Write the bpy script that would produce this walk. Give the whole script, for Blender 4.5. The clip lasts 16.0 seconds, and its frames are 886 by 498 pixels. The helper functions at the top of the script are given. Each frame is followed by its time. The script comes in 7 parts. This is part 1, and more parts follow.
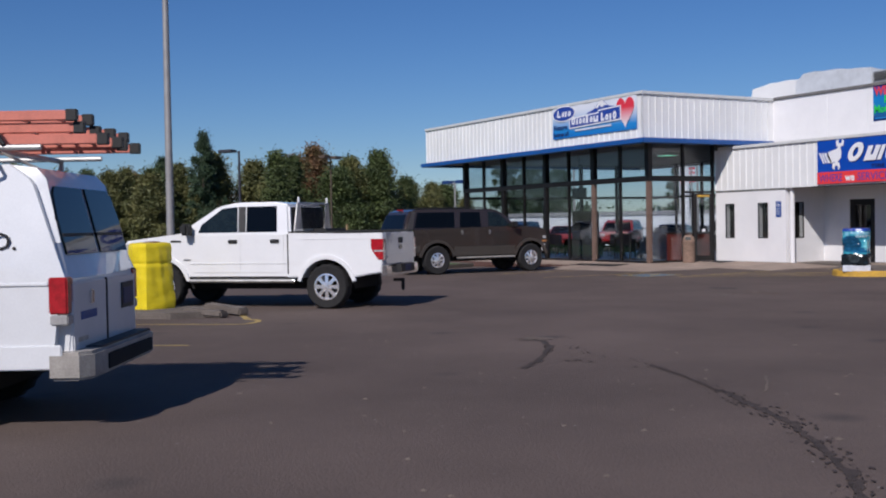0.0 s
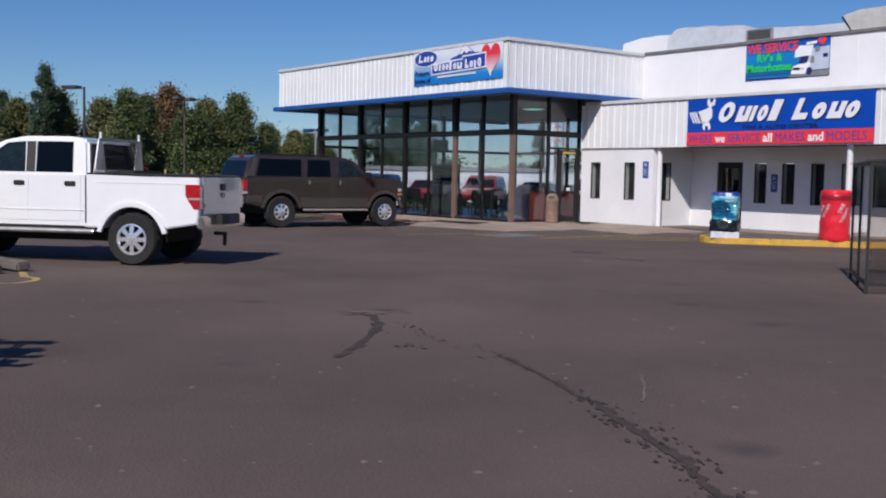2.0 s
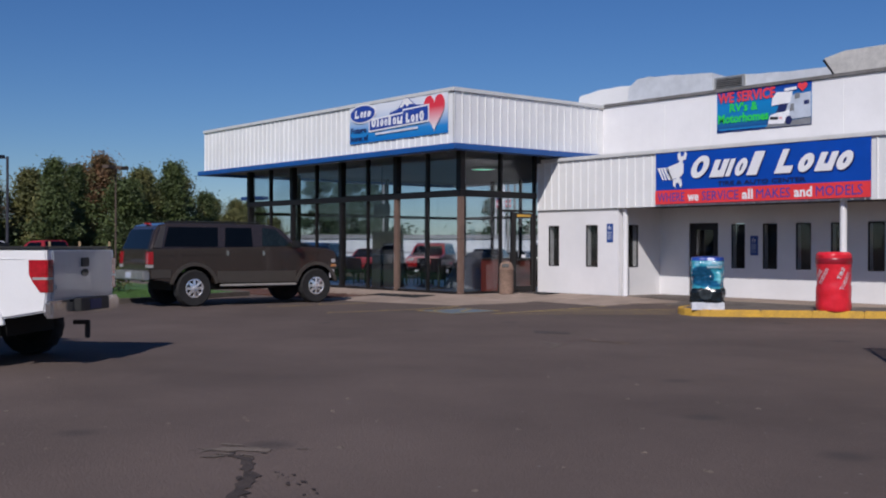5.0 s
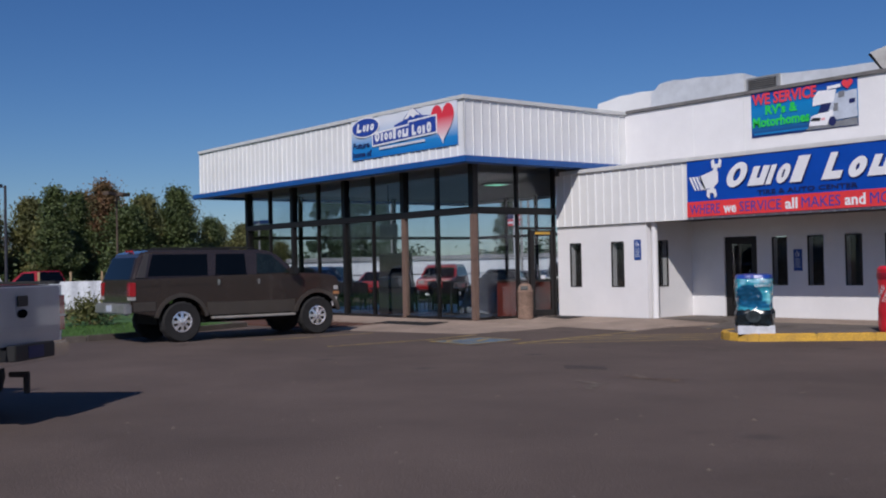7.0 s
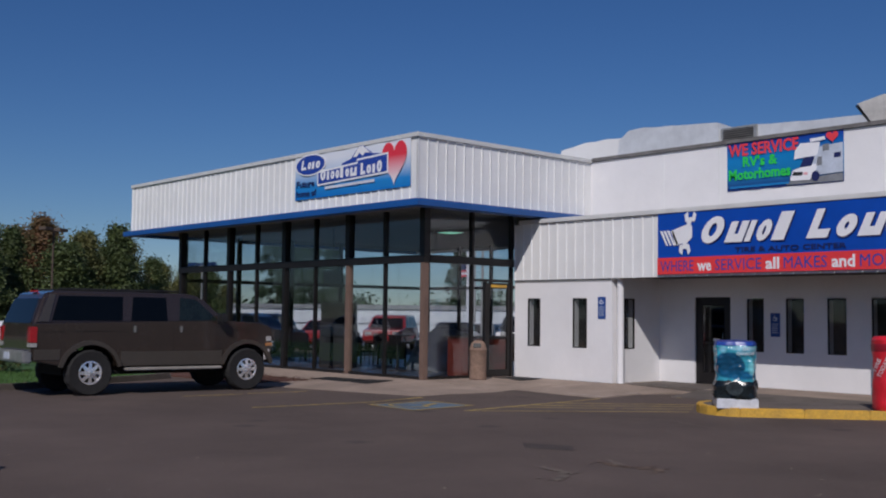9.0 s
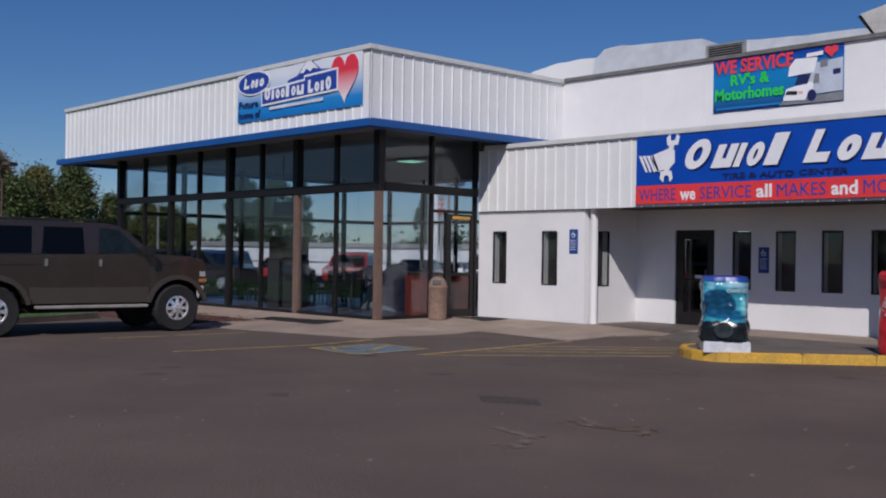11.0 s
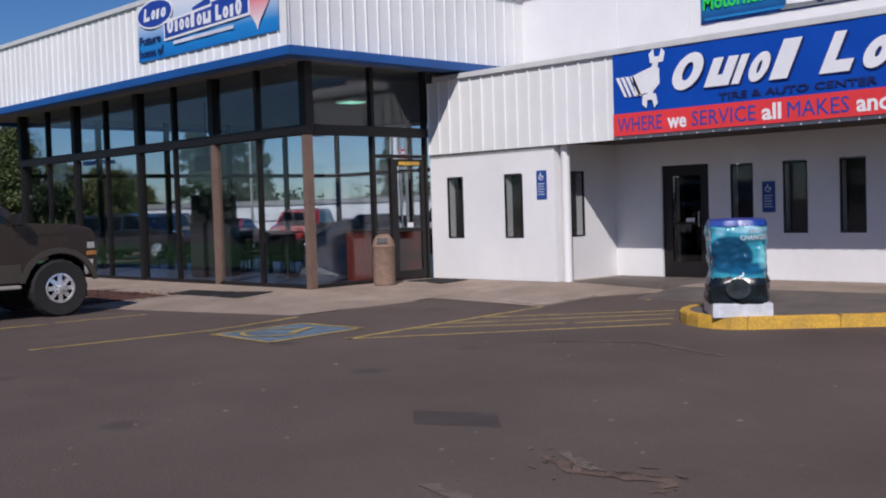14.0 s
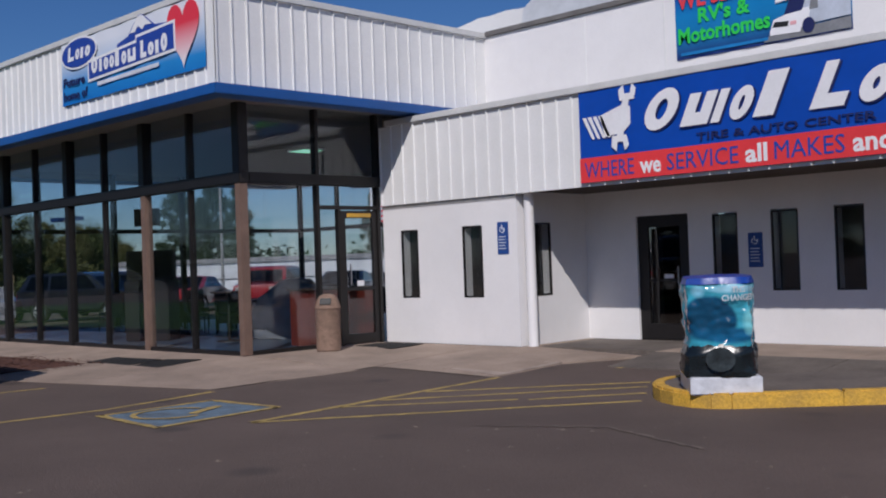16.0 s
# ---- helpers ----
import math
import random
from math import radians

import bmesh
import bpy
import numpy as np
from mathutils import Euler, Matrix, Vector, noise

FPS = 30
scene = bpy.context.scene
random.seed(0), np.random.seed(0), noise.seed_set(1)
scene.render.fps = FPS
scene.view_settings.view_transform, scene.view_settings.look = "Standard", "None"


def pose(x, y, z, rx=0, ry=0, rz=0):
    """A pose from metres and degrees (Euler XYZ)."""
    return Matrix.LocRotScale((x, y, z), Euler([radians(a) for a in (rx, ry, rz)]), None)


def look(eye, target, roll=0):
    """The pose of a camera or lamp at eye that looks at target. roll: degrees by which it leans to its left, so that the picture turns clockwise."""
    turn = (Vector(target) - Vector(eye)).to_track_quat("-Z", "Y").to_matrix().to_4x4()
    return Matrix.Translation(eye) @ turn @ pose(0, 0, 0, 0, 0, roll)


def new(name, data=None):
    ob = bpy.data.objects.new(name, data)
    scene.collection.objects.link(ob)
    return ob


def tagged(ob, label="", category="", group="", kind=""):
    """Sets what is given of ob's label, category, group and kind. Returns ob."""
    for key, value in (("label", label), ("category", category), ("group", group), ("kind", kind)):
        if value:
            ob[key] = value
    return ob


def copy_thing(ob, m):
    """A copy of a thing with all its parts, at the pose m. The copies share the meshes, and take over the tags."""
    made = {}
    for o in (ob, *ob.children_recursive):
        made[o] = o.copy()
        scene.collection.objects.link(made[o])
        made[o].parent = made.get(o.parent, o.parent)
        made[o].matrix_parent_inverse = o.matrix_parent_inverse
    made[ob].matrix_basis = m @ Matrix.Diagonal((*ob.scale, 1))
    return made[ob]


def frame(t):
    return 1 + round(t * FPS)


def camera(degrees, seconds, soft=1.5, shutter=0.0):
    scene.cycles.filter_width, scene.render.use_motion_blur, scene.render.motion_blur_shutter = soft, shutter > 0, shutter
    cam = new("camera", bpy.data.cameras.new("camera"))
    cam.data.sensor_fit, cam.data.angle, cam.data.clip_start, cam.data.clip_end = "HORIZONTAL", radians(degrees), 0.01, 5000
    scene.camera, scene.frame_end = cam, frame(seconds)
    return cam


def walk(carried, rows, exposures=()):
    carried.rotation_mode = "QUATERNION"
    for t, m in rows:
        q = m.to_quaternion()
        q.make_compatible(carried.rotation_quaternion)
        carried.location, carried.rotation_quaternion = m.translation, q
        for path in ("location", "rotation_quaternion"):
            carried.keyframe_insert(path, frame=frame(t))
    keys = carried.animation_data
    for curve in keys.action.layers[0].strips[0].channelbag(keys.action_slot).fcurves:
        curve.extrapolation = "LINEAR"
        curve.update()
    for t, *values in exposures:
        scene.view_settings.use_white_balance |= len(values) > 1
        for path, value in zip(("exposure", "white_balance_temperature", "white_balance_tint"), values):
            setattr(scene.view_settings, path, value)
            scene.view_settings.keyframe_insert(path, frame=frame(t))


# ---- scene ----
cam = camera(45.3, 16.0, soft=2.0)
PATH = [
    (0, (29.287, -25.069, 1.527), (27.548, -24.083, 1.48), -1.0),
    (0.5, (28.848, -24.687, 1.572), (27.126, -23.677, 1.464), 0.7),
    (1, (28.23, -24.19, 1.567), (26.584, -23.062, 1.431), -2.4),
    (1.5, (27.709, -23.67, 1.506), (26.066, -22.539, 1.356), -1.7),
    (2, (27.225, -23.169, 1.466), (25.626, -21.974, 1.331), 1.1),
    (2.5, (26.753, -22.718, 1.485), (25.152, -21.527, 1.353), 1.9),
    (3, (26.262, -22.263, 1.453), (24.613, -21.138, 1.324), 1.3),
    (3.5, (25.711, -21.787, 1.451), (24.099, -20.605, 1.375), -0.3),
    (4, (25.24, -21.368, 1.451), (23.614, -20.206, 1.394), 1.6),
    (4.5, (24.687, -20.942, 1.446), (23.132, -19.685, 1.426), 0.7),
    (7, (22.086, -18.86, 1.51), (20.528, -17.607, 1.542), -1.2),
    (7.5, (21.564, -18.606, 1.533), (19.969, -17.4, 1.573), 0.8),
    (8, (21.038, -18.187, 1.612), (19.536, -16.868, 1.685), 0.8),
    (8.5, (20.656, -17.801, 1.576), (19.149, -16.492, 1.713), 1.2),
    (9, (20.214, -17.208, 1.602), (18.716, -15.888, 1.727), 0.7),
    (11.5, (18.181, -14.834, 1.446), (16.726, -13.462, 1.438), 0.7),
    (12, (17.804, -14.359, 1.547), (16.375, -12.96, 1.541), -0.5),
    (12.5, (17.416, -13.949, 1.523), (15.907, -12.637, 1.513), 0.2),
    (13, (16.89, -13.449, 1.488), (15.443, -12.07, 1.411), -1.0),
    (13.5, (16.518, -12.982, 1.459), (14.993, -11.693, 1.34), -1.1),
    (14, (16.101, -12.334, 1.466), (14.676, -10.932, 1.388), -1.8),
    (14.5, (15.793, -11.828, 1.405), (14.392, -10.402, 1.374), -1.7),
    (15, (15.495, -11.297, 1.412), (14.091, -9.873, 1.39), -3.0),
    (15.5, (15.23, -10.912, 1.391), (13.836, -9.478, 1.416), -3.4),
    (16, (15.069, -10.36, 1.443), (13.659, -8.942, 1.47), -2.1),
]
EXPOSURE = [(0, -0.05), (1, -0.02), (1.5, -0.04), (2.5, 0.14), (3, 0.12), (4.5, -0.12), (7, -0.25), (8, -0.33), (9, -0.5), (11.5, -0.31), (13, -0.18), (14.5, -0.08), (16, -0.32)]
walk(cam, [(t, look(eye, target, roll)) for t, eye, target, roll in PATH], [(t, e, 5600, 13) for t, e in EXPOSURE])

# ---- light ----
SUN_TO = Vector((0.74, -1.0, 1.03)).normalized()
world = bpy.data.worlds.new("sky")
scene.world = world
world.use_nodes = True
wn = world.node_tree
sky = wn.nodes.new("ShaderNodeTexSky")
sky.sky_type = "NISHITA"
sky.sun_disc = False
sky.sun_elevation = math.asin(SUN_TO.z)
sky.sun_rotation = math.atan2(SUN_TO.x, SUN_TO.y)
sky.altitude = 100
sky.air_density = 1.0
sky.dust_density = 0.0
sky.ozone_density = 6.0
rich = wn.nodes.new("ShaderNodeHueSaturation")
rich.inputs["Saturation"].default_value = 1.13
rich.inputs["Hue"].default_value = 0.507
wn.links.new(sky.outputs[0], rich.inputs["Color"])
wn.links.new(rich.outputs[0], wn.nodes["Background"].inputs[0])
wn.nodes["Background"].inputs[1].default_value = 0.062
sun = new("sun", bpy.data.lights.new("sun", "SUN"))
sun.data.energy = 4.4
sun.data.angle = radians(0.5)
sun.data.color = (1.0, 0.87, 0.72)
sun.matrix_world = look(SUN_TO * 60, (0, 0, 0))


# ---- materials ----
def material(name, color, rough=0.6, metal=0.0, vary=0.12, scale=6.0, bump=0.05, fine=60.0, coat=0.0, second=None, space="Object", island=0.0, rnd=0.0, spec=0.5):
    m = bpy.data.materials.new(name)
    m.use_nodes = True
    nt = m.node_tree
    b = nt.nodes["Principled BSDF"]
    b.inputs["Roughness"].default_value = rough
    b.inputs["Metallic"].default_value = metal
    b.inputs["Coat Weight"].default_value = coat
    b.inputs["Coat Roughness"].default_value = 0.05
    b.inputs["Specular IOR Level"].default_value = spec
    if space == "World":
        co = nt.nodes.new("ShaderNodeNewGeometry").outputs["Position"]
    else:
        co = nt.nodes.new("ShaderNodeTexCoord").outputs[space]
    big = nt.nodes.new("ShaderNodeTexNoise")
    big.inputs["Scale"].default_value = scale
    big.inputs["Detail"].default_value = 6
    big.inputs["Roughness"].default_value = 0.65
    small = nt.nodes.new("ShaderNodeTexNoise")
    small.inputs["Scale"].default_value = fine
    small.inputs["Detail"].default_value = 3
    nt.links.new(co, big.inputs["Vector"])
    nt.links.new(co, small.inputs["Vector"])
    ramp = nt.nodes.new("ShaderNodeValToRGB")
    c = Vector(color)
    d = Vector(second) if second else c * (1 - 1.6 * vary)
    ramp.color_ramp.elements[0].position = 0.3
    ramp.color_ramp.elements[1].position = 0.68
    ramp.color_ramp.elements[0].color = (*d, 1)
    ramp.color_ramp.elements[1].color = (*(c * (1 + vary * 0.5)), 1)
    nt.links.new(big.outputs[0], ramp.inputs[0])
    mul = nt.nodes.new("ShaderNodeMix")
    mul.data_type = "RGBA"
    mul.blend_type = "MULTIPLY"
    mul.inputs[0].default_value = min(1.0, vary * 3)
    ramp2 = nt.nodes.new("ShaderNodeValToRGB")
    ramp2.color_ramp.elements[0].position = 0.35
    ramp2.color_ramp.elements[0].color = (0.72, 0.72, 0.72, 1)
    ramp2.color_ramp.elements[1].position = 0.65
    nt.links.new(small.outputs[0], ramp2.inputs[0])
    nt.links.new(ramp.outputs[0], mul.inputs[6])
    nt.links.new(ramp2.outputs[0], mul.inputs[7])
    out = mul.outputs[2]
    if island or rnd:
        hsv = nt.nodes.new("ShaderNodeHueSaturation")
        mr = nt.nodes.new("ShaderNodeMapRange")
        amount = island or rnd
        mr.inputs[3].default_value, mr.inputs[4].default_value = 1 - amount, 1 + amount
        if island:
            src = nt.nodes.new("ShaderNodeNewGeometry").outputs["Random Per Island"]
        else:
            src = nt.nodes.new("ShaderNodeObjectInfo").outputs["Random"]
        nt.links.new(src, mr.inputs[0])
        nt.links.new(mr.outputs[0], hsv.inputs["Value"])
        nt.links.new(out, hsv.inputs["Color"])
        out = hsv.outputs[0]
    nt.links.new(out, b.inputs["Base Color"])
    if bump:
        bp = nt.nodes.new("ShaderNodeBump")
        bp.inputs["Strength"].default_value = bump
        bp.inputs["Distance"].default_value = 0.02
        nt.links.new(small.outputs[0], bp.inputs["Height"])
        nt.links.new(bp.outputs[0], b.inputs["Normal"])
    return m


def glass(name, tint, gloss=1.0, rough=0.0, base=0.04):
    m = bpy.data.materials.new(name)
    m.use_nodes = True
    nt = m.node_tree
    nt.nodes.clear()
    o = nt.nodes.new("ShaderNodeOutputMaterial")
    mix = nt.nodes.new("ShaderNodeMixShader")
    tr = nt.nodes.new("ShaderNodeBsdfTransparent")
    gl = nt.nodes.new("ShaderNodeBsdfGlossy")
    lw = nt.nodes.new("ShaderNodeLayerWeight")
    lw.inputs[0].default_value = 0.5
    pw = nt.nodes.new("ShaderNodeMath")
    pw.operation = "POWER"
    pw.inputs[1].default_value = 4.6
    nt.links.new(lw.outputs["Facing"], pw.inputs[0])
    fr = nt.nodes.new("ShaderNodeMapRange")
    fr.inputs[3].default_value, fr.inputs[4].default_value = base, 1.0
    nt.links.new(pw.outputs[0], fr.inputs[0])
    tr.inputs[0].default_value = (*tint, 1)
    gl.inputs[0].default_value = (gloss, gloss, gloss, 1)
    gl.inputs["Roughness"].default_value = rough
    nt.links.new(fr.outputs[0], mix.inputs[0])
    nt.links.new(tr.outputs[0], mix.inputs[1])
    nt.links.new(gl.outputs[0], mix.inputs[2])
    nt.links.new(mix.outputs[0], o.inputs[0])
    return m


def asphalt_material():
    m = material("asphalt", (0.132, 0.1, 0.085), 0.88, 0, 0.2, 0.22, 0.5, 55.0, space="World", spec=0.3)
    nt = m.node_tree
    b = nt.nodes["Principled BSDF"]
    prev = b.inputs["Base Color"].links[0].from_socket
    co = nt.nodes.new("ShaderNodeNewGeometry").outputs["Position"]
    # pale worn patches and old wheel tracks
    n1 = nt.nodes.new("ShaderNodeTexNoise")
    n1.inputs["Scale"].default_value = 0.9
    n1.inputs["Detail"].default_value = 9
    n1.inputs["Roughness"].default_value = 0.75
    nt.links.new(co, n1.inputs["Vector"])
    r1 = nt.nodes.new("ShaderNodeMapRange")
    r1.inputs[1].default_value, r1.inputs[2].default_value = 0.56, 0.78
    r1.inputs[4].default_value = 0.45
    nt.links.new(n1.outputs[0], r1.inputs[0])
    mx = nt.nodes.new("ShaderNodeMix")
    mx.data_type = "RGBA"
    nt.links.new(r1.outputs[0], mx.inputs[0])
    nt.links.new(prev, mx.inputs[6])
    mx.inputs[7].default_value = (0.145, 0.113, 0.098, 1)
    # scattered bright grit
    vo = nt.nodes.new("ShaderNodeTexVoronoi")
    vo.inputs["Scale"].default_value = 3.2
    nt.links.new(co, vo.inputs["Vector"])
    r2 = nt.nodes.new("ShaderNodeMapRange")
    r2.inputs[1].default_value, r2.inputs[2].default_value = 0.05, 0.03
    nt.links.new(vo.outputs["Distance"], r2.inputs[0])
    mx2 = nt.nodes.new("ShaderNodeMix")
    mx2.data_type = "RGBA"
    nt.links.new(r2.outputs[0], mx2.inputs[0])
    nt.links.new(mx.outputs[2], mx2.inputs[6])
    mx2.inputs[7].default_value = (0.24, 0.215, 0.195, 1)
    # dark oil spots
    vo2 = nt.nodes.new("ShaderNodeTexVoronoi")
    vo2.inputs["Scale"].default_value = 0.55
    nt.links.new(co, vo2.inputs["Vector"])
    r3 = nt.nodes.new("ShaderNodeMapRange")
    r3.inputs[1].default_value, r3.inputs[2].default_value = 0.14, 0.05
    r3.inputs[4].default_value = 0.6
    nt.links.new(vo2.outputs["Distance"], r3.inputs[0])
    mx3 = nt.nodes.new("ShaderNodeMix")
    mx3.data_type = "RGBA"
    nt.links.new(r3.outputs[0], mx3.inputs[0])
    nt.links.new(mx2.outputs[2], mx3.inputs[6])
    mx3.inputs[7].default_value = (0.05, 0.043, 0.04, 1)
    nt.links.new(mx3.outputs[2], b.inputs["Base Color"])
    return m


ASPHALT = asphalt_material()
CONCRETE = material("concrete", (0.381, 0.296, 0.233), 0.9, 0, 0.22, 0.8, 0.25, 40, space="World")
PALE_PATCH = material("pale_ramp_concrete", (0.42, 0.34, 0.28), 0.9, 0, 0.25, 2.0, 0.3, 40, space="World")
OLD_CONCRETE = material("old_concrete", (0.16, 0.135, 0.115), 0.92, 0, 0.25, 1.2, 0.4, 30, space="World")
WHITE_WALL = material("white_painted_wall", (0.8, 0.79, 0.79), 0.75, 0, 0.05, 0.7, 0.06, 90, space="World")
WHITE_METAL = material("white_painted_metal", (0.8, 0.8, 0.79), 0.45, 0, 0.05, 0.6, 0.02, 30, space="World", rnd=0.03)
CAP_METAL = material("weathered_metal_cap", (0.55, 0.54, 0.52), 0.5, 0.3, 0.2, 2.0, 0.05, 30, space="World")
WHITE_CAP = material("white_metal_coping", (0.7, 0.7, 0.68), 0.5, 0.1, 0.08, 2.0, 0.04, 30, space="World")
DARK_CAP = material("dark_roof_edge", (0.2, 0.19, 0.18), 0.7, 0, 0.25, 3.0, 0.1, 30, space="World")
BLUE_TRIM = material("blue_trim_paint", (0.015, 0.09, 0.33), 0.4, 0, 0.1, 1.5, 0.03, 30, space="World")
BRONZE = material("dark_bronze_metal", (0.012, 0.01, 0.0095), 0.5, 0.1, 0.2, 3.0, 0.03, 40)
BROWN_POST = material("brown_painted_post", (0.19, 0.125, 0.095), 0.6, 0, 0.15, 4.0, 0.05, 40)
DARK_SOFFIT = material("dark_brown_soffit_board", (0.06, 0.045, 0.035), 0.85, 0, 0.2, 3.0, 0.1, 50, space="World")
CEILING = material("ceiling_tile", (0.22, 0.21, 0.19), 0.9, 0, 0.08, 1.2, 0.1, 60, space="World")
TILE = material("blue_grey_floor_tile", (0.09, 0.125, 0.18), 0.3, 0, 0.15, 2.0, 0.02, 60, space="World")
SHOP_GLASS = glass("shop_glass", (0.9, 0.92, 0.93), base=0.04)
CAR_GLASS = material("tinted_car_glass", (0.003, 0.004, 0.005), 0.03, 0, 0.1, 3, 0.0, 30, spec=0.25)
CLEAR_GLASS = material("green_car_glass", (0.015, 0.022, 0.021), 0.04, 0, 0.3, 4, 0.0, 30, spec=0.5)
SMOKE = glass("smoked_acrylic", (0.87, 0.86, 0.85))
DARK_GLASS = glass("dark_window_glass", (0.4, 0.4, 0.4))
SLOT_GLASS = glass("slot_window_glass", (0.82, 0.83, 0.83))
# near-black colour that holds the shade of the unlit rooms
ROOM_SHADE = material("unlit_room_colour", (0.03, 0.028, 0.026), 0.9)
WHITE_PAINT = material("white_car_paint", (0.8, 0.8, 0.8), 0.3, 0, 0.03, 2.0, 0.0, 60, coat=1.0)
VAN_PAINT = material("white_van_paint", (0.74, 0.75, 0.76), 0.35, 0, 0.05, 2.0, 0.0, 60, coat=0.8)
BROWN_PAINT = material("brown_metallic_paint", (0.052, 0.038, 0.031), 0.22, 0.35, 0.06, 2.0, 0.0, 60, coat=0.8)
TAUPE_PAINT = material("taupe_metallic_trim", (0.1, 0.085, 0.07), 0.38, 0.5, 0.06, 2.0, 0.0, 60, coat=0.5)
# white tailgate paint, its shade put into the blue grey colour
SHADED_WHITE_PAINT = material("shaded_white_tailgate_paint", (0.36, 0.38, 0.42), 0.3, 0.3, 0.05, 2.0, 0.0, 60, coat=0.9)
BLACK_PLASTIC = material("black_plastic", (0.016, 0.016, 0.016), 0.55, 0, 0.2, 6, 0.1, 80)
UNDER = material("dark_underbody", (0.008, 0.008, 0.008), 0.9)
TYRE = material("tyre_rubber", (0.018, 0.017, 0.017), 0.85, 0, 0.25, 8, 0.2, 60)
ALLOY = material("polished_alloy", (0.72, 0.72, 0.74), 0.25, 0.6, 0.05, 5, 0.0, 60)
WHEEL_CHROME = material("chromed_wheel", (0.86, 0.86, 0.88), 0.22, 0.75, 0.05, 5, 0.0, 60)
CHROME = material("chrome", (0.75, 0.75, 0.77), 0.12, 1.0, 0.05, 5, 0.0, 60)
DULL_CHROME = material("worn_bumper_steel", (0.5, 0.49, 0.47), 0.4, 0.7, 0.2, 4, 0.05, 50)
GREY_BUMPER = material("faded_grey_bumper", (0.42, 0.39, 0.35), 0.6, 0.2, 0.18, 5, 0.08, 50)
RED_LENS = material("red_lamp_lens", (0.45, 0.012, 0.02), 0.15, 0, 0.25, 12, 0.0, 60, coat=1.0)
CLEAR_LENS = material("clear_lamp_lens", (0.42, 0.41, 0.4), 0.15, 0, 0.15, 12, 0.0, 60, coat=1.0)
AMBER_LENS = material("amber_lens", (0.4, 0.17, 0.05), 0.2, 0, 0.1, 12, 0.0, 60, coat=1.0)
YELLOW_PAINT = material("worn_yellow_kerb_paint", (0.68, 0.4, 0.04), 0.8, 0, 0.3, 4.0, 0.3, 40, space="World", second=(0.5, 0.31, 0.06))
LINE_YELLOW = material("faded_yellow_line", (0.5, 0.36, 0.1), 0.9, 0, 0.3, 5.0, 0.3, 50, space="World", second=(0.24, 0.18, 0.08))
LINE_BLUE = material("faded_blue_paint", (0.14, 0.21, 0.28), 0.9, 0, 0.3, 4.0, 0.3, 50, space="World", second=(0.09, 0.11, 0.13))
WET = material("dark_wet_stain", (0.066, 0.048, 0.039), 0.9, 0, 0.3, 5, 0.4, 60, space="World")
CRACK_EARTH = material("brown_earth_in_cracks", (0.19, 0.13, 0.092), 0.95, 0, 0.3, 8, 0.5, 60, space="World", second=(0.085, 0.06, 0.045))
PALE_DUST = material("pale_dried_sediment", (0.19, 0.15, 0.118), 0.95, 0, 0.3, 5, 0.4, 60, space="World", second=(0.1, 0.083, 0.07))
def wave_print():
    """Printed plastic: teal water, a dark breaking wave and paler patches."""
    m = material("teal_wave_print", (0.06, 0.36, 0.48), 0.2, 0, 0.2, 2.6, 0.6, 7, coat=0.5)
    nt = m.node_tree
    b = nt.nodes["Principled BSDF"]
    prev = b.inputs["Base Color"].links[0].from_socket
    co = nt.nodes.new("ShaderNodeTexCoord").outputs["Object"]
    n = nt.nodes.new("ShaderNodeTexNoise")
    n.inputs["Scale"].default_value = 3.0
    n.inputs["Detail"].default_value = 5
    nt.links.new(co, n.inputs["Vector"])
    for centre, size, inner, outer, colour, wobble in (((-0.14, -0.3, 0.95), (0.3, 0.45, 0.3), 0.85, 1.0, (0.006, 0.06, 0.13), 0.6), ((0.05, -0.3, 0.72), (0.45, 0.4, 0.1), 0.7, 1.1, (0.01, 0.1, 0.22), 0.8), ((0.1, -0.35, 1.3), (0.25, 0.3, 0.06), 0.5, 1.2, (0.35, 0.62, 0.74), 1.0), ((-0.25, -0.2, 1.28), (0.08, 0.3, 0.1), 0.5, 1.1, (0.25, 0.55, 0.7), 0.8), ((0.26, -0.3, 0.9), (0.07, 0.3, 0.2), 0.5, 1.2, (0.2, 0.55, 0.6), 1.2)):
        mp = nt.nodes.new("ShaderNodeVectorMath")
        mp.operation = "SUBTRACT"
        mp.inputs[1].default_value = centre
        nt.links.new(co, mp.inputs[0])
        sc = nt.nodes.new("ShaderNodeVectorMath")
        sc.operation = "DIVIDE"
        sc.inputs[1].default_value = size
        nt.links.new(mp.outputs[0], sc.inputs[0])
        ln = nt.nodes.new("ShaderNodeVectorMath")
        ln.operation = "LENGTH"
        nt.links.new(sc.outputs[0], ln.inputs[0])
        ad = nt.nodes.new("ShaderNodeMath")
        ad.operation = "MULTIPLY_ADD"
        nt.links.new(n.outputs[0], ad.inputs[0])
        ad.inputs[1].default_value = wobble
        nt.links.new(ln.outputs["Value"], ad.inputs[2])
        mr = nt.nodes.new("ShaderNodeMapRange")
        mr.inputs[1].default_value, mr.inputs[2].default_value = inner + wobble / 2, outer + wobble / 2
        mr.inputs[3].default_value, mr.inputs[4].default_value = 1.0, 0.0
        nt.links.new(ad.outputs[0], mr.inputs[0])
        mx = nt.nodes.new("ShaderNodeMix")
        mx.data_type = "RGBA"
        nt.links.new(mr.outputs[0], mx.inputs[0])
        nt.links.new(prev, mx.inputs[6])
        mx.inputs[7].default_value = (*colour, 1)
        prev = mx.outputs[2]
    nt.links.new(prev, b.inputs["Base Color"])
    return m


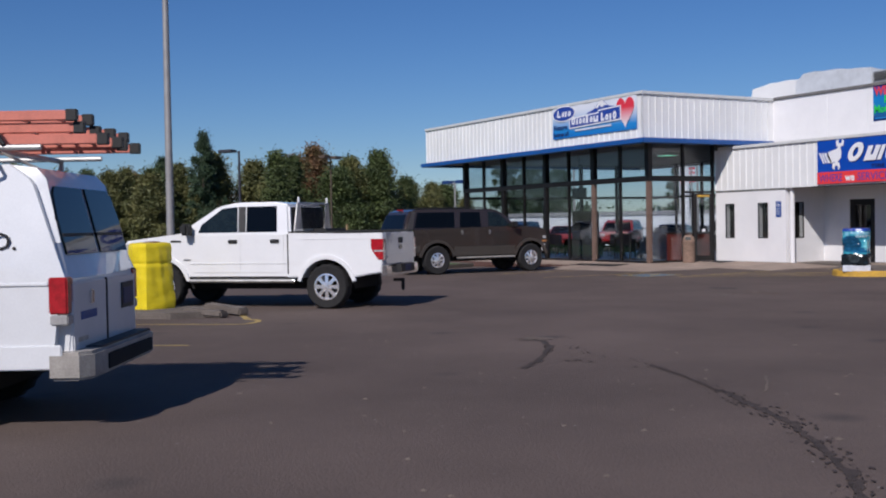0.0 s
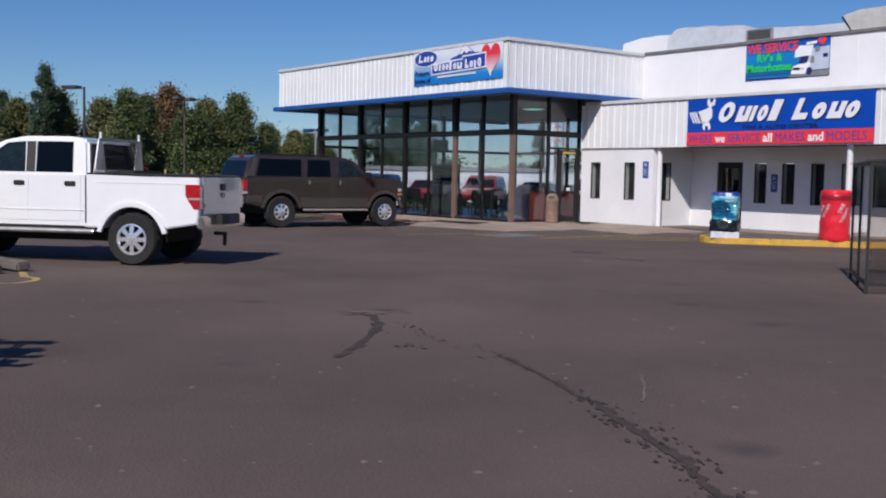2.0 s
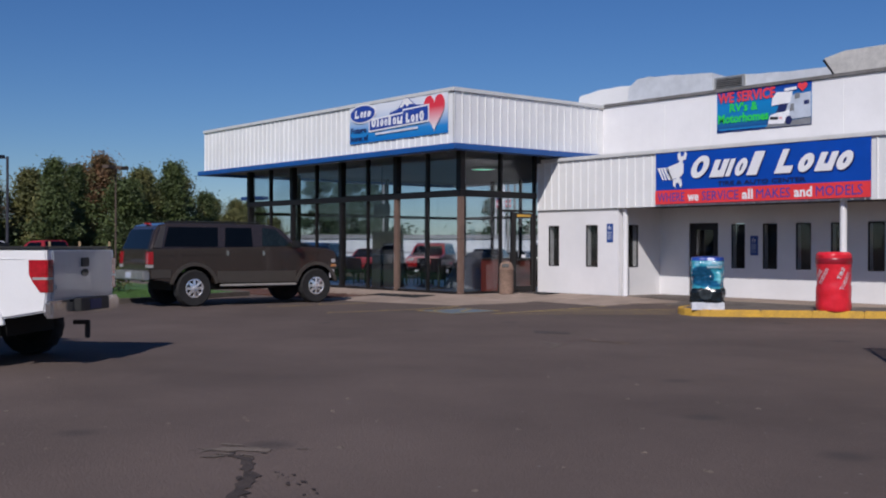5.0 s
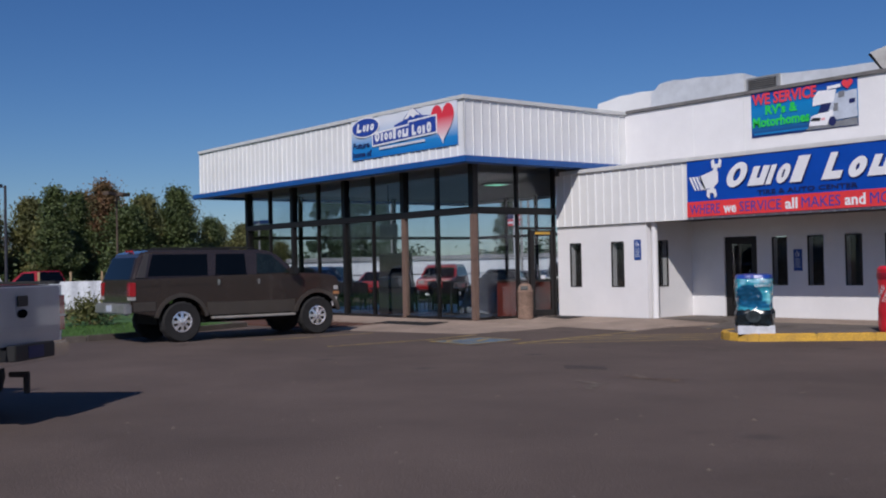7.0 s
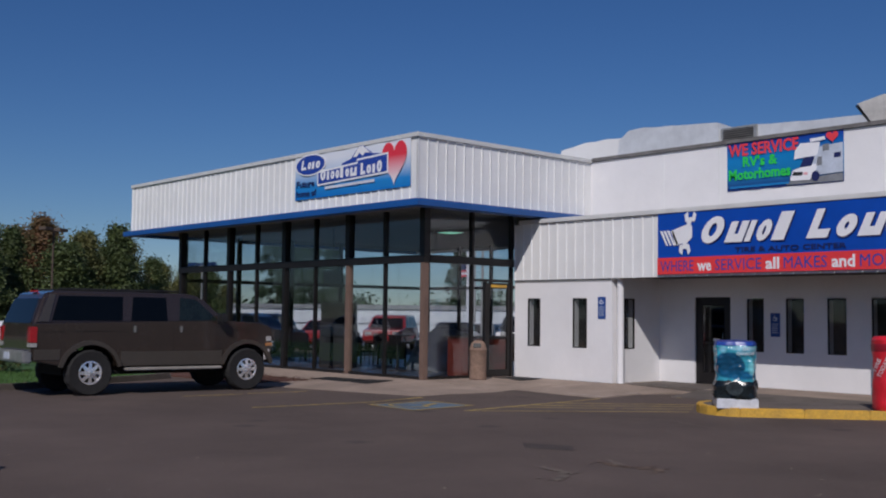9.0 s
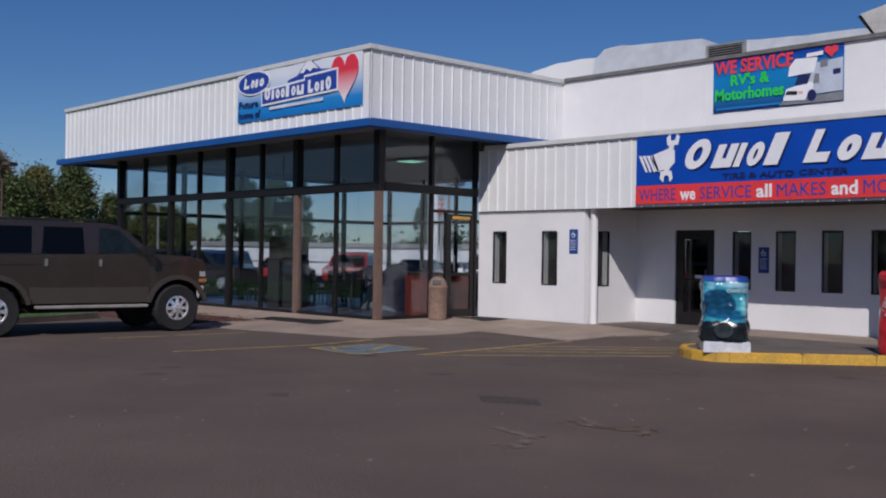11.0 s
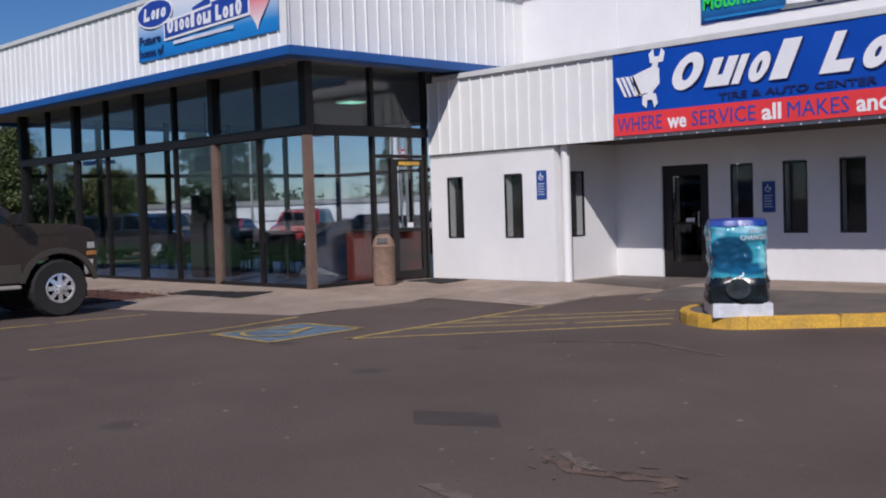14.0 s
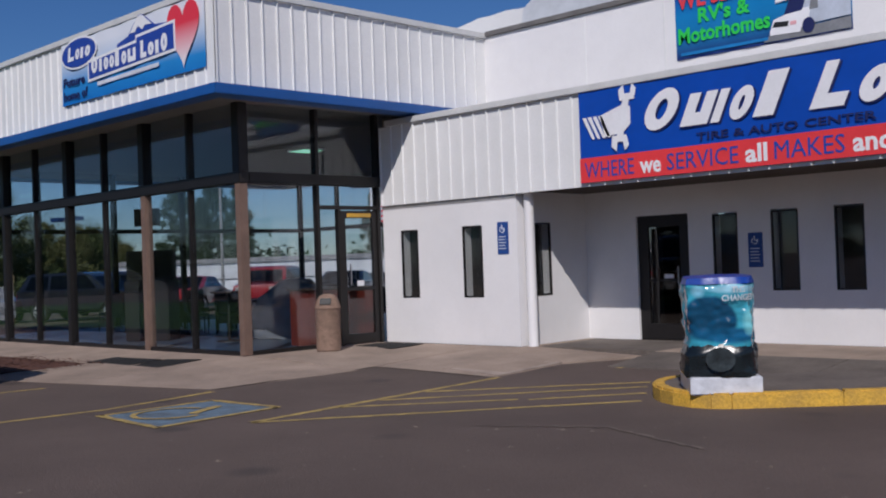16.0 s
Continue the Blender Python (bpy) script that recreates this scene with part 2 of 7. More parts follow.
WAVE_PRINT = wave_print()
YELLOW_BAG = material("yellow_plastic_cover", (0.78, 0.62, 0.006), 0.38, 0, 0.06, 5, 0.06, 9)
RED_WRAP = material("red_plastic_wrap", (0.72, 0.02, 0.035), 0.3, 0, 0.1, 4, 0.1, 12)
DARK_WRAP = material("black_printed_wrap", (0.012, 0.018, 0.022), 0.25, 0, 0.2, 4, 0.2, 10)
GREY_WRAP = material("grey_printed_shape", (0.045, 0.06, 0.068), 0.25, 0, 0.4, 5, 0.2, 10, coat=0.4)
WHITE_WRAP = material("white_crumpled_wrap", (0.68, 0.7, 0.75), 0.35, 0, 0.12, 8, 0.4, 12)
BLUE_WRAP = material("blue_wrap_top", (0.015, 0.06, 0.35), 0.35, 0, 0.15, 8, 0.2, 12)
BANNER_BLUE = material("banner_blue", (0.003, 0.062, 0.42), 0.5, 0, 0.06, 1.5, 0.05, 8)
BANNER_LIGHTBLUE = material("banner_light_blue", (0.02, 0.2, 0.52), 0.5, 0, 0.12, 1.5, 0.05, 8)
BANNER_SKY = material("banner_pale_sky", (0.68, 0.72, 0.8), 0.5, 0, 0.12, 0.8, 0.05, 8)
BANNER_RED = material("banner_red", (0.76, 0.045, 0.05), 0.5, 0, 0.06, 1.5, 0.05, 8)
PRINT_OFFWHITE = material("print_grey_white", (0.52, 0.57, 0.66), 0.55, 0, 0.1, 3, 0.02, 20)
BANNER_PINK = material("banner_pale_pink", (0.8, 0.42, 0.45), 0.5, 0, 0.2, 3, 0.05, 8)
PRINT_WHITE = material("print_white", (0.82, 0.82, 0.84), 0.55, 0, 0.04, 3, 0.02, 20)
PRINT_NAVY = material("print_navy", (0.012, 0.018, 0.1), 0.55, 0, 0.08, 3, 0.02, 20)
PRINT_BLUE = material("print_blue", (0.02, 0.06, 0.36), 0.55, 0, 0.08, 3, 0.02, 20)
PRINT_GREEN = material("print_green", (0.05, 0.62, 0.08), 0.55, 0, 0.08, 3, 0.02, 20)
PRINT_RED = material("print_red", (0.75, 0.05, 0.07), 0.55, 0, 0.08, 3, 0.02, 20)
SIGN_BLUE = material("sign_blue", (0.02, 0.07, 0.28), 0.5, 0, 0.08, 4, 0.03, 20)
TAN_BIN = material("tan_exposed_aggregate", (0.3, 0.2, 0.145), 0.85, 0, 0.2, 12, 0.5, 120)
FOIL = material("crinkled_silver_foil", (0.76, 0.78, 0.8), 0.4, 0.2, 0.1, 1.2, 0.35, 4)
GALV = material("galvanised_steel", (0.48, 0.48, 0.47), 0.5, 0.6, 0.15, 4, 0.05, 40)
POLE_GREY = material("grey_steel_pole", (0.36, 0.35, 0.34), 0.55, 0.3, 0.12, 2, 0.05, 40)
LAMP_BLUE = material("blue_lamp_head", (0.02, 0.06, 0.2), 0.5, 0, 0.1, 3, 0.02, 40)
LAMP_DARK = material("dark_lamp_head", (0.05, 0.05, 0.06), 0.5, 0.2, 0.1, 3, 0.02, 40)
FIBERGLASS = material("salmon_fiberglass_rail", (0.62, 0.2, 0.14), 0.6, 0, 0.12, 4, 0.05, 40)
RUST_RED = material("red_brown_panel", (0.2, 0.035, 0.02), 0.45, 0, 0.2, 4, 0.05, 40)
BARK = material("bark", (0.11, 0.08, 0.06), 0.9, 0, 0.25, 6, 0.6, 30)
LEAF_GREEN = material("green_leaves", (0.09, 0.118, 0.03), 0.65, 0, 0.3, 0.7, 0, 40, island=0.25, second=(0.045, 0.07, 0.02))
LEAF_OLIVE = material("olive_leaves", (0.15, 0.14, 0.038), 0.65, 0, 0.3, 0.7, 0, 40, island=0.25, second=(0.06, 0.08, 0.024))
LEAF_RUST = material("rusty_autumn_leaves", (0.2, 0.08, 0.04), 0.65, 0, 0.3, 0.6, 0, 40, island=0.35, second=(0.11, 0.12, 0.038))
LEAF_DARK = material("dark_conifer_needles", (0.04, 0.075, 0.03), 0.65, 0, 0.25, 0.8, 0, 40, island=0.4)
GRASS = material("lawn_grass", (0.07, 0.15, 0.025), 0.8, 0, 0.25, 2.0, 0.3, 40, space="World", island=0.3)
BARKDUST = material("red_bark_mulch", (0.13, 0.055, 0.035), 0.95, 0, 0.3, 6, 0.8, 30, space="World")
WOOD = material("raw_wood_post", (0.4, 0.28, 0.16), 0.8, 0, 0.15, 5, 0.2, 40)
BLACK_MAT = material("black_rubber_mat", (0.012, 0.011, 0.011), 0.9, 0, 0.2, 6, 0.4, 80)
FAR_WHITE = material("far_white_cladding", (0.72, 0.73, 0.75), 0.7, 0, 0.06, 0.3, 0.02, 10, space="World")
FAR_GREY = material("far_grey_roofing", (0.3, 0.3, 0.31), 0.8, 0, 0.1, 0.3, 0.02, 10, space="World")
DARK_CLOTH = material("dark_upholstery", (0.02, 0.02, 0.024), 0.8, 0, 0.15, 8, 0.2, 90)
DESK_WOOD = material("dark_desk_laminate", (0.07, 0.04, 0.028), 0.45, 0, 0.2, 5, 0.03, 60)
GREY_COVER = material("grey_fabric_cover", (0.22, 0.23, 0.25), 0.8, 0, 0.15, 3, 0.3, 18)
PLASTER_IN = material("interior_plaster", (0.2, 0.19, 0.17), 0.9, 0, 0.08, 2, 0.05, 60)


def graded(name, stops, axis="Z", low=0.0, high=1.0, rough=0.5, ripple=0.0):
    """A printed colour gradient along one axis of the sheet, with a faint mottling of the vinyl."""
    m = material(name, stops[-1][1], rough, 0, 0.04, 1.5, 0.05, 8)
    nt = m.node_tree
    b = nt.nodes["Principled BSDF"]
    sep = nt.nodes.new("ShaderNodeSeparateXYZ")
    nt.links.new(nt.nodes.new("ShaderNodeTexCoord").outputs["Object"], sep.inputs[0])
    height = sep.outputs[axis]
    if ripple:
        wob = nt.nodes.new("ShaderNodeMath")
        wob.operation = "MULTIPLY_ADD"
        nt.links.new(sep.outputs["X"], wob.inputs[0])
        wob.inputs[1].default_value = ripple
        nt.links.new(height, wob.inputs[2])
        height = wob.outputs[0]
    mr = nt.nodes.new("ShaderNodeMapRange")
    mr.inputs[1].default_value, mr.inputs[2].default_value = low, high
    nt.links.new(height, mr.inputs[0])
    ramp = nt.nodes.new("ShaderNodeValToRGB")
    ramp.color_ramp.elements[0].position, ramp.color_ramp.elements[0].color = stops[0][0], (*stops[0][1], 1)
    ramp.color_ramp.elements[1].position, ramp.color_ramp.elements[1].color = stops[-1][0], (*stops[-1][1], 1)
    for at, colour in stops[1:-1]:
        ramp.color_ramp.elements.new(at).color = (*colour, 1)
    nt.links.new(mr.outputs[0], ramp.inputs[0])
    nt.links.new(ramp.outputs[0], b.inputs["Base Color"])
    return m


DEALER_PRINT = graded("dealer_sky_print", [(0.0, (0.01, 0.15, 0.5)), (0.3, (0.03, 0.24, 0.6)), (0.6, (0.5, 0.6, 0.76)), (0.85, (0.72, 0.75, 0.82))], "Z", 0.0, 1.25, ripple=0.03)
HEART_PRINT = graded("heart_print", [(0.1, (0.8, 0.72, 0.74)), (0.42, (0.75, 0.3, 0.34)), (0.62, (0.7, 0.035, 0.06))], "Z", 0.1, 1.25)
RV_PRINT = graded("motorhome_sky_print", [(0.0, (0.008, 0.02, 0.14)), (0.3, (0.012, 0.17, 0.42)), (0.6, (0.012, 0.2, 0.5)), (0.9, (0.008, 0.05, 0.34))], "Z", 0.0, 1.24)


def emitting(name, color, strength):
    m = bpy.data.materials.new(name)
    m.use_nodes = True
    b = m.node_tree.nodes["Principled BSDF"]
    b.inputs["Base Color"].default_value = (*color, 1)
    b.inputs["Emission Color"].default_value = (*color, 1)
    b.inputs["Emission Strength"].default_value = strength
    return m


LAMP_ON = emitting("lit_diffuser", (0.45, 1.0, 0.6), 0.9)


# ---- mesh helpers ----
def finish(bm, name, mat, sharp=35):
    bmesh.ops.recalc_face_normals(bm, faces=bm.faces)
    me = bpy.data.meshes.new(name)
    bm.to_mesh(me)
    bm.free()
    me.polygons.foreach_set("use_smooth", [True] * len(me.polygons))
    me.set_sharp_from_angle(angle=radians(sharp))
    if mat:
        me.materials.append(mat)
    return me


def part(name, bm, mat, parent, label="", m=None):
    me = bm if isinstance(bm, bpy.types.Mesh) else finish(bm, name, mat)
    ob = new(name, me)
    ob.parent = parent
    if m is not None:
        ob.matrix_basis = m
    if label:
        ob["label"] = label
    return ob


def thing(name, label, category, m=None, group="", kind=""):
    ob = new(name)
    ob.empty_display_size = 0.2
    if m is not None:
        ob.matrix_basis = m
    return tagged(ob, label, category, group, kind)


def solid(name, bm, mat, label, category, m=None, group="", kind=""):
    ob = new(name, finish(bm, name, mat))
    if m is not None:
        ob.matrix_basis = m
    return tagged(ob, label, category, group, kind)


def box(x0, x1, y0, y1, z0, z1, bm=None, bevel=0.0):
    own = bmesh.new()
    bmesh.ops.create_cube(own, size=1)
    for v in own.verts:
        v.co = Vector(((x0 + x1) / 2 + v.co.x * (x1 - x0), (y0 + y1) / 2 + v.co.y * (y1 - y0), (z0 + z1) / 2 + v.co.z * (z1 - z0)))
    if bevel:
        bmesh.ops.bevel(own, geom=own.edges[:], offset=bevel, segments=2, affect="EDGES")
    return merge(bm, own)


def merge(bm, own):
    if bm is None:
        return own
    me = bpy.data.meshes.new("tmp")
    own.to_mesh(me)
    own.free()
    bm.from_mesh(me)
    bpy.data.meshes.remove(me)
    return bm


def prism(poly, a, b, axis="y", bm=None, bevel=0.0, segments=2):
    """A polygon pushed from a to b along an axis; its points are the other two coordinates, in order."""
    own = bmesh.new()
    put = {"x": lambda p, h: (h, p[0], p[1]), "y": lambda p, h: (p[0], h, p[1]), "z": lambda p, h: (p[0], p[1], h)}[axis]
    va = [own.verts.new(put(p, a)) for p in poly]
    vb = [own.verts.new(put(p, b)) for p in poly]
    n = len(poly)
    fa, fb = own.faces.new(va), own.faces.new(vb)
    for i in range(n):
        own.faces.new((va[i], va[(i + 1) % n], vb[(i + 1) % n], vb[i]))
    if bevel:
        bmesh.ops.bevel(own, geom=list(set(fa.edges[:] + fb.edges[:])), offset=bevel, segments=segments, affect="EDGES", clamp_overlap=True)
    return merge(bm, own)


def lathe(profile, m=None, seg=28, bm=None):
    """A profile of (radius, height) turned about z."""
    own = bmesh.new()
    rings = []
    for r, h in profile:
        if r < 1e-5:
            rings.append([own.verts.new((0, 0, h))])
        else:
            rings.append([own.verts.new((r * math.cos(2 * math.pi * i / seg), r * math.sin(2 * math.pi * i / seg), h)) for i in range(seg)])
    for p, q in zip(rings, rings[1:]):
        for i in range(seg):
            a, b, c, d = p[i % len(p)], p[(i + 1) % len(p)], q[(i + 1) % len(q)], q[i % len(q)]
            vs = list(dict.fromkeys((a, b, c, d)))
            if len(vs) > 2:
                own.faces.new(vs)
    if m is not None:
        own.transform(m)
    return merge(bm, own)


def rod(p, q, r, bm=None, seg=10, r2=None):
    p, q = Vector(p), Vector(q)
    d = q - p
    m = Matrix.Translation(p) @ d.to_track_quat("Z", "Y").to_matrix().to_4x4()
    return lathe([(0, 0), (r, 0), (r2 if r2 is not None else r, d.length), (0, d.length)], m, seg, bm)


def tube(points, r, bm=None, seg=8):
    for p, q in zip(points, points[1:]):
        bm = rod(p, q, r, bm, seg)
    return bm


def shift(bm, m):
    bm.transform(m)
    return bm


def disc(r, h, n=24, m=None, bm=None, sx=1.0, sy=1.0):
    own = prism([(sx * r * math.cos(2 * math.pi * i / n), sy * r * math.sin(2 * math.pi * i / n)) for i in range(n)], 0, h, "z")
    if m is not None:
        own.transform(m)
    return merge(bm, own)


def lettering(words, size, depth=0.004, shear=0.0, bold=0.0, stretch=1.0):
    cu = bpy.data.curves.new("lettering", "FONT")
    cu.body = words
    cu.size = size
    cu.shear = shear
    cu.offset = bold
    cu.extrude = depth
    cu.align_x = "LEFT"
    cu.resolution_u = 2
    ob = new("lettering", cu)
    me = bpy.data.meshes.new_from_object(ob.evaluated_get(bpy.context.evaluated_depsgraph_get()))
    bpy.data.objects.remove(ob)
    xs = [v.co.x for v in me.vertices]
    for v in me.vertices:
        v.co.x = (v.co.x - min(xs)) * stretch
    return me, (max(xs) - min(xs)) * stretch


def wall_run(u0, u1, z0, z1, openings):
    """Boxes in (u, z) that leave the openings (ua, ub, za, zb) free."""
    out, u = [], u0
    for ua, ub, za, zb in sorted(openings):
        out.append((u, ua, z0, z1))
        if za > z0:
            out.append((ua, ub, z0, za))
        if zb < z1:
            out.append((ua, ub, zb, z1))
        u = ub
    out.append((u, u1, z0, z1))
    return out


# ---- ground ----
LOT = -0.12


def ground_z(x, y):
    """The lot is level; beyond the showroom it falls away by a few metres."""
    f = min(1.0, max(0.0, ((y - x) * 0.7071 - 30.0) / 28.0))
    return LOT - 3.3 * f * f * (3 - 2 * f)


own = bmesh.new()
ticks = [-700, -300, -150, -110] + [-90 + 5 * i for i in range(37)] + [110, 150, 300, 700]
net = [[own.verts.new((x, y, ground_z(x, y))) for y in ticks] for x in ticks]
for i in range(len(ticks) - 1):
    for j in range(len(ticks) - 1):
        own.faces.new((net[i][j], net[i + 1][j], net[i + 1][j + 1], net[i][j + 1]))
solid("ground", own, ASPHALT, "worn dark grey asphalt of the parking lot", "ground", kind="structure")

# concrete walkway along the building: slabs that fall towards the lot and end flush with it
def walk_z(x, y):
    if x > 6.0:
        out = (3.2 - y) * 1.45
    elif x > 2.7:
        out = max(2.6 - y, x - 3.4) if y < 3.1 else x - 4.2
    elif x > 0.3:
        out = max(-y - 0.2, min(x - 0.8, 2.6 - y))
    else:
        out = -y - 0.2
    return -0.114 * min(1.0, max(0.0, out / 1.9))


def draped(poly, lift, thick):
    """A flat piece laid over the fall of the walkway."""
    own = bmesh.new()
    top = [own.verts.new((x, y, walk_z(x, y) + lift)) for x, y in poly]
    low = [own.verts.new((x, y, walk_z(x, y) + lift - thick)) for x, y in poly]
    own.faces.new(top)
    own.faces.new(low)
    n = len(poly)
    for i in range(n):
        own.faces.new((top[i], top[(i + 1) % n], low[(i + 1) % n], low[i]))
    return own


walkway = thing("walkway", "pale concrete walkway slabs along the building front", "walkway", kind="structure")
slabs = []
for x0, x1 in ((0.02, 2.88), (-2.38, 0.0)):
    for (a0, a1), (b0, b1) in (((0.0, 0.0), (-1.2, -1.2)), ((-1.21, -1.21), (-2.55 + 0.24 * (x0 - 2.9), -2.55 + 0.24 * (x1 - 2.9)))):
        slabs.append(((x0, b0), (x1, b1), (x1, a1), (x0, a0)))
for i in range(5):
    slabs.append(((-5.5 - 3.12 * i, -1.58), (-2.4 - 3.12 * i, -1.58), (-2.4 - 3.12 * i, 0.0), (-5.5 - 3.12 * i, 0.0)))
slabs += [((0.02, 0.01), (0.8, 0.01), (0.8, 3.1), (0.02, 3.1)), ((0.81, 0.01), (2.75, 0.01), (2.64, 0.56), (2.66, 3.1), (0.81, 3.1)),
          ((2.67, 0.57), (4.05, 0.44), (4.05, 3.1), (2.67, 3.1)), ((4.06, 0.44), (5.42, 0.29), (5.14, 2.04), (5.6, 3.1), (4.06, 3.1)),
          ((3.42, 3.11), (5.6, 3.11), (6.0, 3.5), (6.0, 5.03), (3.42, 5.03))]
for i in range(4):
    slabs += [((6.01 + 3 * i, 3.2), (8.99 + 3 * i, 3.2), (8.99 + 3 * i, 5.03), (6.01 + 3 * i, 5.03))]
for poly in slabs:
    part("slab", draped(poly, 0.0, 0.2), CONCRETE, walkway)
for i in range(4):
    part("slab", draped(((6.01 + 3 * i, 2.0), (8.99 + 3 * i, 2.0), (8.99 + 3 * i, 3.19), (6.01 + 3 * i, 3.19)), 0.0, 0.2), OLD_CONCRETE, walkway)
# cracked ramp patch at the walkway's edge
solid("ramp_patch", draped(((4.1, 0.72), (5.4, 0.34), (5.14, 2.05), (4.75, 1.85)), 0.014, 0.05), PALE_PATCH, "broken pale concrete ramp patch", "ramp", kind="structure")

# mulch bed and lawn by the showroom
rng = random.Random(5)
own = prism(((-17, -3.7), (-3.2, -3.7), (-2.5, -3.0), (-2.42, -1.6), (-17, -1.6)), -0.2, -0.085, "z")
for _ in range(1100):
    x, y, a = rng.uniform(-5.5, -2.0), rng.uniform(-3.7, -1.5), rng.uniform(0, 6.3)
    c, s, l = math.cos(a), math.sin(a), rng.uniform(0.02, 0.06)
    z = walk_z(x, y) + rng.uniform(0.0, 0.05)
    q = [own.verts.new((x + c * u - s * w, y + s * u + c * w, z + rng.uniform(0, 0.015))) for u, w in ((-l, -0.012), (l, -0.012), (l, 0.012), (-l, 0.012))]
    own.faces.new(q)
solid("bark_mulch", own, BARKDUST, "reddish bark mulch scattered along the showroom walkway", "mulch", kind="stuff")
lawn_poly = ((-5.0, -18.0), (-3.4, -13.0), (-3.25, -9.6), (-3.6, -8.2), (-5.4, -4.2), (-16, -3.6), (-40, -4), (-40, -18))
own = prism(lawn_poly, -0.2, -0.03, "z")
solid("lawn", own, GRASS, "mown green grass strip beside the parking lot", "lawn", kind="structure")
own = bmesh.new()
for _ in range(16000):
    x, y = rng.uniform(-9, -3.3), rng.uniform(-14.5, -5)
    if x > -3.35 - 0.55 * max(0, y + 8.4) or x > -3.3 - 0.3 * max(0, -9.6 - y):
        continue
    a, h = rng.uniform(0, 6.3), rng.uniform(0.03, 0.08)
    c, s = math.cos(a) * 0.008, math.sin(a) * 0.008
    tip = own.verts.new((x + rng.uniform(-0.03, 0.03), y + rng.uniform(-0.03, 0.03), -0.03 + h))
    own.faces.new((own.verts.new((x - c, y - s, -0.035)), own.verts.new((x + c, y + s, -0.035)), tip))
solid("grass_blades", own, GRASS, "short green grass blades on the lawn", "grass", kind="stuff")
kerb_line = [(-5.0, -18.0), (-3.4, -13.0), (-3.25, -9.6), (-3.6, -8.2), (-5.4, -4.2), (-16, -3.6)]
for i, (p, q) in enumerate(zip(kerb_line, kerb_line[1:])):
    d = (Vector(q) - Vector(p)).normalized()
    n = Vector((-d.y, d.x)) * 0.14
    a, b = Vector(p) + d * 0.004, Vector(q) - d * 0.004
    solid(f"lawn_kerb_{i + 1}", prism((a, b, b - n, a - n), -0.3, 0.02, "z", bevel=0.02), OLD_CONCRETE, "low grey concrete kerb edging the lawn", "kerb", kind="structure")

# island with the yellow kerb, set at an angle to the building
island = thing("kerb_island", "raised island with a worn yellow painted kerb", "island", kind="structure")
ISL = pose(9.5, -0.88, 0, 0, 0, 42)
tip = [(-0.64 * math.sin(t) + 0.1, 0.95 - 0.95 * math.cos(t)) for t in [math.pi * k / 10 for k in range(1, 10)]]
ring = [(6.6, 0.0), (6.6, 1.9), (0.1, 1.9)] + tip[::-1] + [(0.1, 0.0)]
part("island_top", prism([(x if x > 6 else x + 0.06, min(max(y, 0.12), 1.78)) for x, y in ring], -0.2, 0.025, "z"), OLD_CONCRETE, island, m=ISL)
front = [(0.1 + 1.1 * i, 0.0) for i in range(6)] + [(6.6, 0.0)]
segs = [(front[i], front[i + 1]) for i in range(6)]
chain = [(0.1, 1.9)] + tip[::-1] + [(0.1, 0.0)]
segs += [(chain[i + 1], chain[i]) for i in range(len(chain) - 1)]
for p, q in segs:
    p, q = Vector(p), Vector(q)
    d = (q - p).normalized()
    n = Vector((-d.y, d.x))
    if (Vector((1.5, 0.95)) - p).dot(n) < 0:
        n = -n
    a, b = p + d * 0.003, q - d * 0.003
    part("kerb_stone", prism((a, b, b + n * 0.15, a + n * 0.15), -0.25, 0.035, "z", bevel=0.02), YELLOW_PAINT, island, m=ISL)


# ---- painted lines ----
def strip(points, width, z=LOT + 0.004, jitter=0.0, seed=1):
    r = random.Random(seed)
    own = bmesh.new()
    prev = None
    for i, p in enumerate(points):
        p = Vector(p)
        a = Vector(points[max(0, i - 1)])
        b = Vector(points[min(len(points) - 1, i + 1)])
        d = (b - a).normalized()
        n = Vector((-d.y, d.x)) * width / 2
        w0, w1 = 1 + r.uniform(-jitter, jitter), 1 + r.uniform(-jitter, jitter)
        cur = own.verts.new((*(p + n * w0), z)), own.verts.new((*(p - n * w1), z))
        if prev:
            own.faces.new((prev[0], prev[1], cur[1], cur[0]))
        prev = cur
    return own


def dense(a, b, step=0.15):
    a, b = Vector(a), Vector(b)
    n = max(2, int((b - a).length / step))
    return [a.lerp(b, i / n) for i in range(n + 1)]


lines = [((5.93, -4.05), (5.47, 0.26)), ((5.93, -4.05), (8.45, -0.76)), ((5.84, -2.8), (7.19, -1.33)), ((7.3, -1.28), (8.12, -0.18)), ((5.8, -2.17), (7.8, 0.32)), ((5.71, -1.34), (7.57, 0.72)),
         ((3.3, -6.9), (3.5, -4.4)), ((3.5, -4.4), (3.14, -2.7)), ((0.26, -6.7), (0.39, -5.36)), ((0.3, -5.2), (0.42, -3.72)), ((6.26, 1.9), (5.98, 2.95))]
for i, (a, b) in enumerate(lines):
    solid(f"painted_line_{i + 1}", strip(dense(a, b), 0.1, jitter=0.25, seed=i), LINE_YELLOW, "faded yellow parking line on the asphalt", "line", kind="structure")
own = prism(((4.0, -4.68), (5.33, -4.78), (5.18, -3.22), (3.96, -3.28)), LOT - 0.02, LOT + 0.004, "z")
solid("painted_square", own, LINE_BLUE, "faded blue accessible parking square", "marking", kind="structure")
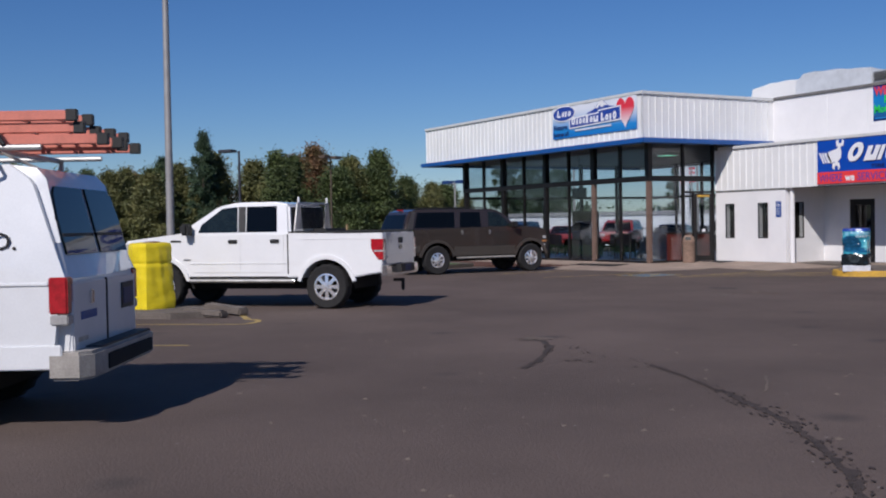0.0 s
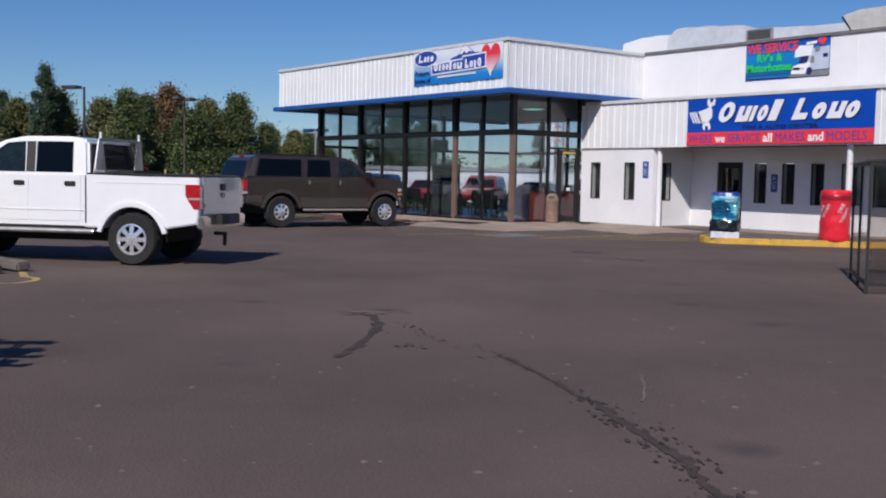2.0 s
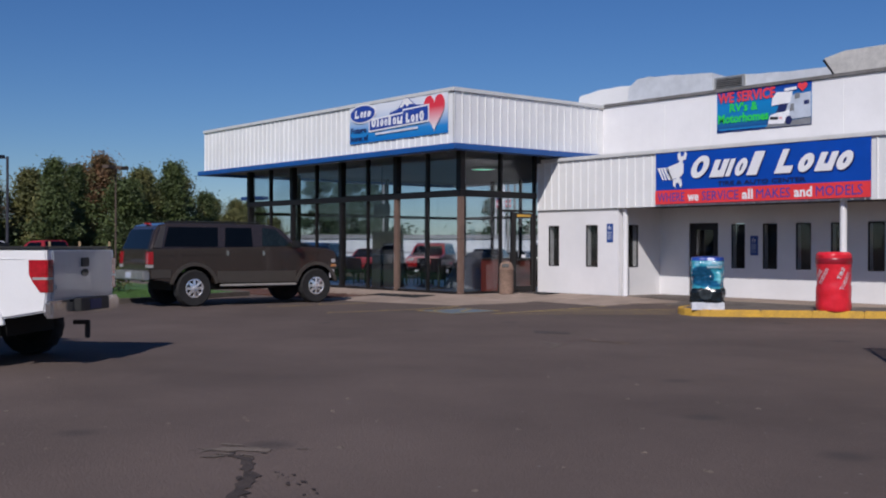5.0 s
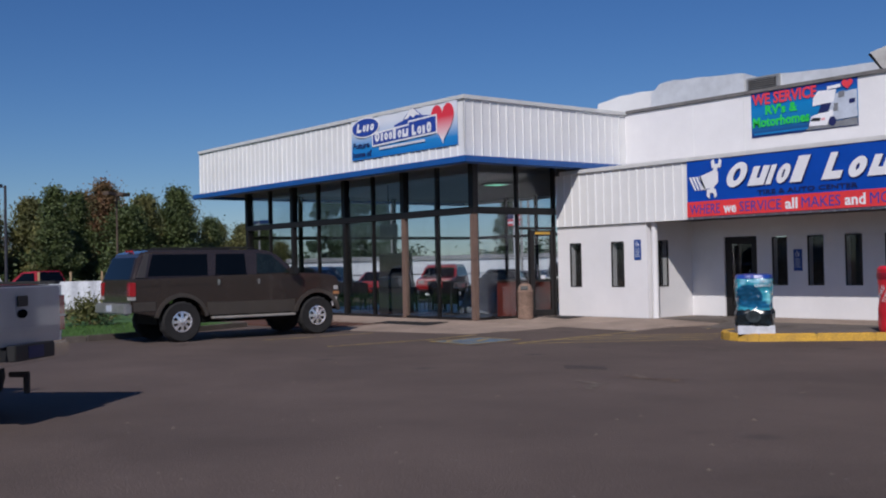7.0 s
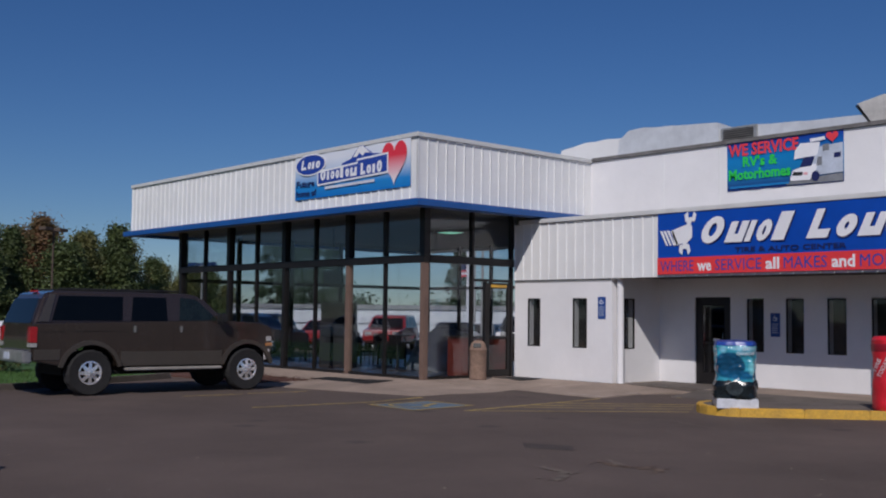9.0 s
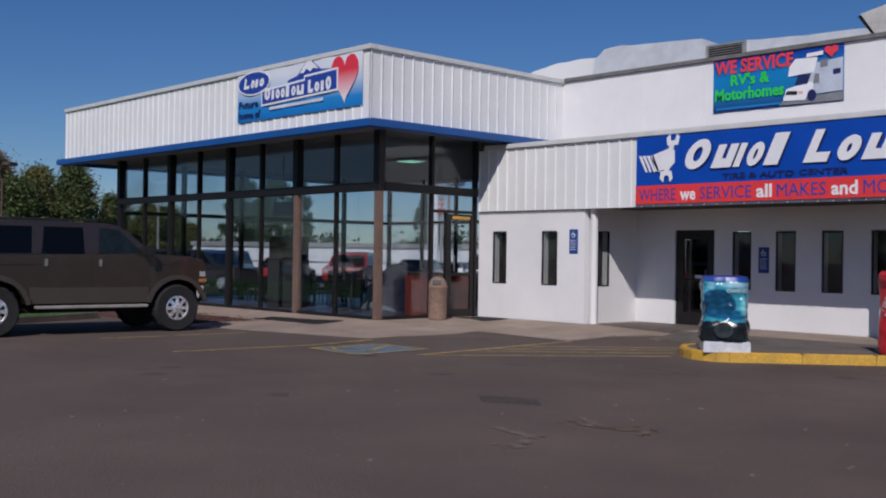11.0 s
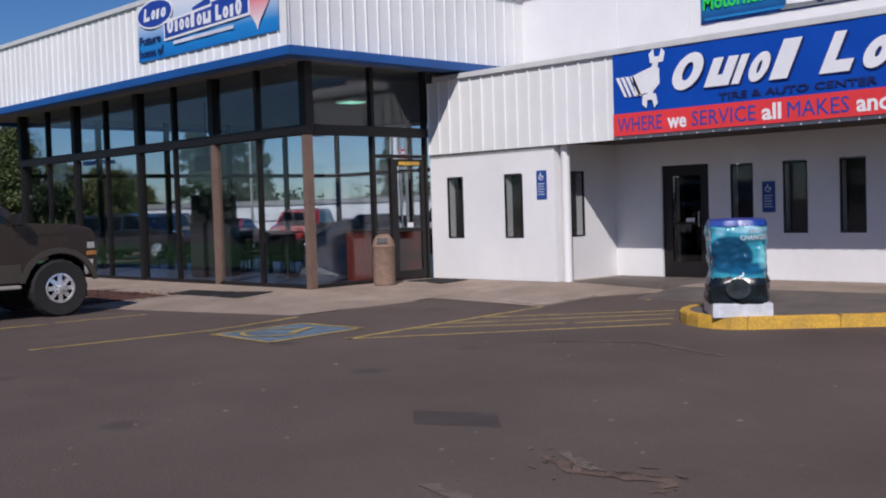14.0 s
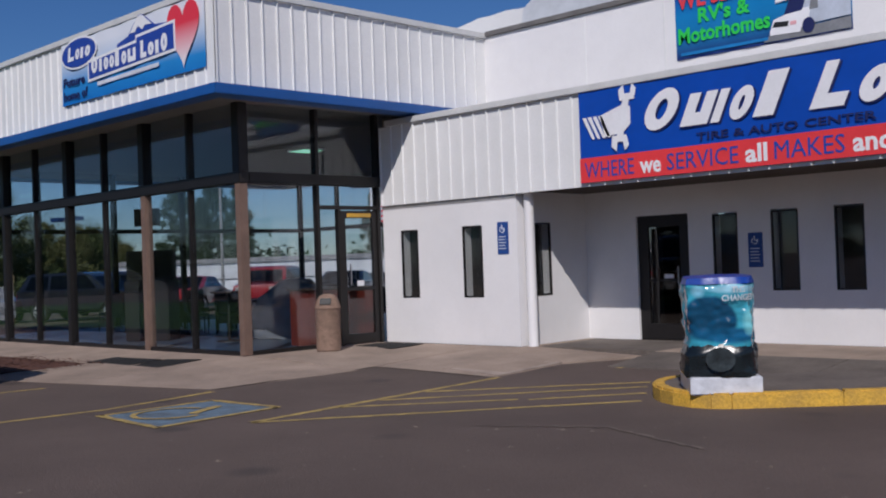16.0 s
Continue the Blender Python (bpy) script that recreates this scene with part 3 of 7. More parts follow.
for i, (a, b) in enumerate((((3.93, -4.7), (5.4, -4.81)), ((5.36, -4.8), (5.2, -3.17)), ((5.22, -3.18), (3.9, -3.24)), ((3.94, -3.26), (3.97, -4.7)))):
    solid(f"square_edge_{i + 1}", strip(dense(a, b), 0.09, LOT + 0.008, 0.25, i + 20), LINE_YELLOW, "faded yellow border of the parking square", "marking", kind="structure")
wheel_arc = [(4.55 + 0.42 * math.cos(t), -4.15 + 0.42 * math.sin(t)) for t in [math.pi * (0.55 + 1.5 * k / 16) for k in range(17)]]
solid("square_symbol", strip(wheel_arc, 0.07, LOT + 0.012, 0.2, 31), LINE_YELLOW, "worn yellow wheel symbol in the blue square", "marking", kind="structure")
solid("square_symbol_bar", strip(dense((4.50, -3.50), (4.80, -4.05)), 0.12, LOT + 0.012, 0.2, 32), LINE_YELLOW, "worn yellow bar of the square symbol", "marking", kind="structure")
# lines by the van
solid("painted_line_11", strip(dense((10.5, -20.95), (11.9, -19.2)), 0.1, jitter=0.25, seed=41), LINE_YELLOW, "faded yellow line round the island", "line", kind="structure")
arc = [(11.3 + 0.62 * math.cos(t), -19.3 + 0.6 * math.sin(t)) for t in [math.pi * (0.05 + 0.6 * k / 10) for k in range(11)]] + [(10.4, -18.62), (9.6, -18.5)]
solid("painted_line_12", strip(arc, 0.12, jitter=0.2, seed=42), LINE_YELLOW, "curved faded yellow line at the island end", "line", kind="structure")
solid("painted_line_13", strip(dense((14.2, -21.3), (14.55, -20.85)), 0.1, jitter=0.25, seed=43), LINE_YELLOW, "short faded yellow parking line", "line", kind="structure")


# ---- stains ----
def stain(points, width, seed, mat, label, blobs=0, z=LOT + 0.006, line=True):
    r = random.Random(seed)
    pts = []
    for a, b in zip(points, points[1:]):
        pts += dense(a, b, 0.08)[:-1]
    pts = [Vector((p[0] + r.uniform(-1, 1) * width * 0.25, p[1] + r.uniform(-1, 1) * width * 0.25)) for p in pts]
    own = strip(pts, width, z, 0.75, seed) if line else bmesh.new()
    for _ in range(blobs):
        p = r.choice(pts)
        cx, cy = p[0] + r.gauss(0, width * 1.15), p[1] + r.gauss(0, width * 1.15)
        k, s = r.randint(7, 10), r.uniform(0.06, 0.3) * width
        j = pts.index(p)
        run = (pts[min(j + 1, len(pts) - 1)] - pts[max(j - 1, 0)]).normalized()
        h, lng = z + r.uniform(0.001, 0.003), r.uniform(1.0, 3.2)
        ring = [(lng * s * r.uniform(0.6, 1.2) * math.cos(2 * math.pi * i / k), s * r.uniform(0.5, 1.2) * math.sin(2 * math.pi * i / k)) for i in range(k)]
        own.faces.new([own.verts.new((cx + a * run.x - b * run.y, cy + a * run.y + b * run.x, h)) for a, b in ring])
    return solid("asphalt_stain", own, mat, label, "stain", kind="structure")


stain([(19.36, -18.43), (18.89, -17.9), (18.37, -17.42), (17.73, -16.92), (17.2, -16.66), (16.82, -16.64)], 0.085, 1, WET, "dark wet trickle on the asphalt", 14)
stain([(16.67, -16.76), (16.84, -16.49), (17.11, -16.31)], 0.14, 2, PALE_DUST, "pale dried edge of a puddle", 10)
stain([(18.9, -17.5), (19.2, -17.55), (19.45, -17.5)], 0.1, 13, WET, "scattered dark wet spots on the asphalt", 9, line=False)
stain([(17.66, -16.66), (18.74, -17.0), (19.26, -17.02), (20.13, -17.14)], 0.06, 3, WET, "thin dark wet trail on the asphalt", 60, line=False)
stain([(20.1, -17.14), (20.87, -17.4), (21.37, -17.61), (21.69, -17.77), (21.95, -17.8)], 0.04, 14, WET, "dark wet trail on the asphalt", 130)
stain([(21.86, -17.75), (22.16, -17.96), (22.45, -18.1), (23.3, -18.5), (24.0, -18.98), (24.7, -19.5), (25.6, -20.4)], 0.07, 4, WET, "broad dark wet trail on the asphalt", 240)
stain([(21.31, -16.7), (21.73, -17.11), (22.11, -17.55)], 0.022, 5, PALE_DUST, "pale dried streak on the asphalt", 14)
stain([(11.7, -8.2), (12.2, -8.3), (12.6, -8.9)], 0.1, 6, PALE_DUST, "pale worn crack in the asphalt", 12)
stain([(11.9, -7.3), (12.2, -7.45), (12.7, -7.3), (12.9, -7.6)], 0.1, 7, CRACK_EARTH, "brown broken crack in the asphalt", 40)
stain([(11.85, -7.1), (12.1, -7.3), (12.35, -7.35)], 0.08, 8, PALE_DUST, "pale crumbled asphalt by a crack", 10)
own = prism(((10.0, -6.72), (10.62, -6.42), (11.0, -6.78), (10.4, -7.08)), LOT - 0.01, LOT + 0.004, "z")
solid("asphalt_patch", own, material("dark_asphalt_patch", (0.075, 0.058, 0.05), 0.9, 0, 0.2, 3, 0.5, 60, space="World"), "small dark square repair in the asphalt", "patch", kind="structure")
stain([(10.5, -2.9), (9.2, -2.4), (8.0, -3.0)], 0.05, 9, PALE_DUST, "pale scuff on the asphalt", 12)
own = bmesh.new()
for _ in range(420):
    x, y, s = rng.uniform(6, 27), rng.uniform(-22, -2), rng.uniform(0.008, 0.028)
    k = [own.verts.new((x + s * a * rng.uniform(0.6, 1.2), y + s * b * rng.uniform(0.6, 1.2), LOT + 0.001 + h * s * 0.5)) for a, b, h in ((-1, -1, 0), (1, -1, 0), (1, 1, 0), (-1, 1, 0), (0, 0, 1))]
    for i in range(4):
        own.faces.new((k[i], k[(i + 1) % 4], k[4]))
solid("loose_grit", own, PALE_DUST, "loose pale grit scattered over the asphalt", "grit", kind="stuff")
stain([(2.95, -2.5), (2.72, -0.6), (2.7, 0.5), (3.3, 0.45), (5.3, 0.22)], 0.045, 10, WET, "dark open joint between asphalt and walkway", 20)


# ---- showroom ----
TOP, TRIM = 5.99, 4.2
THK = 0.17
SX, SY = -12.7, 11.0
UY = 5.35
own = box(SX, -0.005, 0.005, SY, -0.15, 0.004)
solid("floor_showroom", own, TILE, "blue grey tiled showroom floor", "floor", kind="structure")
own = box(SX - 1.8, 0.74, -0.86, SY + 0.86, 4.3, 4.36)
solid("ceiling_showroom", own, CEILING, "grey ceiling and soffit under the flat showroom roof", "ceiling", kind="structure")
own = box(SX - 1.85, 0.7, -0.86, SY + 0.86, 5.62, 5.75)
solid("roof_showroom", own, CAP_METAL, "flat showroom roof behind the fascia", "roof", kind="structure")
# blue drip edge
trim_a = prism(((SX - 2.1, -1.2), (1.14, -1.2), (0.74, -0.87), (SX - 1.8, -0.87)), TRIM, TRIM + THK, "z", bevel=0.012)
solid("trim_front", trim_a, BLUE_TRIM, "bright blue metal trim under the front fascia", "trim", kind="structure")
trim_b = prism(((1.145, -1.2), (1.145, 5.04), (0.74, 5.04), (0.74, -0.865)), TRIM, TRIM + THK, "z", bevel=0.012)
solid("trim_side", trim_b, BLUE_TRIM, "bright blue metal trim under the side fascia", "trim", kind="structure")
solid("trim_end", prism(((SX - 2.1, -1.195), (SX - 1.8, -0.865), (SX - 1.8, SY + 0.9), (SX - 2.1, SY + 0.9)), TRIM, TRIM + THK, "z", bevel=0.012), BLUE_TRIM, "bright blue metal trim under the far fascia", "trim", kind="structure")


def pan_mesh(width, z0, z1):
    """One metal pan with a raised seam on its left edge; the face looks to -y."""
    prof = [(0.0, 0.03), (0.0, -0.028), (0.022, -0.028), (0.03, 0.0), (width - 0.002, 0.0), (width - 0.002, 0.03)]
    return finish(prism(prof, z0, z1, "z"), "metal_panel", WHITE_METAL)


def pans(owner, p, direction, length, z0, z1, width=0.305):
    n = max(1, round(length / width))
    me = pan_mesh(length / n, z0, z1)
    d = Vector(direction)
    for i in range(n):
        q = Vector(p) + d * (i * length / n)
        part("metal_panel", me, None, owner, m=pose(q.x, q.y, 0, 0, 0, math.degrees(math.atan2(d.y, d.x))))


fascia_a = solid("fascia_front", box(SX - 1.85, 0.74, -0.925, -0.862, TRIM + THK, TOP - 0.1), WHITE_METAL, "white ribbed metal fascia of the showroom front", "fascia", kind="structure")
pans(fascia_a, (SX - 1.94, -0.957, 0), (1, 0, 0), 0.82 - (SX - 1.94), TRIM + THK + 0.004, TOP - 0.1)
fascia_b = solid("fascia_side", box(0.745, 0.785, -0.85, UY, TRIM + THK, TOP - 0.1), WHITE_METAL, "white ribbed metal fascia of the showroom side", "fascia", kind="structure")
pans(fascia_b, (0.817, -0.957, 0), (0, 1, 0), UY + 0.955, TRIM + THK + 0.004, TOP - 0.1)
solid("fascia_end", box(SX - 1.94, SX - 1.85, -0.92, SY + 0.9, TRIM + THK, TOP - 0.06), WHITE_METAL, "white metal fascia on the showroom's far end", "fascia", kind="structure")
solid("fascia_back", box(SX - 1.85, 0.6, SY + 0.86, SY + 0.95, TRIM, TOP - 0.06), WHITE_METAL, "white metal fascia on the showroom's back", "fascia", kind="structure")
solid("fascia_cap_front", box(SX - 1.98, 0.88, -1.02, -0.82, TOP - 0.1, TOP + 0.01, bevel=0.008), WHITE_CAP, "pale metal coping on the front fascia", "coping", kind="structure")
solid("fascia_cap_side", box(0.7, 0.88, -0.815, UY, TOP - 0.1, TOP + 0.01, bevel=0.008), WHITE_CAP, "pale metal coping on the side fascia", "coping", kind="structure")
solid("roof_cap_vent", lathe([(0, 0), (0.12, 0), (0.12, 0.4), (0.2, 0.42), (0.2, 0.5), (0, 0.58)], pose(-5.6, 1.2, 5.7)), GALV, "small round galvanised roof vent on the showroom", "vent")


def post(name, x, y, w, d, z0, z1, mat, label):
    return solid(name, box(x - w / 2, x + w / 2, y - d / 2, y + d / 2, z0, z1, bevel=0.01), mat, label, "post", kind="structure")


MAIN = [0.0, -3.15, -6.3, -9.5, -12.7]
MID = [-1.57, -4.75, -7.9, -11.1]
BEAM0, BEAM1 = 2.93, 3.12
for i, x in enumerate(MAIN):
    post(f"post_front_{i + 1}", x, 0.0, 0.16, 0.16, 0.0, BEAM0 - 0.002, BROWN_POST if i < 2 else BRONZE, "brown painted steel post of the showroom front")
    post(f"post_upper_{i + 1}", x, 0.0, 0.2, 0.2, BEAM1 + 0.002, 4.298, BRONZE, "dark bronze upper post of the showroom front")
for i, x in enumerate(MID):
    post(f"mullion_front_{i + 1}", x, 0.0, 0.07, 0.12, 0.0, BEAM0 - 0.002, BRONZE, "dark bronze window mullion")
    post(f"mullion_upper_{i + 1}", x, 0.0, 0.09, 0.14, BEAM1 + 0.002, 4.298, BRONZE, "dark bronze upper window mullion")
solid("beam_front", box(SX - 0.1, 0.1, -0.1, 0.1, BEAM0, BEAM1, bevel=0.01), BRONZE, "dark bronze beam across the showroom front", "beam", kind="structure")
solid("beam_side", box(-0.1, 0.1, 0.103, 3.1, BEAM0, BEAM1, bevel=0.01), BRONZE, "dark bronze beam across the showroom side", "beam", kind="structure")
for i, y in enumerate((1.6, 3.05)):
    post(f"mullion_side_{i + 1}", 0.0, y, 0.12, 0.08, 0.0, BEAM0 - 0.002, BRONZE, "dark bronze window mullion by the door")
    post(f"mullion_side_upper_{i + 1}", 0.0, y, 0.14, 0.09, BEAM1 + 0.002, 4.298, BRONZE, "dark bronze upper mullion over the door")
solid("sill_front", box(SX, -0.08, -0.05, 0.05, 0.0, 0.07), BRONZE, "dark bronze sill under the showroom glass", "sill", kind="structure")
solid("sill_side", box(-0.05, 0.05, 0.08, 1.56, 0.0, 0.07), BRONZE, "dark bronze sill beside the door", "sill", kind="structure")
XS = sorted(MAIN + MID)
k = 0
for a, b in zip(XS, XS[1:]):
    for z0, z1 in ((0.07, BEAM0), (BEAM1, 4.298)):
        k += 1
        solid(f"window_{k}", box(a + 0.04, b - 0.04, -0.008, 0.008, z0, z1), SHOP_GLASS, "tall clear showroom window pane", "window", kind="structure")
for a, b in ((0.08, 1.56), (1.64, 3.01)):
    k += 1
    solid(f"window_{k}", box(-0.008, 0.008, a, b, BEAM1, 4.298), SHOP_GLASS, "upper showroom window pane", "window", kind="structure")
k += 1
solid(f"window_{k}", box(-0.008, 0.008, 0.08, 1.56, 0.07, BEAM0), SHOP_GLASS, "tall showroom window pane beside the door", "window", kind="structure")
# narrow sidelight, door head and glass door
solid("door_head", box(-0.05, 0.05, 1.64, 3.01, 2.5, 2.57), BRONZE, "dark bronze door head", "frame", kind="structure")
solid("door_jamb", box(-0.05, 0.05, 2.06, 2.12, 0.0, 2.5), BRONZE, "dark bronze door jamb", "frame", kind="structure")
for a, b, z0, z1 in ((1.64, 3.01, 2.57, BEAM0), (1.64, 2.06, 0.0, 2.5)):
    k += 1
    solid(f"window_{k}", box(-0.008, 0.008, a, b, z0, z1), SHOP_GLASS, "narrow pane around the showroom door", "window", kind="structure")
door = thing("door_1", "closed bronze framed glass showroom door with a yellow sticker", "door", kind="structure")
own = None
for y0, y1, z0, z1 in ((2.13, 2.24, 0.02, 2.48), (2.9, 3.0, 0.02, 2.48), (2.24, 2.9, 0.02, 0.2), (2.24, 2.9, 2.34, 2.48), (2.24, 2.9, 1.0, 1.06)):
    own = box(-0.03, 0.03, y0, y1, z0, z1, own)
part("door_frame", own, BRONZE, door)
part("door_glass", box(-0.006, 0.006, 2.24, 2.9, 1.06, 2.34), SHOP_GLASS, door)
part("door_panel", box(-0.008, 0.008, 2.24, 2.9, 0.2, 1.0), SHOP_GLASS, door)
part("door_sticker", box(0.031, 0.036, 2.28, 2.86, 2.36, 2.43), YELLOW_PAINT, door, "yellow strip over the glass")
part("notice", box(0.008, 0.012, 2.5, 2.66, 1.08, 1.18), PRINT_WHITE, door, "small white notice")
part("push_bar", rod((0.07, 2.3, 1.1), (0.07, 2.3, 1.5), 0.015), CHROME, door)

# glazed far end and back of the showroom
k2 = 0
for i, y in enumerate([0.1, 2.2, 4.4, 6.6, 8.8, SY]):
    post(f"post_end_{i + 1}", SX, y, 0.14, 0.14, 0.0, 4.298, BRONZE, "dark bronze post of the showroom's far end")
    if i:
        k2 += 1
        solid(f"window_end_{k2}", box(SX - 0.008, SX + 0.008, y - 2.1, y - 0.07, 0.05, 4.298), SHOP_GLASS, "clear glazing of the showroom's far end", "window", kind="structure")
for i in range(8):
    x = SX + 0.1 + i * 1.8
    if i:
        post(f"post_back_{i}", x, SY, 0.12, 0.12, 0.0, 4.298, BRONZE, "dark bronze post of the showroom's back")
        solid(f"window_back_{i}", box(x - 1.74, x - 0.06, SY - 0.008, SY + 0.008, 0.05, 4.298), SHOP_GLASS, "clear glazing of the showroom's back", "window", kind="structure")
solid("rail_end", box(SX - 0.05, SX + 0.05, 0.0, SY, 2.62, 2.74), BRONZE, "dark bronze rail across the far glazing", "beam", kind="structure")
solid("rail_back", box(SX, 0, SY - 0.05, SY + 0.05, 2.62, 2.74), BRONZE, "dark bronze rail across the back glazing", "beam", kind="structure")
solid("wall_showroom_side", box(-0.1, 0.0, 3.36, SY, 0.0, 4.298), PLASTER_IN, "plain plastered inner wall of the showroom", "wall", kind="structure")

# ---- service building ----
WY, BY = 3.15, 5.05
own = None
front_windows = [(0.55, 0.99, 0.83, 2.06), (2.13, 2.6, 0.83, 2.06)]
for u0, u1, z0, z1 in wall_run(0.06, 3.4, 0.0, 2.56, front_windows):
    own = box(u0, u1, WY, WY + 0.2, z0, z1, own)
solid("wall_front", own, WHITE_WALL, "white painted block wall beside the showroom", "wall", kind="structure")
own = None
for u0, u1, z0, z1 in wall_run(WY + 0.2, BY, 0.0, 2.6, [(3.58, 4.03, 0.83, 2.06)]):
    own = box(3.2, 3.4, u0, u1, z0, z1, own)
solid("wall_return", own, WHITE_WALL, "white painted return wall of the recess", "wall", kind="structure")
own = None
back_windows = [(5.97 + 1.03 * i, 6.42 + 1.03 * i, 0.83, 2.1) for i in range(7)]
for u0, u1, z0, z1 in wall_run(3.4, 19.0, 0.0, 2.6, [(4.48, 5.51, 0.0, 2.13)] + back_windows):
    own = box(u0, u1, BY, BY + 0.2, z0, z1, own)
solid("wall_back", own, WHITE_WALL, "white painted wall under the canopy", "wall", kind="structure")
solid("wall_upper", box(0.79, 19.0, UY, UY + 0.2, 4.02, 5.92), WHITE_WALL, "smooth white upper wall of the service building", "wall", kind="structure")
for i, x in enumerate((3.3, 5.0, 9.2, 12.4)):
    solid(f"wall_joint_{i + 1}", box(x, x + 0.03, UY - 0.008, UY - 0.001, 4.12, 5.91), WHITE_METAL, "thin vertical joint strip on the upper wall", "trim", kind="structure")
solid("roof_edge", box(0.89, 19.0, UY - 0.06, UY + 0.26, 5.922, 6.02, bevel=0.01), DARK_CAP, "dark weathered roof edge of the service building", "coping", kind="structure")
solid("roof_service", box(0.75, 19.0, UY + 0.26, 15.78, 5.7, 5.8), DARK_CAP, "flat roof of the service building", "roof", kind="structure")
solid("wall_east", box(19.0, 19.2, WY, 16.0, 0, 5.9), WHITE_WALL, "white end wall of the service building", "wall", kind="structure")
solid("wall_rear", box(0.0, 19.2, 15.8, 16.0, 0, 5.7), WHITE_WALL, "white rear wall of the service building", "wall", kind="structure")
solid("floor_service", box(0.0, 19.0, WY + 0.2, 15.8, -0.15, -0.005), OLD_CONCRETE, "bare floor inside the service building", "floor", kind="structure")
fascia_c = solid("fascia_canopy", box(0.06, 19.0, WY - 0.03, WY + 0.05, 2.58, 4.04), WHITE_METAL, "white ribbed metal canopy fascia over the walkway", "fascia", kind="structure")
pans(fascia_c, (0.1, WY - 0.05, 0), (1, 0, 0), 18.9, 2.565, 4.044)
solid("canopy_cap", box(0.3, 19.0, WY - 0.12, WY + 0.12, 4.045, 4.155, bevel=0.01), WHITE_CAP, "pale metal coping on the canopy fascia", "coping", kind="structure")
solid("canopy_roof", box(0.06, 19.0, WY + 0.12, UY, 3.94, 4.015), CAP_METAL, "flat canopy roof behind its fascia", "roof", kind="structure")
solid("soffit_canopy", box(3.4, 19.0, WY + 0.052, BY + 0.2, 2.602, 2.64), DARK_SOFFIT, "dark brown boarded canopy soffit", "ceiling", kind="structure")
solid("wall_strip", box(0.06, 3.4, WY - 0.012, WY - 0.002, 2.5, 2.56), CAP_METAL, "thin metal flashing under the canopy fascia", "trim", kind="structure")
for i, x in enumerate((3.55, 10.42, 17.3)):
    own = lathe([(0, 0), (0.09, 0), (0.085, 0.02), (0.085, 2.58), (0.09, 2.6), (0, 2.6)], pose(x, 3.3, 0.0), 20)
    solid(f"column_{i + 1}", own, WHITE_WALL, "round white canopy column", "column", kind="structure")


def slot_window(i, m, label):
    """A narrow window: frame, one pane, sill and a dark sheet for the shaded room behind."""
    w = thing(f"window_slot_{i}", label, "window", m, kind="structure")
    own = None
    for x0, x1, z0, z1 in ((0.0, 0.03, 0, 1.25), (0.42, 0.45, 0, 1.25), (0.03, 0.42, 0, 0.03), (0.03, 0.42, 1.22, 1.25)):
        own = box(x0, x1, -0.006, 0.03, z0, z1, own)
    part("window_frame", own, BRONZE, w)
    part("pane", box(0.031, 0.419, 0.01, 0.016, 0.031, 1.219), SLOT_GLASS, w)
    part("jamb", box(0.004, 0.03, 0.032, 0.19, 0.0, 1.25), WHITE_WALL, w, "white painted window jamb behind the glass")
    # dark sheet in place of the shade inside the room
    part("room_shade_sheet", box(0.031, 0.449, 0.192, 0.197, 0.0, 1.24), ROOM_SHADE, w, "dark sheet behind the glass in place of room shade")



for i, (a, b, z0, z1) in enumerate(front_windows):
    slot_window(i + 1, pose(a, WY, z0), "narrow dark framed slot window in the white wall")
slot_window(3, pose(3.4, 3.58, 0.83, 0, 0, 90), "narrow dark slot window in the return wall")
for i, (a, b, z0, z1) in enumerate(back_windows):
    slot_window(4 + i, pose(a, BY, z0), "narrow dark slot window under the canopy")
door2 = thing("door_2", "closed dark framed glass entrance door under the canopy", "door", pose(4.48, BY, 0), kind="structure")
own = None
for x0, x1, z0, z1 in ((0.0, 0.06, 0, 2.13), (0.97, 1.03, 0, 2.13), (0.06, 0.97, 2.05, 2.13), (0.06, 0.2, 0.01, 2.05), (0.83, 0.97, 0.01, 2.05), (0.2, 0.83, 0.01, 0.28), (0.2, 0.83, 1.93, 2.05), (0.2, 0.83, 1.0, 1.04)):
    own = box(x0, x1, 0.05, 0.1, z0, z1, own)
part("door_frame", own, BRONZE, door2)
part("door_glass", box(0.2, 0.83, 0.07, 0.078, 0.28, 1.93), DARK_GLASS, door2)
part("curtain", box(0.2, 0.42, 0.15, 0.155, 0.3, 1.9), GREY_COVER, door2, "grey panel behind the glass")
# dark sheet that stands for the unlit room behind the door
part("door_room_shade", box(0.0, 1.03, 0.6, 0.61, 0, 2.1), ROOM_SHADE, door2)
part("door_handle", rod((0.8, 0.02, 0.95), (0.8, 0.02, 1.25), 0.014), CHROME, door2)
part("open_notice", box(0.5, 0.68, 0.06, 0.066, 1.05, 1.12), PRINT_WHITE, door2, "small white notice")
for poly in (((-2.72, -1.5), (-1.2, -1.55), (-1.3, -0.86), (-2.75, -0.95)), ((-1.1, -1.58), (-0.3, -1.62), (-0.42, -0.62), (-1.22, -0.82)), ((0.3, 2.15), (1.25, 2.15), (1.25, 2.95), (0.3, 2.95)), ((4.5, 4.2), (5.7, 4.2), (5.7, 4.85), (4.5, 4.85))):
    solid("door_mat", draped(poly, 0.012, 0.011), BLACK_MAT, "black rubber mat lying on the walkway", "mat")


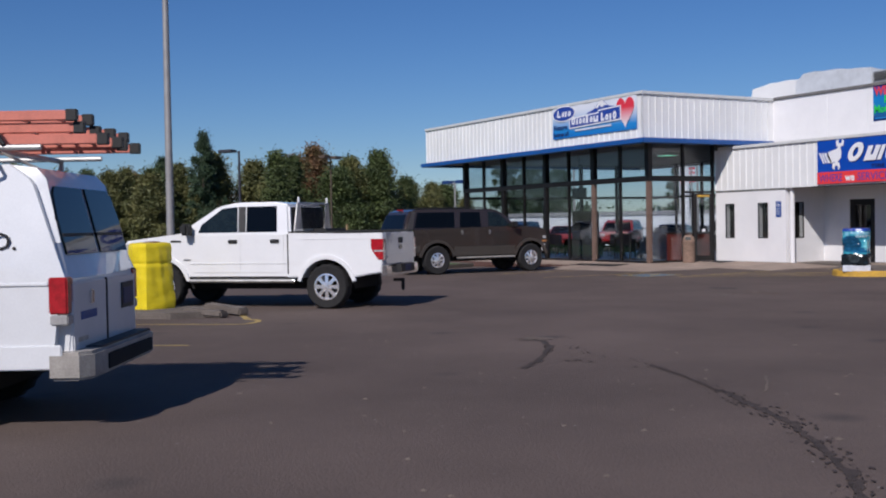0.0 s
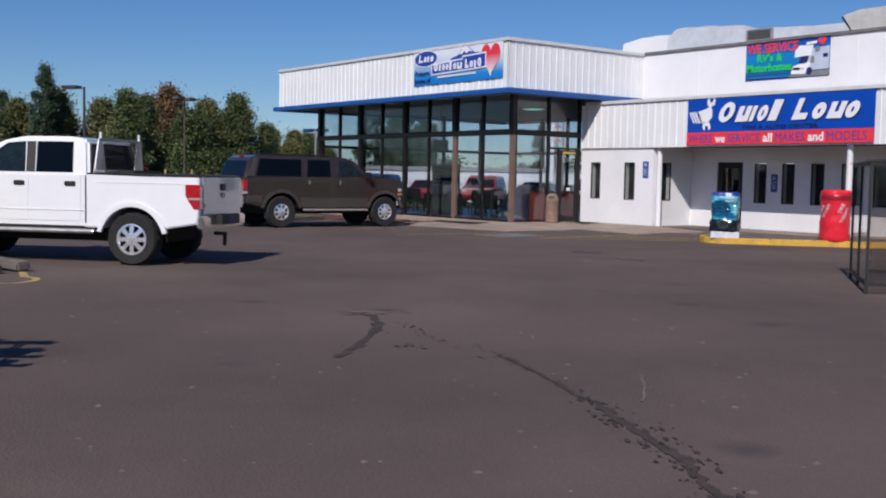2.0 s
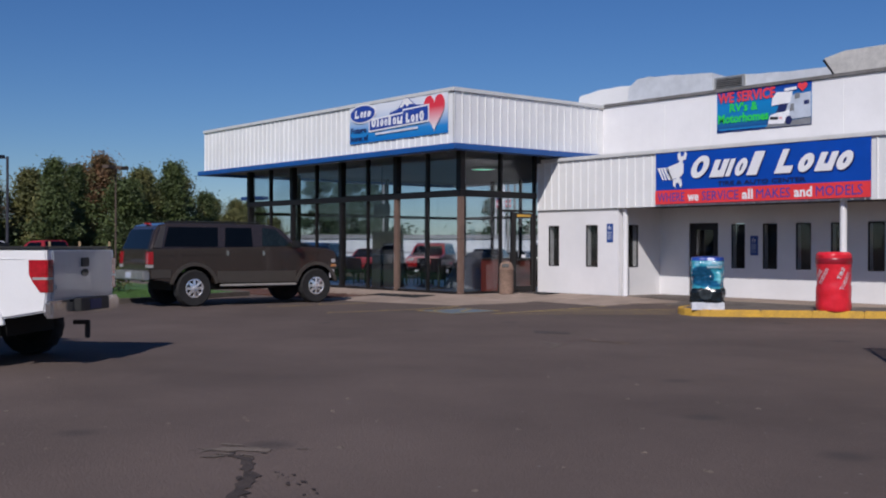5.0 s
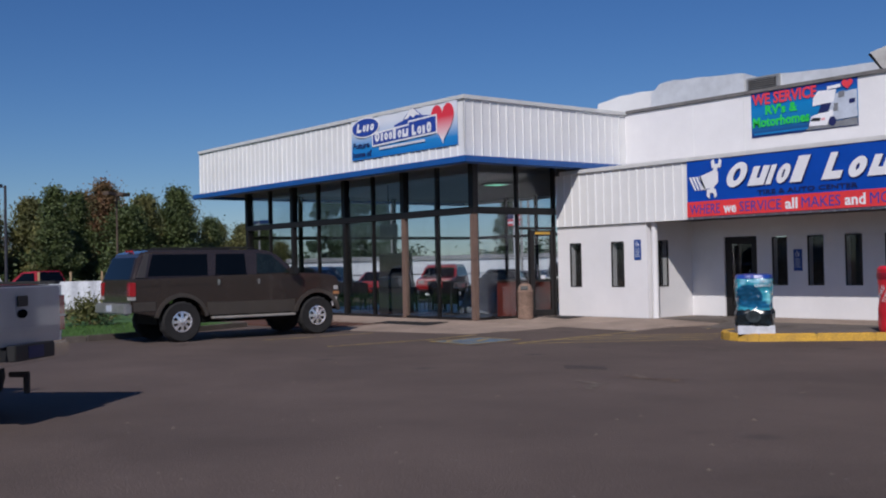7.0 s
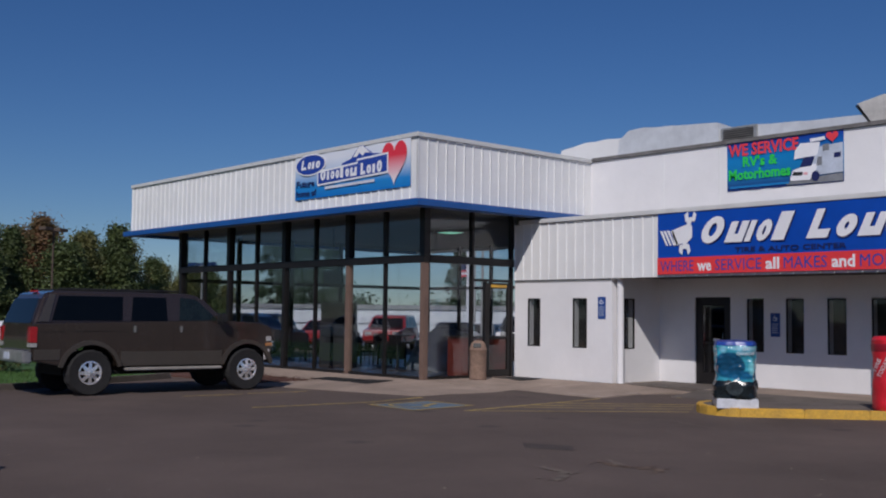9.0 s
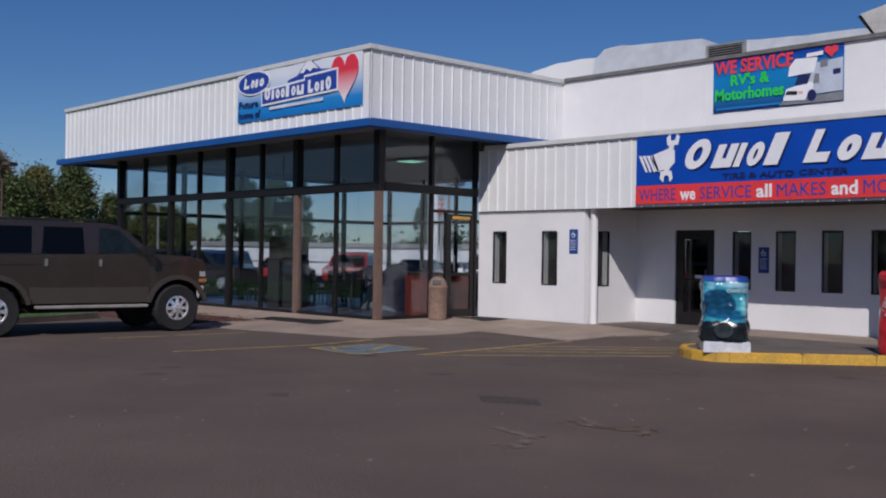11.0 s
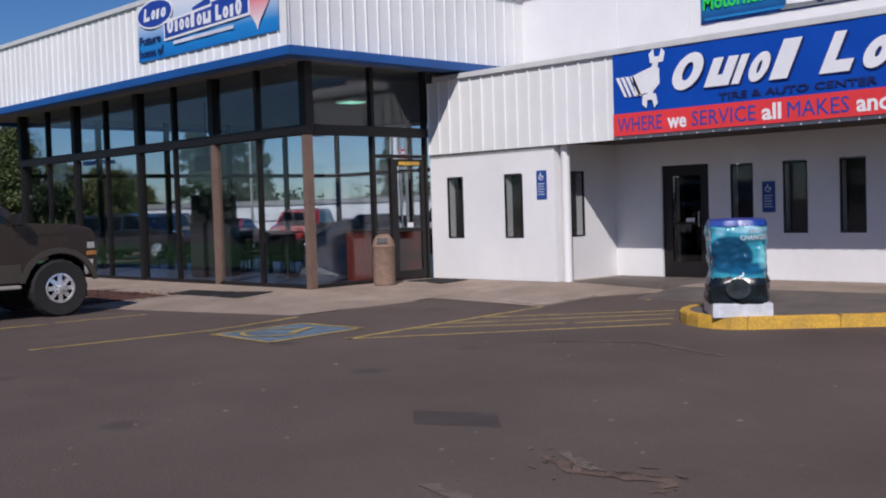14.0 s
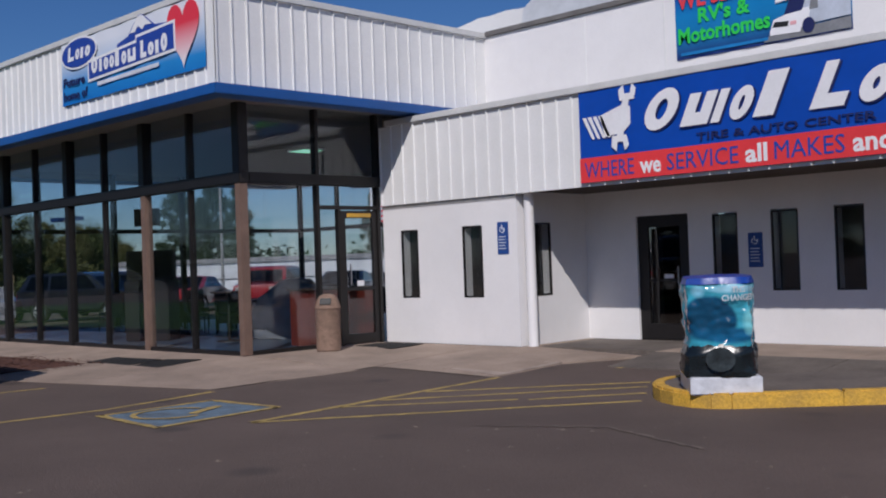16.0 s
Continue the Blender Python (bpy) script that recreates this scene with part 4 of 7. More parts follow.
def accessible_sign(m):
    s = thing("accessible_sign", "small blue accessible parking sign on the white wall", "sign", m, group="blue wall signs")
    part("plate", box(0, 0.25, -0.012, 0, 0, 0.55, bevel=0.004), SIGN_BLUE, s)
    own = None
    ringpts = [(0.12 + 0.05 * math.cos(t), 0.42 + 0.05 * math.sin(t)) for t in [math.pi * (0.7 + 1.5 * k / 10) for k in range(11)]]
    for (x0, z0), (x1, z1) in zip(ringpts, ringpts[1:]):
        own = rod((x0, -0.0145, z0), (x1, -0.0145, z1), 0.007, own, 6)
    own = rod((0.11, -0.0145, 0.5), (0.12, -0.0145, 0.43), 0.008, own, 6)
    own = rod((0.12, -0.0145, 0.43), (0.17, -0.0145, 0.42), 0.008, own, 6)
    part("symbol", own, PRINT_WHITE, s)
    own = None
    for j in range(5):
        own = box(0.04, 0.2 - 0.02 * (j % 2), -0.0155, -0.0125, 0.29 - 0.05 * j, 0.305 - 0.05 * j, own)
    part("small_print", own, BANNER_SKY, s, "rows of small pale print")


accessible_sign(pose(2.96, WY, 1.56))
accessible_sign(pose(6.6, BY, 1.2))


# ---- banners ----
def banner(name, label, w, h, m, mat):
    b = thing(name, label, "banner", m)
    own = bmesh.new()
    n = 24
    grid = [[own.verts.new((w * i / n, -0.012 - 0.01 * math.sin(i * 1.3 + j) * (1 if 0 < i < n else 0), h * j / 4)) for j in range(5)] for i in range(n + 1)]
    for i in range(n):
        for j in range(4):
            own.faces.new((grid[i][j], grid[i + 1][j], grid[i + 1][j + 1], grid[i][j + 1]))
    ext = bmesh.ops.extrude_face_region(own, geom=own.faces[:])
    for v in [g for g in ext["geom"] if isinstance(g, bmesh.types.BMVert)]:
        v.co.y += 0.006
    part("sheet", own, mat, b)
    return b


def words(owner, text, x, z, size, mat, width=None, shear=0.0, bold=0.0, y=-0.032):
    """A line of print, one mesh for each letter."""
    full = lettering(text, size, 0.004, shear, bold)[0]
    wide = max(v.co.x for v in full.vertices)
    s = width / wide if width else 1.0
    own = bmesh.new()
    own.from_mesh(full)
    left = set(own.verts)
    while left:
        todo, piece = [left.pop()], set()
        while todo:
            v = todo.pop()
            piece.add(v)
            for e in v.link_edges:
                o = e.other_vert(v)
                if o in left:
                    left.discard(o)
                    todo.append(o)
        at = {v: k for k, v in enumerate(piece)}
        me = bpy.data.meshes.new("letter")
        me.from_pydata([(v.co.x * s, v.co.y, v.co.z) for v in piece], [], [[at[v] for v in f.verts] for f in own.faces if f.verts[0] in piece])
        me.materials.append(mat)
        part("letter", me, None, owner, "", pose(x, y, z, 90))
    own.free()


def patch(owner, name, poly, mat, y=-0.027, depth=0.004, label=""):
    return part(name, prism(poly, y - depth, y, "y"), mat, owner, label)


def slanted(owner, glyphs, x, z, height, mat, slant=0.25, y=-0.034):
    """A wordmark as plain slanted shapes: (advance, shape) with shapes ring, tall, low, foot."""
    for adv, shape in glyphs:
        w = adv * 0.78
        hgt = height if shape in ("tall", "ring", "foot") else height * 0.76
        k = slant * hgt
        st = min(0.46 * w, 0.3 * height)
        if shape in ("ring", "small"):
            own = bmesh.new()
            loop = []
            for i in range(20):
                t = 2 * math.pi * i / 20
                row4 = []
                for f, yy in ((1.0, y), (1.0, y - 0.004), (max(0.2, 1 - 2 * st / w), y - 0.004), (max(0.2, 1 - 2 * st / w), y)):
                    g = f if f == 1.0 else max(0.25, 1 - 1.7 * st / hgt)
                    ex, ez = w / 2 + w / 2 * f * math.cos(t), hgt / 2 + hgt / 2 * g * math.sin(t)
                    row4.append(own.verts.new((x + ex + slant * ez, yy, z + ez)))
                loop.append(row4)
            for i in range(20):
                for j in range(4):
                    own.faces.new((loop[i][j], loop[(i + 1) % 20][j], loop[(i + 1) % 20][(j + 1) % 4], loop[i][(j + 1) % 4]))
            part("mark", own, mat, owner)
        elif shape == "boxed":
            for a, b, c, d in ((0, w, 0, st * 0.8), (0, w, hgt - st * 0.8, hgt), (0, st, st * 0.8, hgt - st * 0.8), (w - st, w, st * 0.8, hgt - st * 0.8)):
                patch(owner, "mark", [(x + a + slant * c, z + c), (x + b + slant * c, z + c), (x + b + slant * d, z + d), (x + a + slant * d, z + d)], mat, y)
        elif shape == "foot":
            patch(owner, "mark", [(x, z), (x + w, z), (x + w + slant * st, z + st), (x + st + slant * st, z + st), (x + st + k, z + hgt), (x + k, z + hgt)], mat, y)
        elif shape == "cup":
            w = adv * 0.9
            patch(owner, "mark", [(x, z), (x + w, z), (x + w + k, z + hgt), (x + w - st + k, z + hgt), (x + w - st + slant * st, z + st), (x + st + slant * st, z + st), (x + st + k, z + hgt), (x + k, z + hgt)], mat, y)
        else:
            patch(owner, "mark", [(x, z), (x + w * 0.75, z), (x + w * 0.75 + k, z + hgt), (x + k, z + hgt)], mat, y)
        x += adv
    return x


def ellipse(cx, cz, rx, rz, n=28):
    return [(cx + rx * math.cos(2 * math.pi * i / n), cz + rz * math.sin(2 * math.pi * i / n)) for i in range(n)]


# tyre and service centre banner on the canopy
QW, QH = 6.4, 1.53
q = banner("service_banner", "large blue and red vinyl service banner on the canopy", QW, QH, pose(4.86, WY - 0.082, 2.615), BANNER_BLUE)
patch(q, "red_band", [(0.0, 0.005), (QW, 0.005), (QW, 0.39), (0.0, 0.39)], BANNER_RED)
x = 0.09
for text, wd, mat in (("WHERE", 0.92, PRINT_BLUE), ("we", 0.37, PRINT_WHITE), ("SERVICE", 1.16, PRINT_BLUE), ("all", 0.33, PRINT_WHITE), ("MAKES", 0.98, PRINT_BLUE), ("and", 0.5, PRINT_WHITE), ("MODELS", 1.22, PRINT_BLUE)):
    words(q, text, x, 0.075, 0.35, mat, wd, bold=0.009 if mat is PRINT_WHITE else 0.0)
    x += wd + 0.105
words(q, "TIRE & AUTO CENTER", 2.1, 0.46, 0.15, PRINT_NAVY, 2.6, bold=0.002)
for s in range(4):
    patch(q, "speed_stripe", [(0.1 + 0.1 * s + 0.16, 0.67), (0.15 + 0.1 * s + 0.16, 0.67), (0.15 + 0.1 * s, 1.02), (0.1 + 0.1 * s - 0.02, 1.02)], PRINT_WHITE, -0.034)
patch(q, "emblem_arm", [(0.5, 0.68), (0.85, 0.72), (0.98, 0.84), (0.98, 1.1), (0.84, 1.14), (0.42, 1.02)], PRINT_WHITE, -0.034)
patch(q, "emblem_shaft", [(0.71, 0.62), (0.83, 0.62), (0.98, 1.26), (0.86, 1.26)], PRINT_WHITE, -0.036)
for cx, cz, sg in ((0.93, 1.26, 1), (0.77, 0.62, -1)):
    patch(q, "emblem_jaw", [(cx - 0.13, cz - 0.06 * sg), (cx + 0.13, cz - 0.06 * sg), (cx + 0.17, cz + 0.1 * sg), (cx + 0.1, cz + 0.18 * sg), (cx + 0.06, cz + 0.04 * sg), (cx - 0.04, cz + 0.04 * sg), (cx - 0.06, cz + 0.18 * sg), (cx - 0.15, cz + 0.1 * sg)], PRINT_WHITE, -0.038)
MARKS = [(0.7, "ring"), (0.5, "cup"), (0.24, "low"), (0.42, "small"), (0.52, "tall"), (0.3, "gap"), (0.6, "foot"), (0.52, "small"), (0.52, "cup"), (0.5, "small")]


def wordmark(owner, marks, x, z, height, mat, slant, y):
    for adv, shape in marks:
        if shape == "gap":
            x += adv
            continue
        x = slanted(owner, [(adv, shape)], x, z, height, mat, slant, y)


wordmark(q, MARKS, 1.16, 0.66, 0.6, PRINT_NAVY, 0.45, -0.031)
wordmark(q, MARKS, 1.13, 0.68, 0.6, PRINT_WHITE, 0.45, -0.037)

# motorhome banner on the upper wall
RW, RH = 3.06, 1.24
r = banner("motorhome_banner", "blue vinyl banner picturing a motorhome on the upper wall", RW, RH, pose(5.25, UY - 0.003, 4.74), RV_PRINT)
words(r, "WE SERVICE", 0.05, 0.86, 0.4, PRINT_RED, 1.9, bold=0.012)
words(r, "RV's &", 0.45, 0.58, 0.33, PRINT_GREEN, 0.95, bold=0.01)
words(r, "Motorhomes", 0.06, 0.27, 0.36, PRINT_GREEN, 1.68, bold=0.01)
patch(r, "small_print", [(0.1, 0.06), (1.7, 0.06), (1.7, 0.11), (0.1, 0.11)], BANNER_LIGHTBLUE, -0.032)
patch(r, "motorhome_body", [(2.3, 0.2), (RW - 0.01, 0.22), (RW - 0.01, 0.9), (2.3, 0.84)], PRINT_OFFWHITE, -0.032)
patch(r, "motorhome_overcab", [(1.84, 0.62), (2.42, 0.66), (2.5, 0.96), (2.0, 0.98), (1.86, 0.82)], PRINT_WHITE, -0.036)
patch(r, "motorhome_hood", [(1.74, 0.18), (2.36, 0.16), (2.42, 0.46), (2.2, 0.46), (1.8, 0.36)], PRINT_WHITE, -0.036)
patch(r, "motorhome_windshield", [(1.98, 0.41), (2.28, 0.43), (2.36, 0.64), (2.08, 0.64)], PRINT_NAVY, -0.038)
patch(r, "motorhome_cab_door", [(2.4, 0.42), (2.54, 0.42), (2.54, 0.62), (2.44, 0.62)], GREY_COVER, -0.038)
patch(r, "motorhome_side_window", [(2.84, 0.56), (3.0, 0.57), (3.0, 0.68), (2.84, 0.67)], PRINT_NAVY, -0.038)
patch(r, "motorhome_bunk_window", [(2.56, 0.74), (2.72, 0.75), (2.72, 0.9), (2.56, 0.89)], GREY_COVER, -0.038)
patch(r, "motorhome_grille", [(1.78, 0.24), (2.04, 0.22), (2.06, 0.3), (1.82, 0.32)], BLACK_PLASTIC, -0.0405)
patch(r, "motorhome_lamp", [(2.08, 0.23), (2.18, 0.23), (2.18, 0.29), (2.08, 0.29)], BANNER_PINK, -0.0405)
patch(r, "motorhome_bumper", [(1.74, 0.12), (2.24, 0.1), (2.26, 0.17), (1.74, 0.2)], PRINT_WHITE, -0.0405)
patch(r, "motorhome_wheel", ellipse(2.38, 0.18, 0.1, 0.12), PRINT_NAVY, -0.043)
patch(r, "motorhome_road", [(1.62, 0.03), (RW - 0.01, 0.02), (RW - 0.01, 0.2), (1.74, 0.14)], GREY_COVER, -0.0305)


def heart(cx, cz, w, h):
    pts = []
    for i in range(36):
        t = 2 * math.pi * i / 36
        pts.append((cx + w / 2 * math.sin(t) ** 3, cz + h / 2 * (13 * math.cos(t) - 5 * math.cos(2 * t) - 2 * math.cos(3 * t) - math.cos(4 * t)) / 15))
    return pts


patch(r, "heart", heart(2.8, 1.06, 0.3, 0.26), PRINT_RED, -0.04)
patch(r, "small_mark", [(2.25, 0.98), (2.62, 1.0), (2.62, 1.08), (2.25, 1.06)], PRINT_WHITE, -0.04)

# dealer banner on the showroom fascia
DW, DH = 4.98, 1.25
d = banner("dealer_banner", "white and blue vinyl banner with a red heart on the fascia", DW, DH, pose(-4.38, -0.99, 4.71), DEALER_PRINT)
patch(d, "oval_rim", ellipse(0.75, 0.92, 0.72, 0.3), PRINT_WHITE, -0.033)
patch(d, "oval", ellipse(0.75, 0.92, 0.67, 0.26), PRINT_BLUE, -0.038)
wordmark(d, [(0.3, "foot"), (0.2, "small"), (0.18, "low"), (0.25, "small")], 0.32, 0.8, 0.26, PRINT_WHITE, 0.2, -0.043)
words(d, "Future", 0.1, 0.34, 0.24, PRINT_NAVY, 0.85, bold=0.004)
words(d, "home of", 0.1, 0.08, 0.24, PRINT_NAVY, 0.95, bold=0.004)
patch(d, "mountain", [(2.2, 0.82), (2.6, 0.9), (2.95, 1.2), (3.1, 1.2), (3.5, 0.95), (4.0, 0.9), (4.0, 0.7), (2.2, 0.7)], PRINT_BLUE, -0.033)
patch(d, "mountain_snow", [(2.68, 0.93), (2.95, 1.19), (3.1, 1.19), (3.42, 0.97), (3.2, 1.0), (3.1, 0.93), (2.95, 1.02), (2.85, 0.93)], PRINT_WHITE, -0.038)
patch(d, "heart", heart(4.38, 0.7, 0.98, 1.12), HEART_PRINT, -0.036)
patch(d, "plate_rim", [(1.1, 0.31), (4.15, 0.39), (4.15, 0.91), (2.86, 0.87), (2.86, 0.79), (1.1, 0.71)], PRINT_WHITE, -0.0405, 0.002)
patch(d, "name_plate", [(1.15, 0.36), (4.1, 0.44), (4.1, 0.86), (2.9, 0.82), (2.9, 0.74), (1.15, 0.66)], PRINT_BLUE, -0.043)
wordmark(d, [(0.3, "ring"), (0.17, "low"), (0.22, "small"), (0.2, "small"), (0.23, "tall"), (0.22, "small"), (0.3, "cup"), (0.14, "gap"), (0.25, "foot"), (0.24, "small"), (0.18, "low"), (0.26, "ring")], 1.25, 0.44, 0.3, PRINT_WHITE, 0.03, -0.048)
patch(d, "web_line", [(1.45, 0.2), (3.6, 0.22), (3.6, 0.29), (1.45, 0.27)], BANNER_SKY, -0.036)


# ---- vehicles: x ahead, y to the left, z up from the ground ----
def outline(v):
    pts = [(v["rear"], v["zb"] + v.get("rear_up", 0.12))]
    r, ra, zb = v["r"], v["ra"], v["zb"]
    for wx in v["wheels"]:
        dx = math.sqrt(ra * ra - (zb - r) ** 2)
        a0 = math.atan2(zb - r, -dx)
        a1 = math.atan2(zb - r, dx)
        if a0 < 0:
            a0 += 2 * math.pi
        pts += [(wx + ra * math.cos(a0 + (a1 - a0) * i / 12), r + ra * math.sin(a0 + (a1 - a0) * i / 12)) for i in range(13)]
    pts.append((v["front"], zb + 0.1))
    return pts + v["top"]


def wheel_set(root, v):
    r, w = v["r"], v.get("tyre_w", 0.27)
    rr = r * v.get("rim", 0.6)
    tyre = lathe([(rr, -w / 2 + 0.02), (r * 0.93, -w / 2), (r * 0.985, -w / 2 + 0.03), (r, -w / 2 + 0.06), (r, w / 2 - 0.06), (r * 0.985, w / 2 - 0.03), (r * 0.93, w / 2), (rr, w / 2 - 0.02), (rr, -w / 2 + 0.02)], None, 72)
    for q in tyre.verts:
        away = math.hypot(q.co.x, q.co.y)
        if away > r * 0.99 and int(round(math.atan2(q.co.y, q.co.x) / (2 * math.pi) * 72)) % 4 < 2:
            q.co.x, q.co.y = q.co.x * (1 + 0.016 / away), q.co.y * (1 + 0.016 / away)
    tyre = finish(tyre, "tyre", TYRE)
    barrel = finish(lathe([(0, -w / 2 + 0.04), (rr, -w / 2 + 0.03), (rr, w / 2 - 0.015), (rr - 0.02, w / 2 - 0.02), (rr - 0.03, w / 2 - 0.12), (0, w / 2 - 0.13)], None, 28), "wheel", UNDER)
    rim = lathe([(rr, w / 2 - 0.02), (rr + 0.012, w / 2 - 0.005), (rr - 0.015, w / 2), (rr - 0.03, w / 2 - 0.02), (rr, w / 2 - 0.02)], None, 32)
    n = v.get("spokes", 8)
    for i in range(n):
        a = 360 * i / n
        half = math.pi * rr / n
        spoke = prism([(0.04, -0.03), (rr * 0.62, -half * 0.26), (rr - 0.012, -half * 0.52), (rr - 0.012, half * 0.52), (rr * 0.62, half * 0.26), (0.04, 0.03)], w / 2 - 0.06, w / 2 - 0.02, "z", bevel=0.012)
        for q in spoke.verts:
            q.co.z += 0.03 * (1 - math.hypot(q.co.x, q.co.y) / rr)
        rim = merge(rim, shift(spoke, pose(0, 0, 0, 0, 0, a)))
        rim = merge(rim, shift(disc(0.016, 0.02, 8), pose(0.085 * math.cos(radians(a + 180 / n)), 0.085 * math.sin(radians(a + 180 / n)), w / 2 - 0.01)))
    rim = lathe([(0, w / 2 + 0.035), (0.045, w / 2 + 0.03), (0.06, w / 2), (0.115, w / 2 - 0.008), (0.12, w / 2 - 0.06), (0, w / 2 - 0.06)], None, 20, rim)
    rim = finish(rim, "rim", v.get("rim_mat", ALLOY))
    for wx in v["wheels"]:
        for side in (1, -1):
            m = pose(wx, side * (v["w"] - w / 2 + v.get("out", 0.0)), r, -90 * side, 0, 0)
            wh = part("wheel", barrel, None, root, m=m)
            part("tyre", tyre, None, wh)
            part("rim", rim, None, wh)


def side_y(v, z, up):
    return v["w"] - v["lean"] * max(0.0, z - v["belt"]) if up else v["w"]


def side_panel(root, name, poly, v, mat, proud=0.008, up=False, both=True, parent=None, inset=0.02, label=""):
    made = []
    for s in ((1, -1) if both else (1,)):
        own = bmesh.new()
        a = [own.verts.new((x, s * (side_y(v, z, up) - inset), z)) for x, z in poly]
        b = [own.verts.new((x, s * (side_y(v, z, up) + proud), z)) for x, z in poly]
        own.faces.new(a)
        fb = own.faces.new(b)
        n = len(poly)
        for i in range(n):
            own.faces.new((a[i], a[(i + 1) % n], b[(i + 1) % n], b[i]))
        bmesh.ops.bevel(own, geom=list(fb.edges), offset=min(0.008, proud * 0.9), segments=2, affect="EDGES", clamp_overlap=True)
        made.append(part(name, own, mat, root, label))
    return made


def cabin(v, poly, inset=0.0):
    own = prism(poly, -1, 1, "y")
    for q in own.verts:
        q.co.y = math.copysign(side_y(v, q.co.z, True) - inset, q.co.y)
    bmesh.ops.bevel(own, geom=own.edges[:], offset=v.get("round", 0.05), segments=3, affect="EDGES", clamp_overlap=True)
    return own


def cross_pane(root, name, p, q, v, mat, t0=0.08, t1=0.92, margin=0.12, label=""):
    """A pane that lies on the cabin's slope from p to q (x, z)."""
    (x0, z0), (x1, z1) = p, q
    d = Vector((x1 - x0, z1 - z0)).normalized()
    n = Vector((d.y, -d.x))
    if n.x * (1 if x0 > 0 else -1) < 0 or (abs(n.x) < 0.05 and n.y < 0):
        n = -n
    own = bmesh.new()
    vs = []
    for off in (-0.01, 0.006):
        for t, s in ((t0, 1), (t0, -1), (t1, -1), (t1, 1)):
            x, z = x0 + (x1 - x0) * t + n.x * off, z0 + (z1 - z0) * t + n.y * off
            vs.append(own.verts.new((x, s * (side_y(v, z, True) - margin), z)))
    own.faces.new(vs[:4])
    own.faces.new(vs[4:])
    for i in range(4):
        own.faces.new((vs[i], vs[(i + 1) % 4], vs[4 + (i + 1) % 4], vs[4 + i]))
    return part(name, own, mat, root, label)


def handle(door, x, z, v, s, mat):
    if v.get("upright"):
        part("handle", box(x - 0.03, x + 0.03, s * v["w"] - 0.02 if s > 0 else s * v["w"] - 0.035, s * v["w"] + 0.035 if s > 0 else s * v["w"] + 0.02, z - 0.09, z + 0.05, bevel=0.012), mat, door)
        return
    part("handle", box(x - 0.1, x + 0.1, s * v["w"] - 0.02 if s > 0 else s * v["w"] - 0.035, s * v["w"] + 0.035 if s > 0 else s * v["w"] + 0.02, z - 0.04, z + 0.04, bevel=0.012), mat, door)


def vehicle(name, label, m, v, paint, category="car", low_paint=None, group=""):
    root = thing(name, label, category, m, group)
    shell = prism(outline(v), -v["w"], v["w"], "y", bevel=v.get("round", 0.05), segments=4)
    if v.get("mono"):
        for cut in (v["belt"], v["belt"] + 0.3):
            bmesh.ops.bisect_plane(shell, geom=shell.verts[:] + shell.edges[:] + shell.faces[:], plane_co=(0, 0, cut), plane_no=(0, 0, 1))
        for q in shell.verts:
            q.co.y *= side_y(v, q.co.z, True) / v["w"]
    part("body", shell, paint, root)
    if v.get("cab"):
        part("cab", cabin(v, v["cab"]), paint, root)
    part("underbody", box(v["rear"] + 0.7, v["front"] - 0.5, -v["w"] + 0.35, v["w"] - 0.35, v["r"] - 0.06, v["zb"] + 0.25), UNDER, root)
    for wx in v["wheels"]:
        part("axle", rod((wx, -v["w"] + 0.2, v["r"]), (wx, v["w"] - 0.2, v["r"]), 0.07), UNDER, root)
    for name2, poly, mat in v.get("panes", ()):
        side_panel(root, name2, poly, v, mat, 0.006, True)
    for p, q, mat, name2 in v.get("cross", ()):
        cross_pane(root, name2, p, q, v, mat)
    for poly, hx, hz, hm in v.get("doors", ()):
        for s, dr in zip((1, -1), side_panel(root, "door", poly, v, paint, 0.009)):
            handle(dr, hx, hz, v, s, hm)
    for wx in v["wheels"]:
        if v.get("flare"):
            ra, r, fw = v["ra"], v["r"], v["flare"]
            arc = [math.pi * (0.06 + 0.88 * i / 14) for i in range(15)]
            poly = [(wx + ra * math.cos(a), r + ra * math.sin(a)) for a in arc] + [(wx + (ra + 0.08) * math.cos(a), r + (ra + 0.08) * math.sin(a)) for a in reversed(arc)]
            side_panel(root, "fender_flare", poly, v, v.get("flare_mat", paint), fw)
    wheel_set(root, v)
    return root


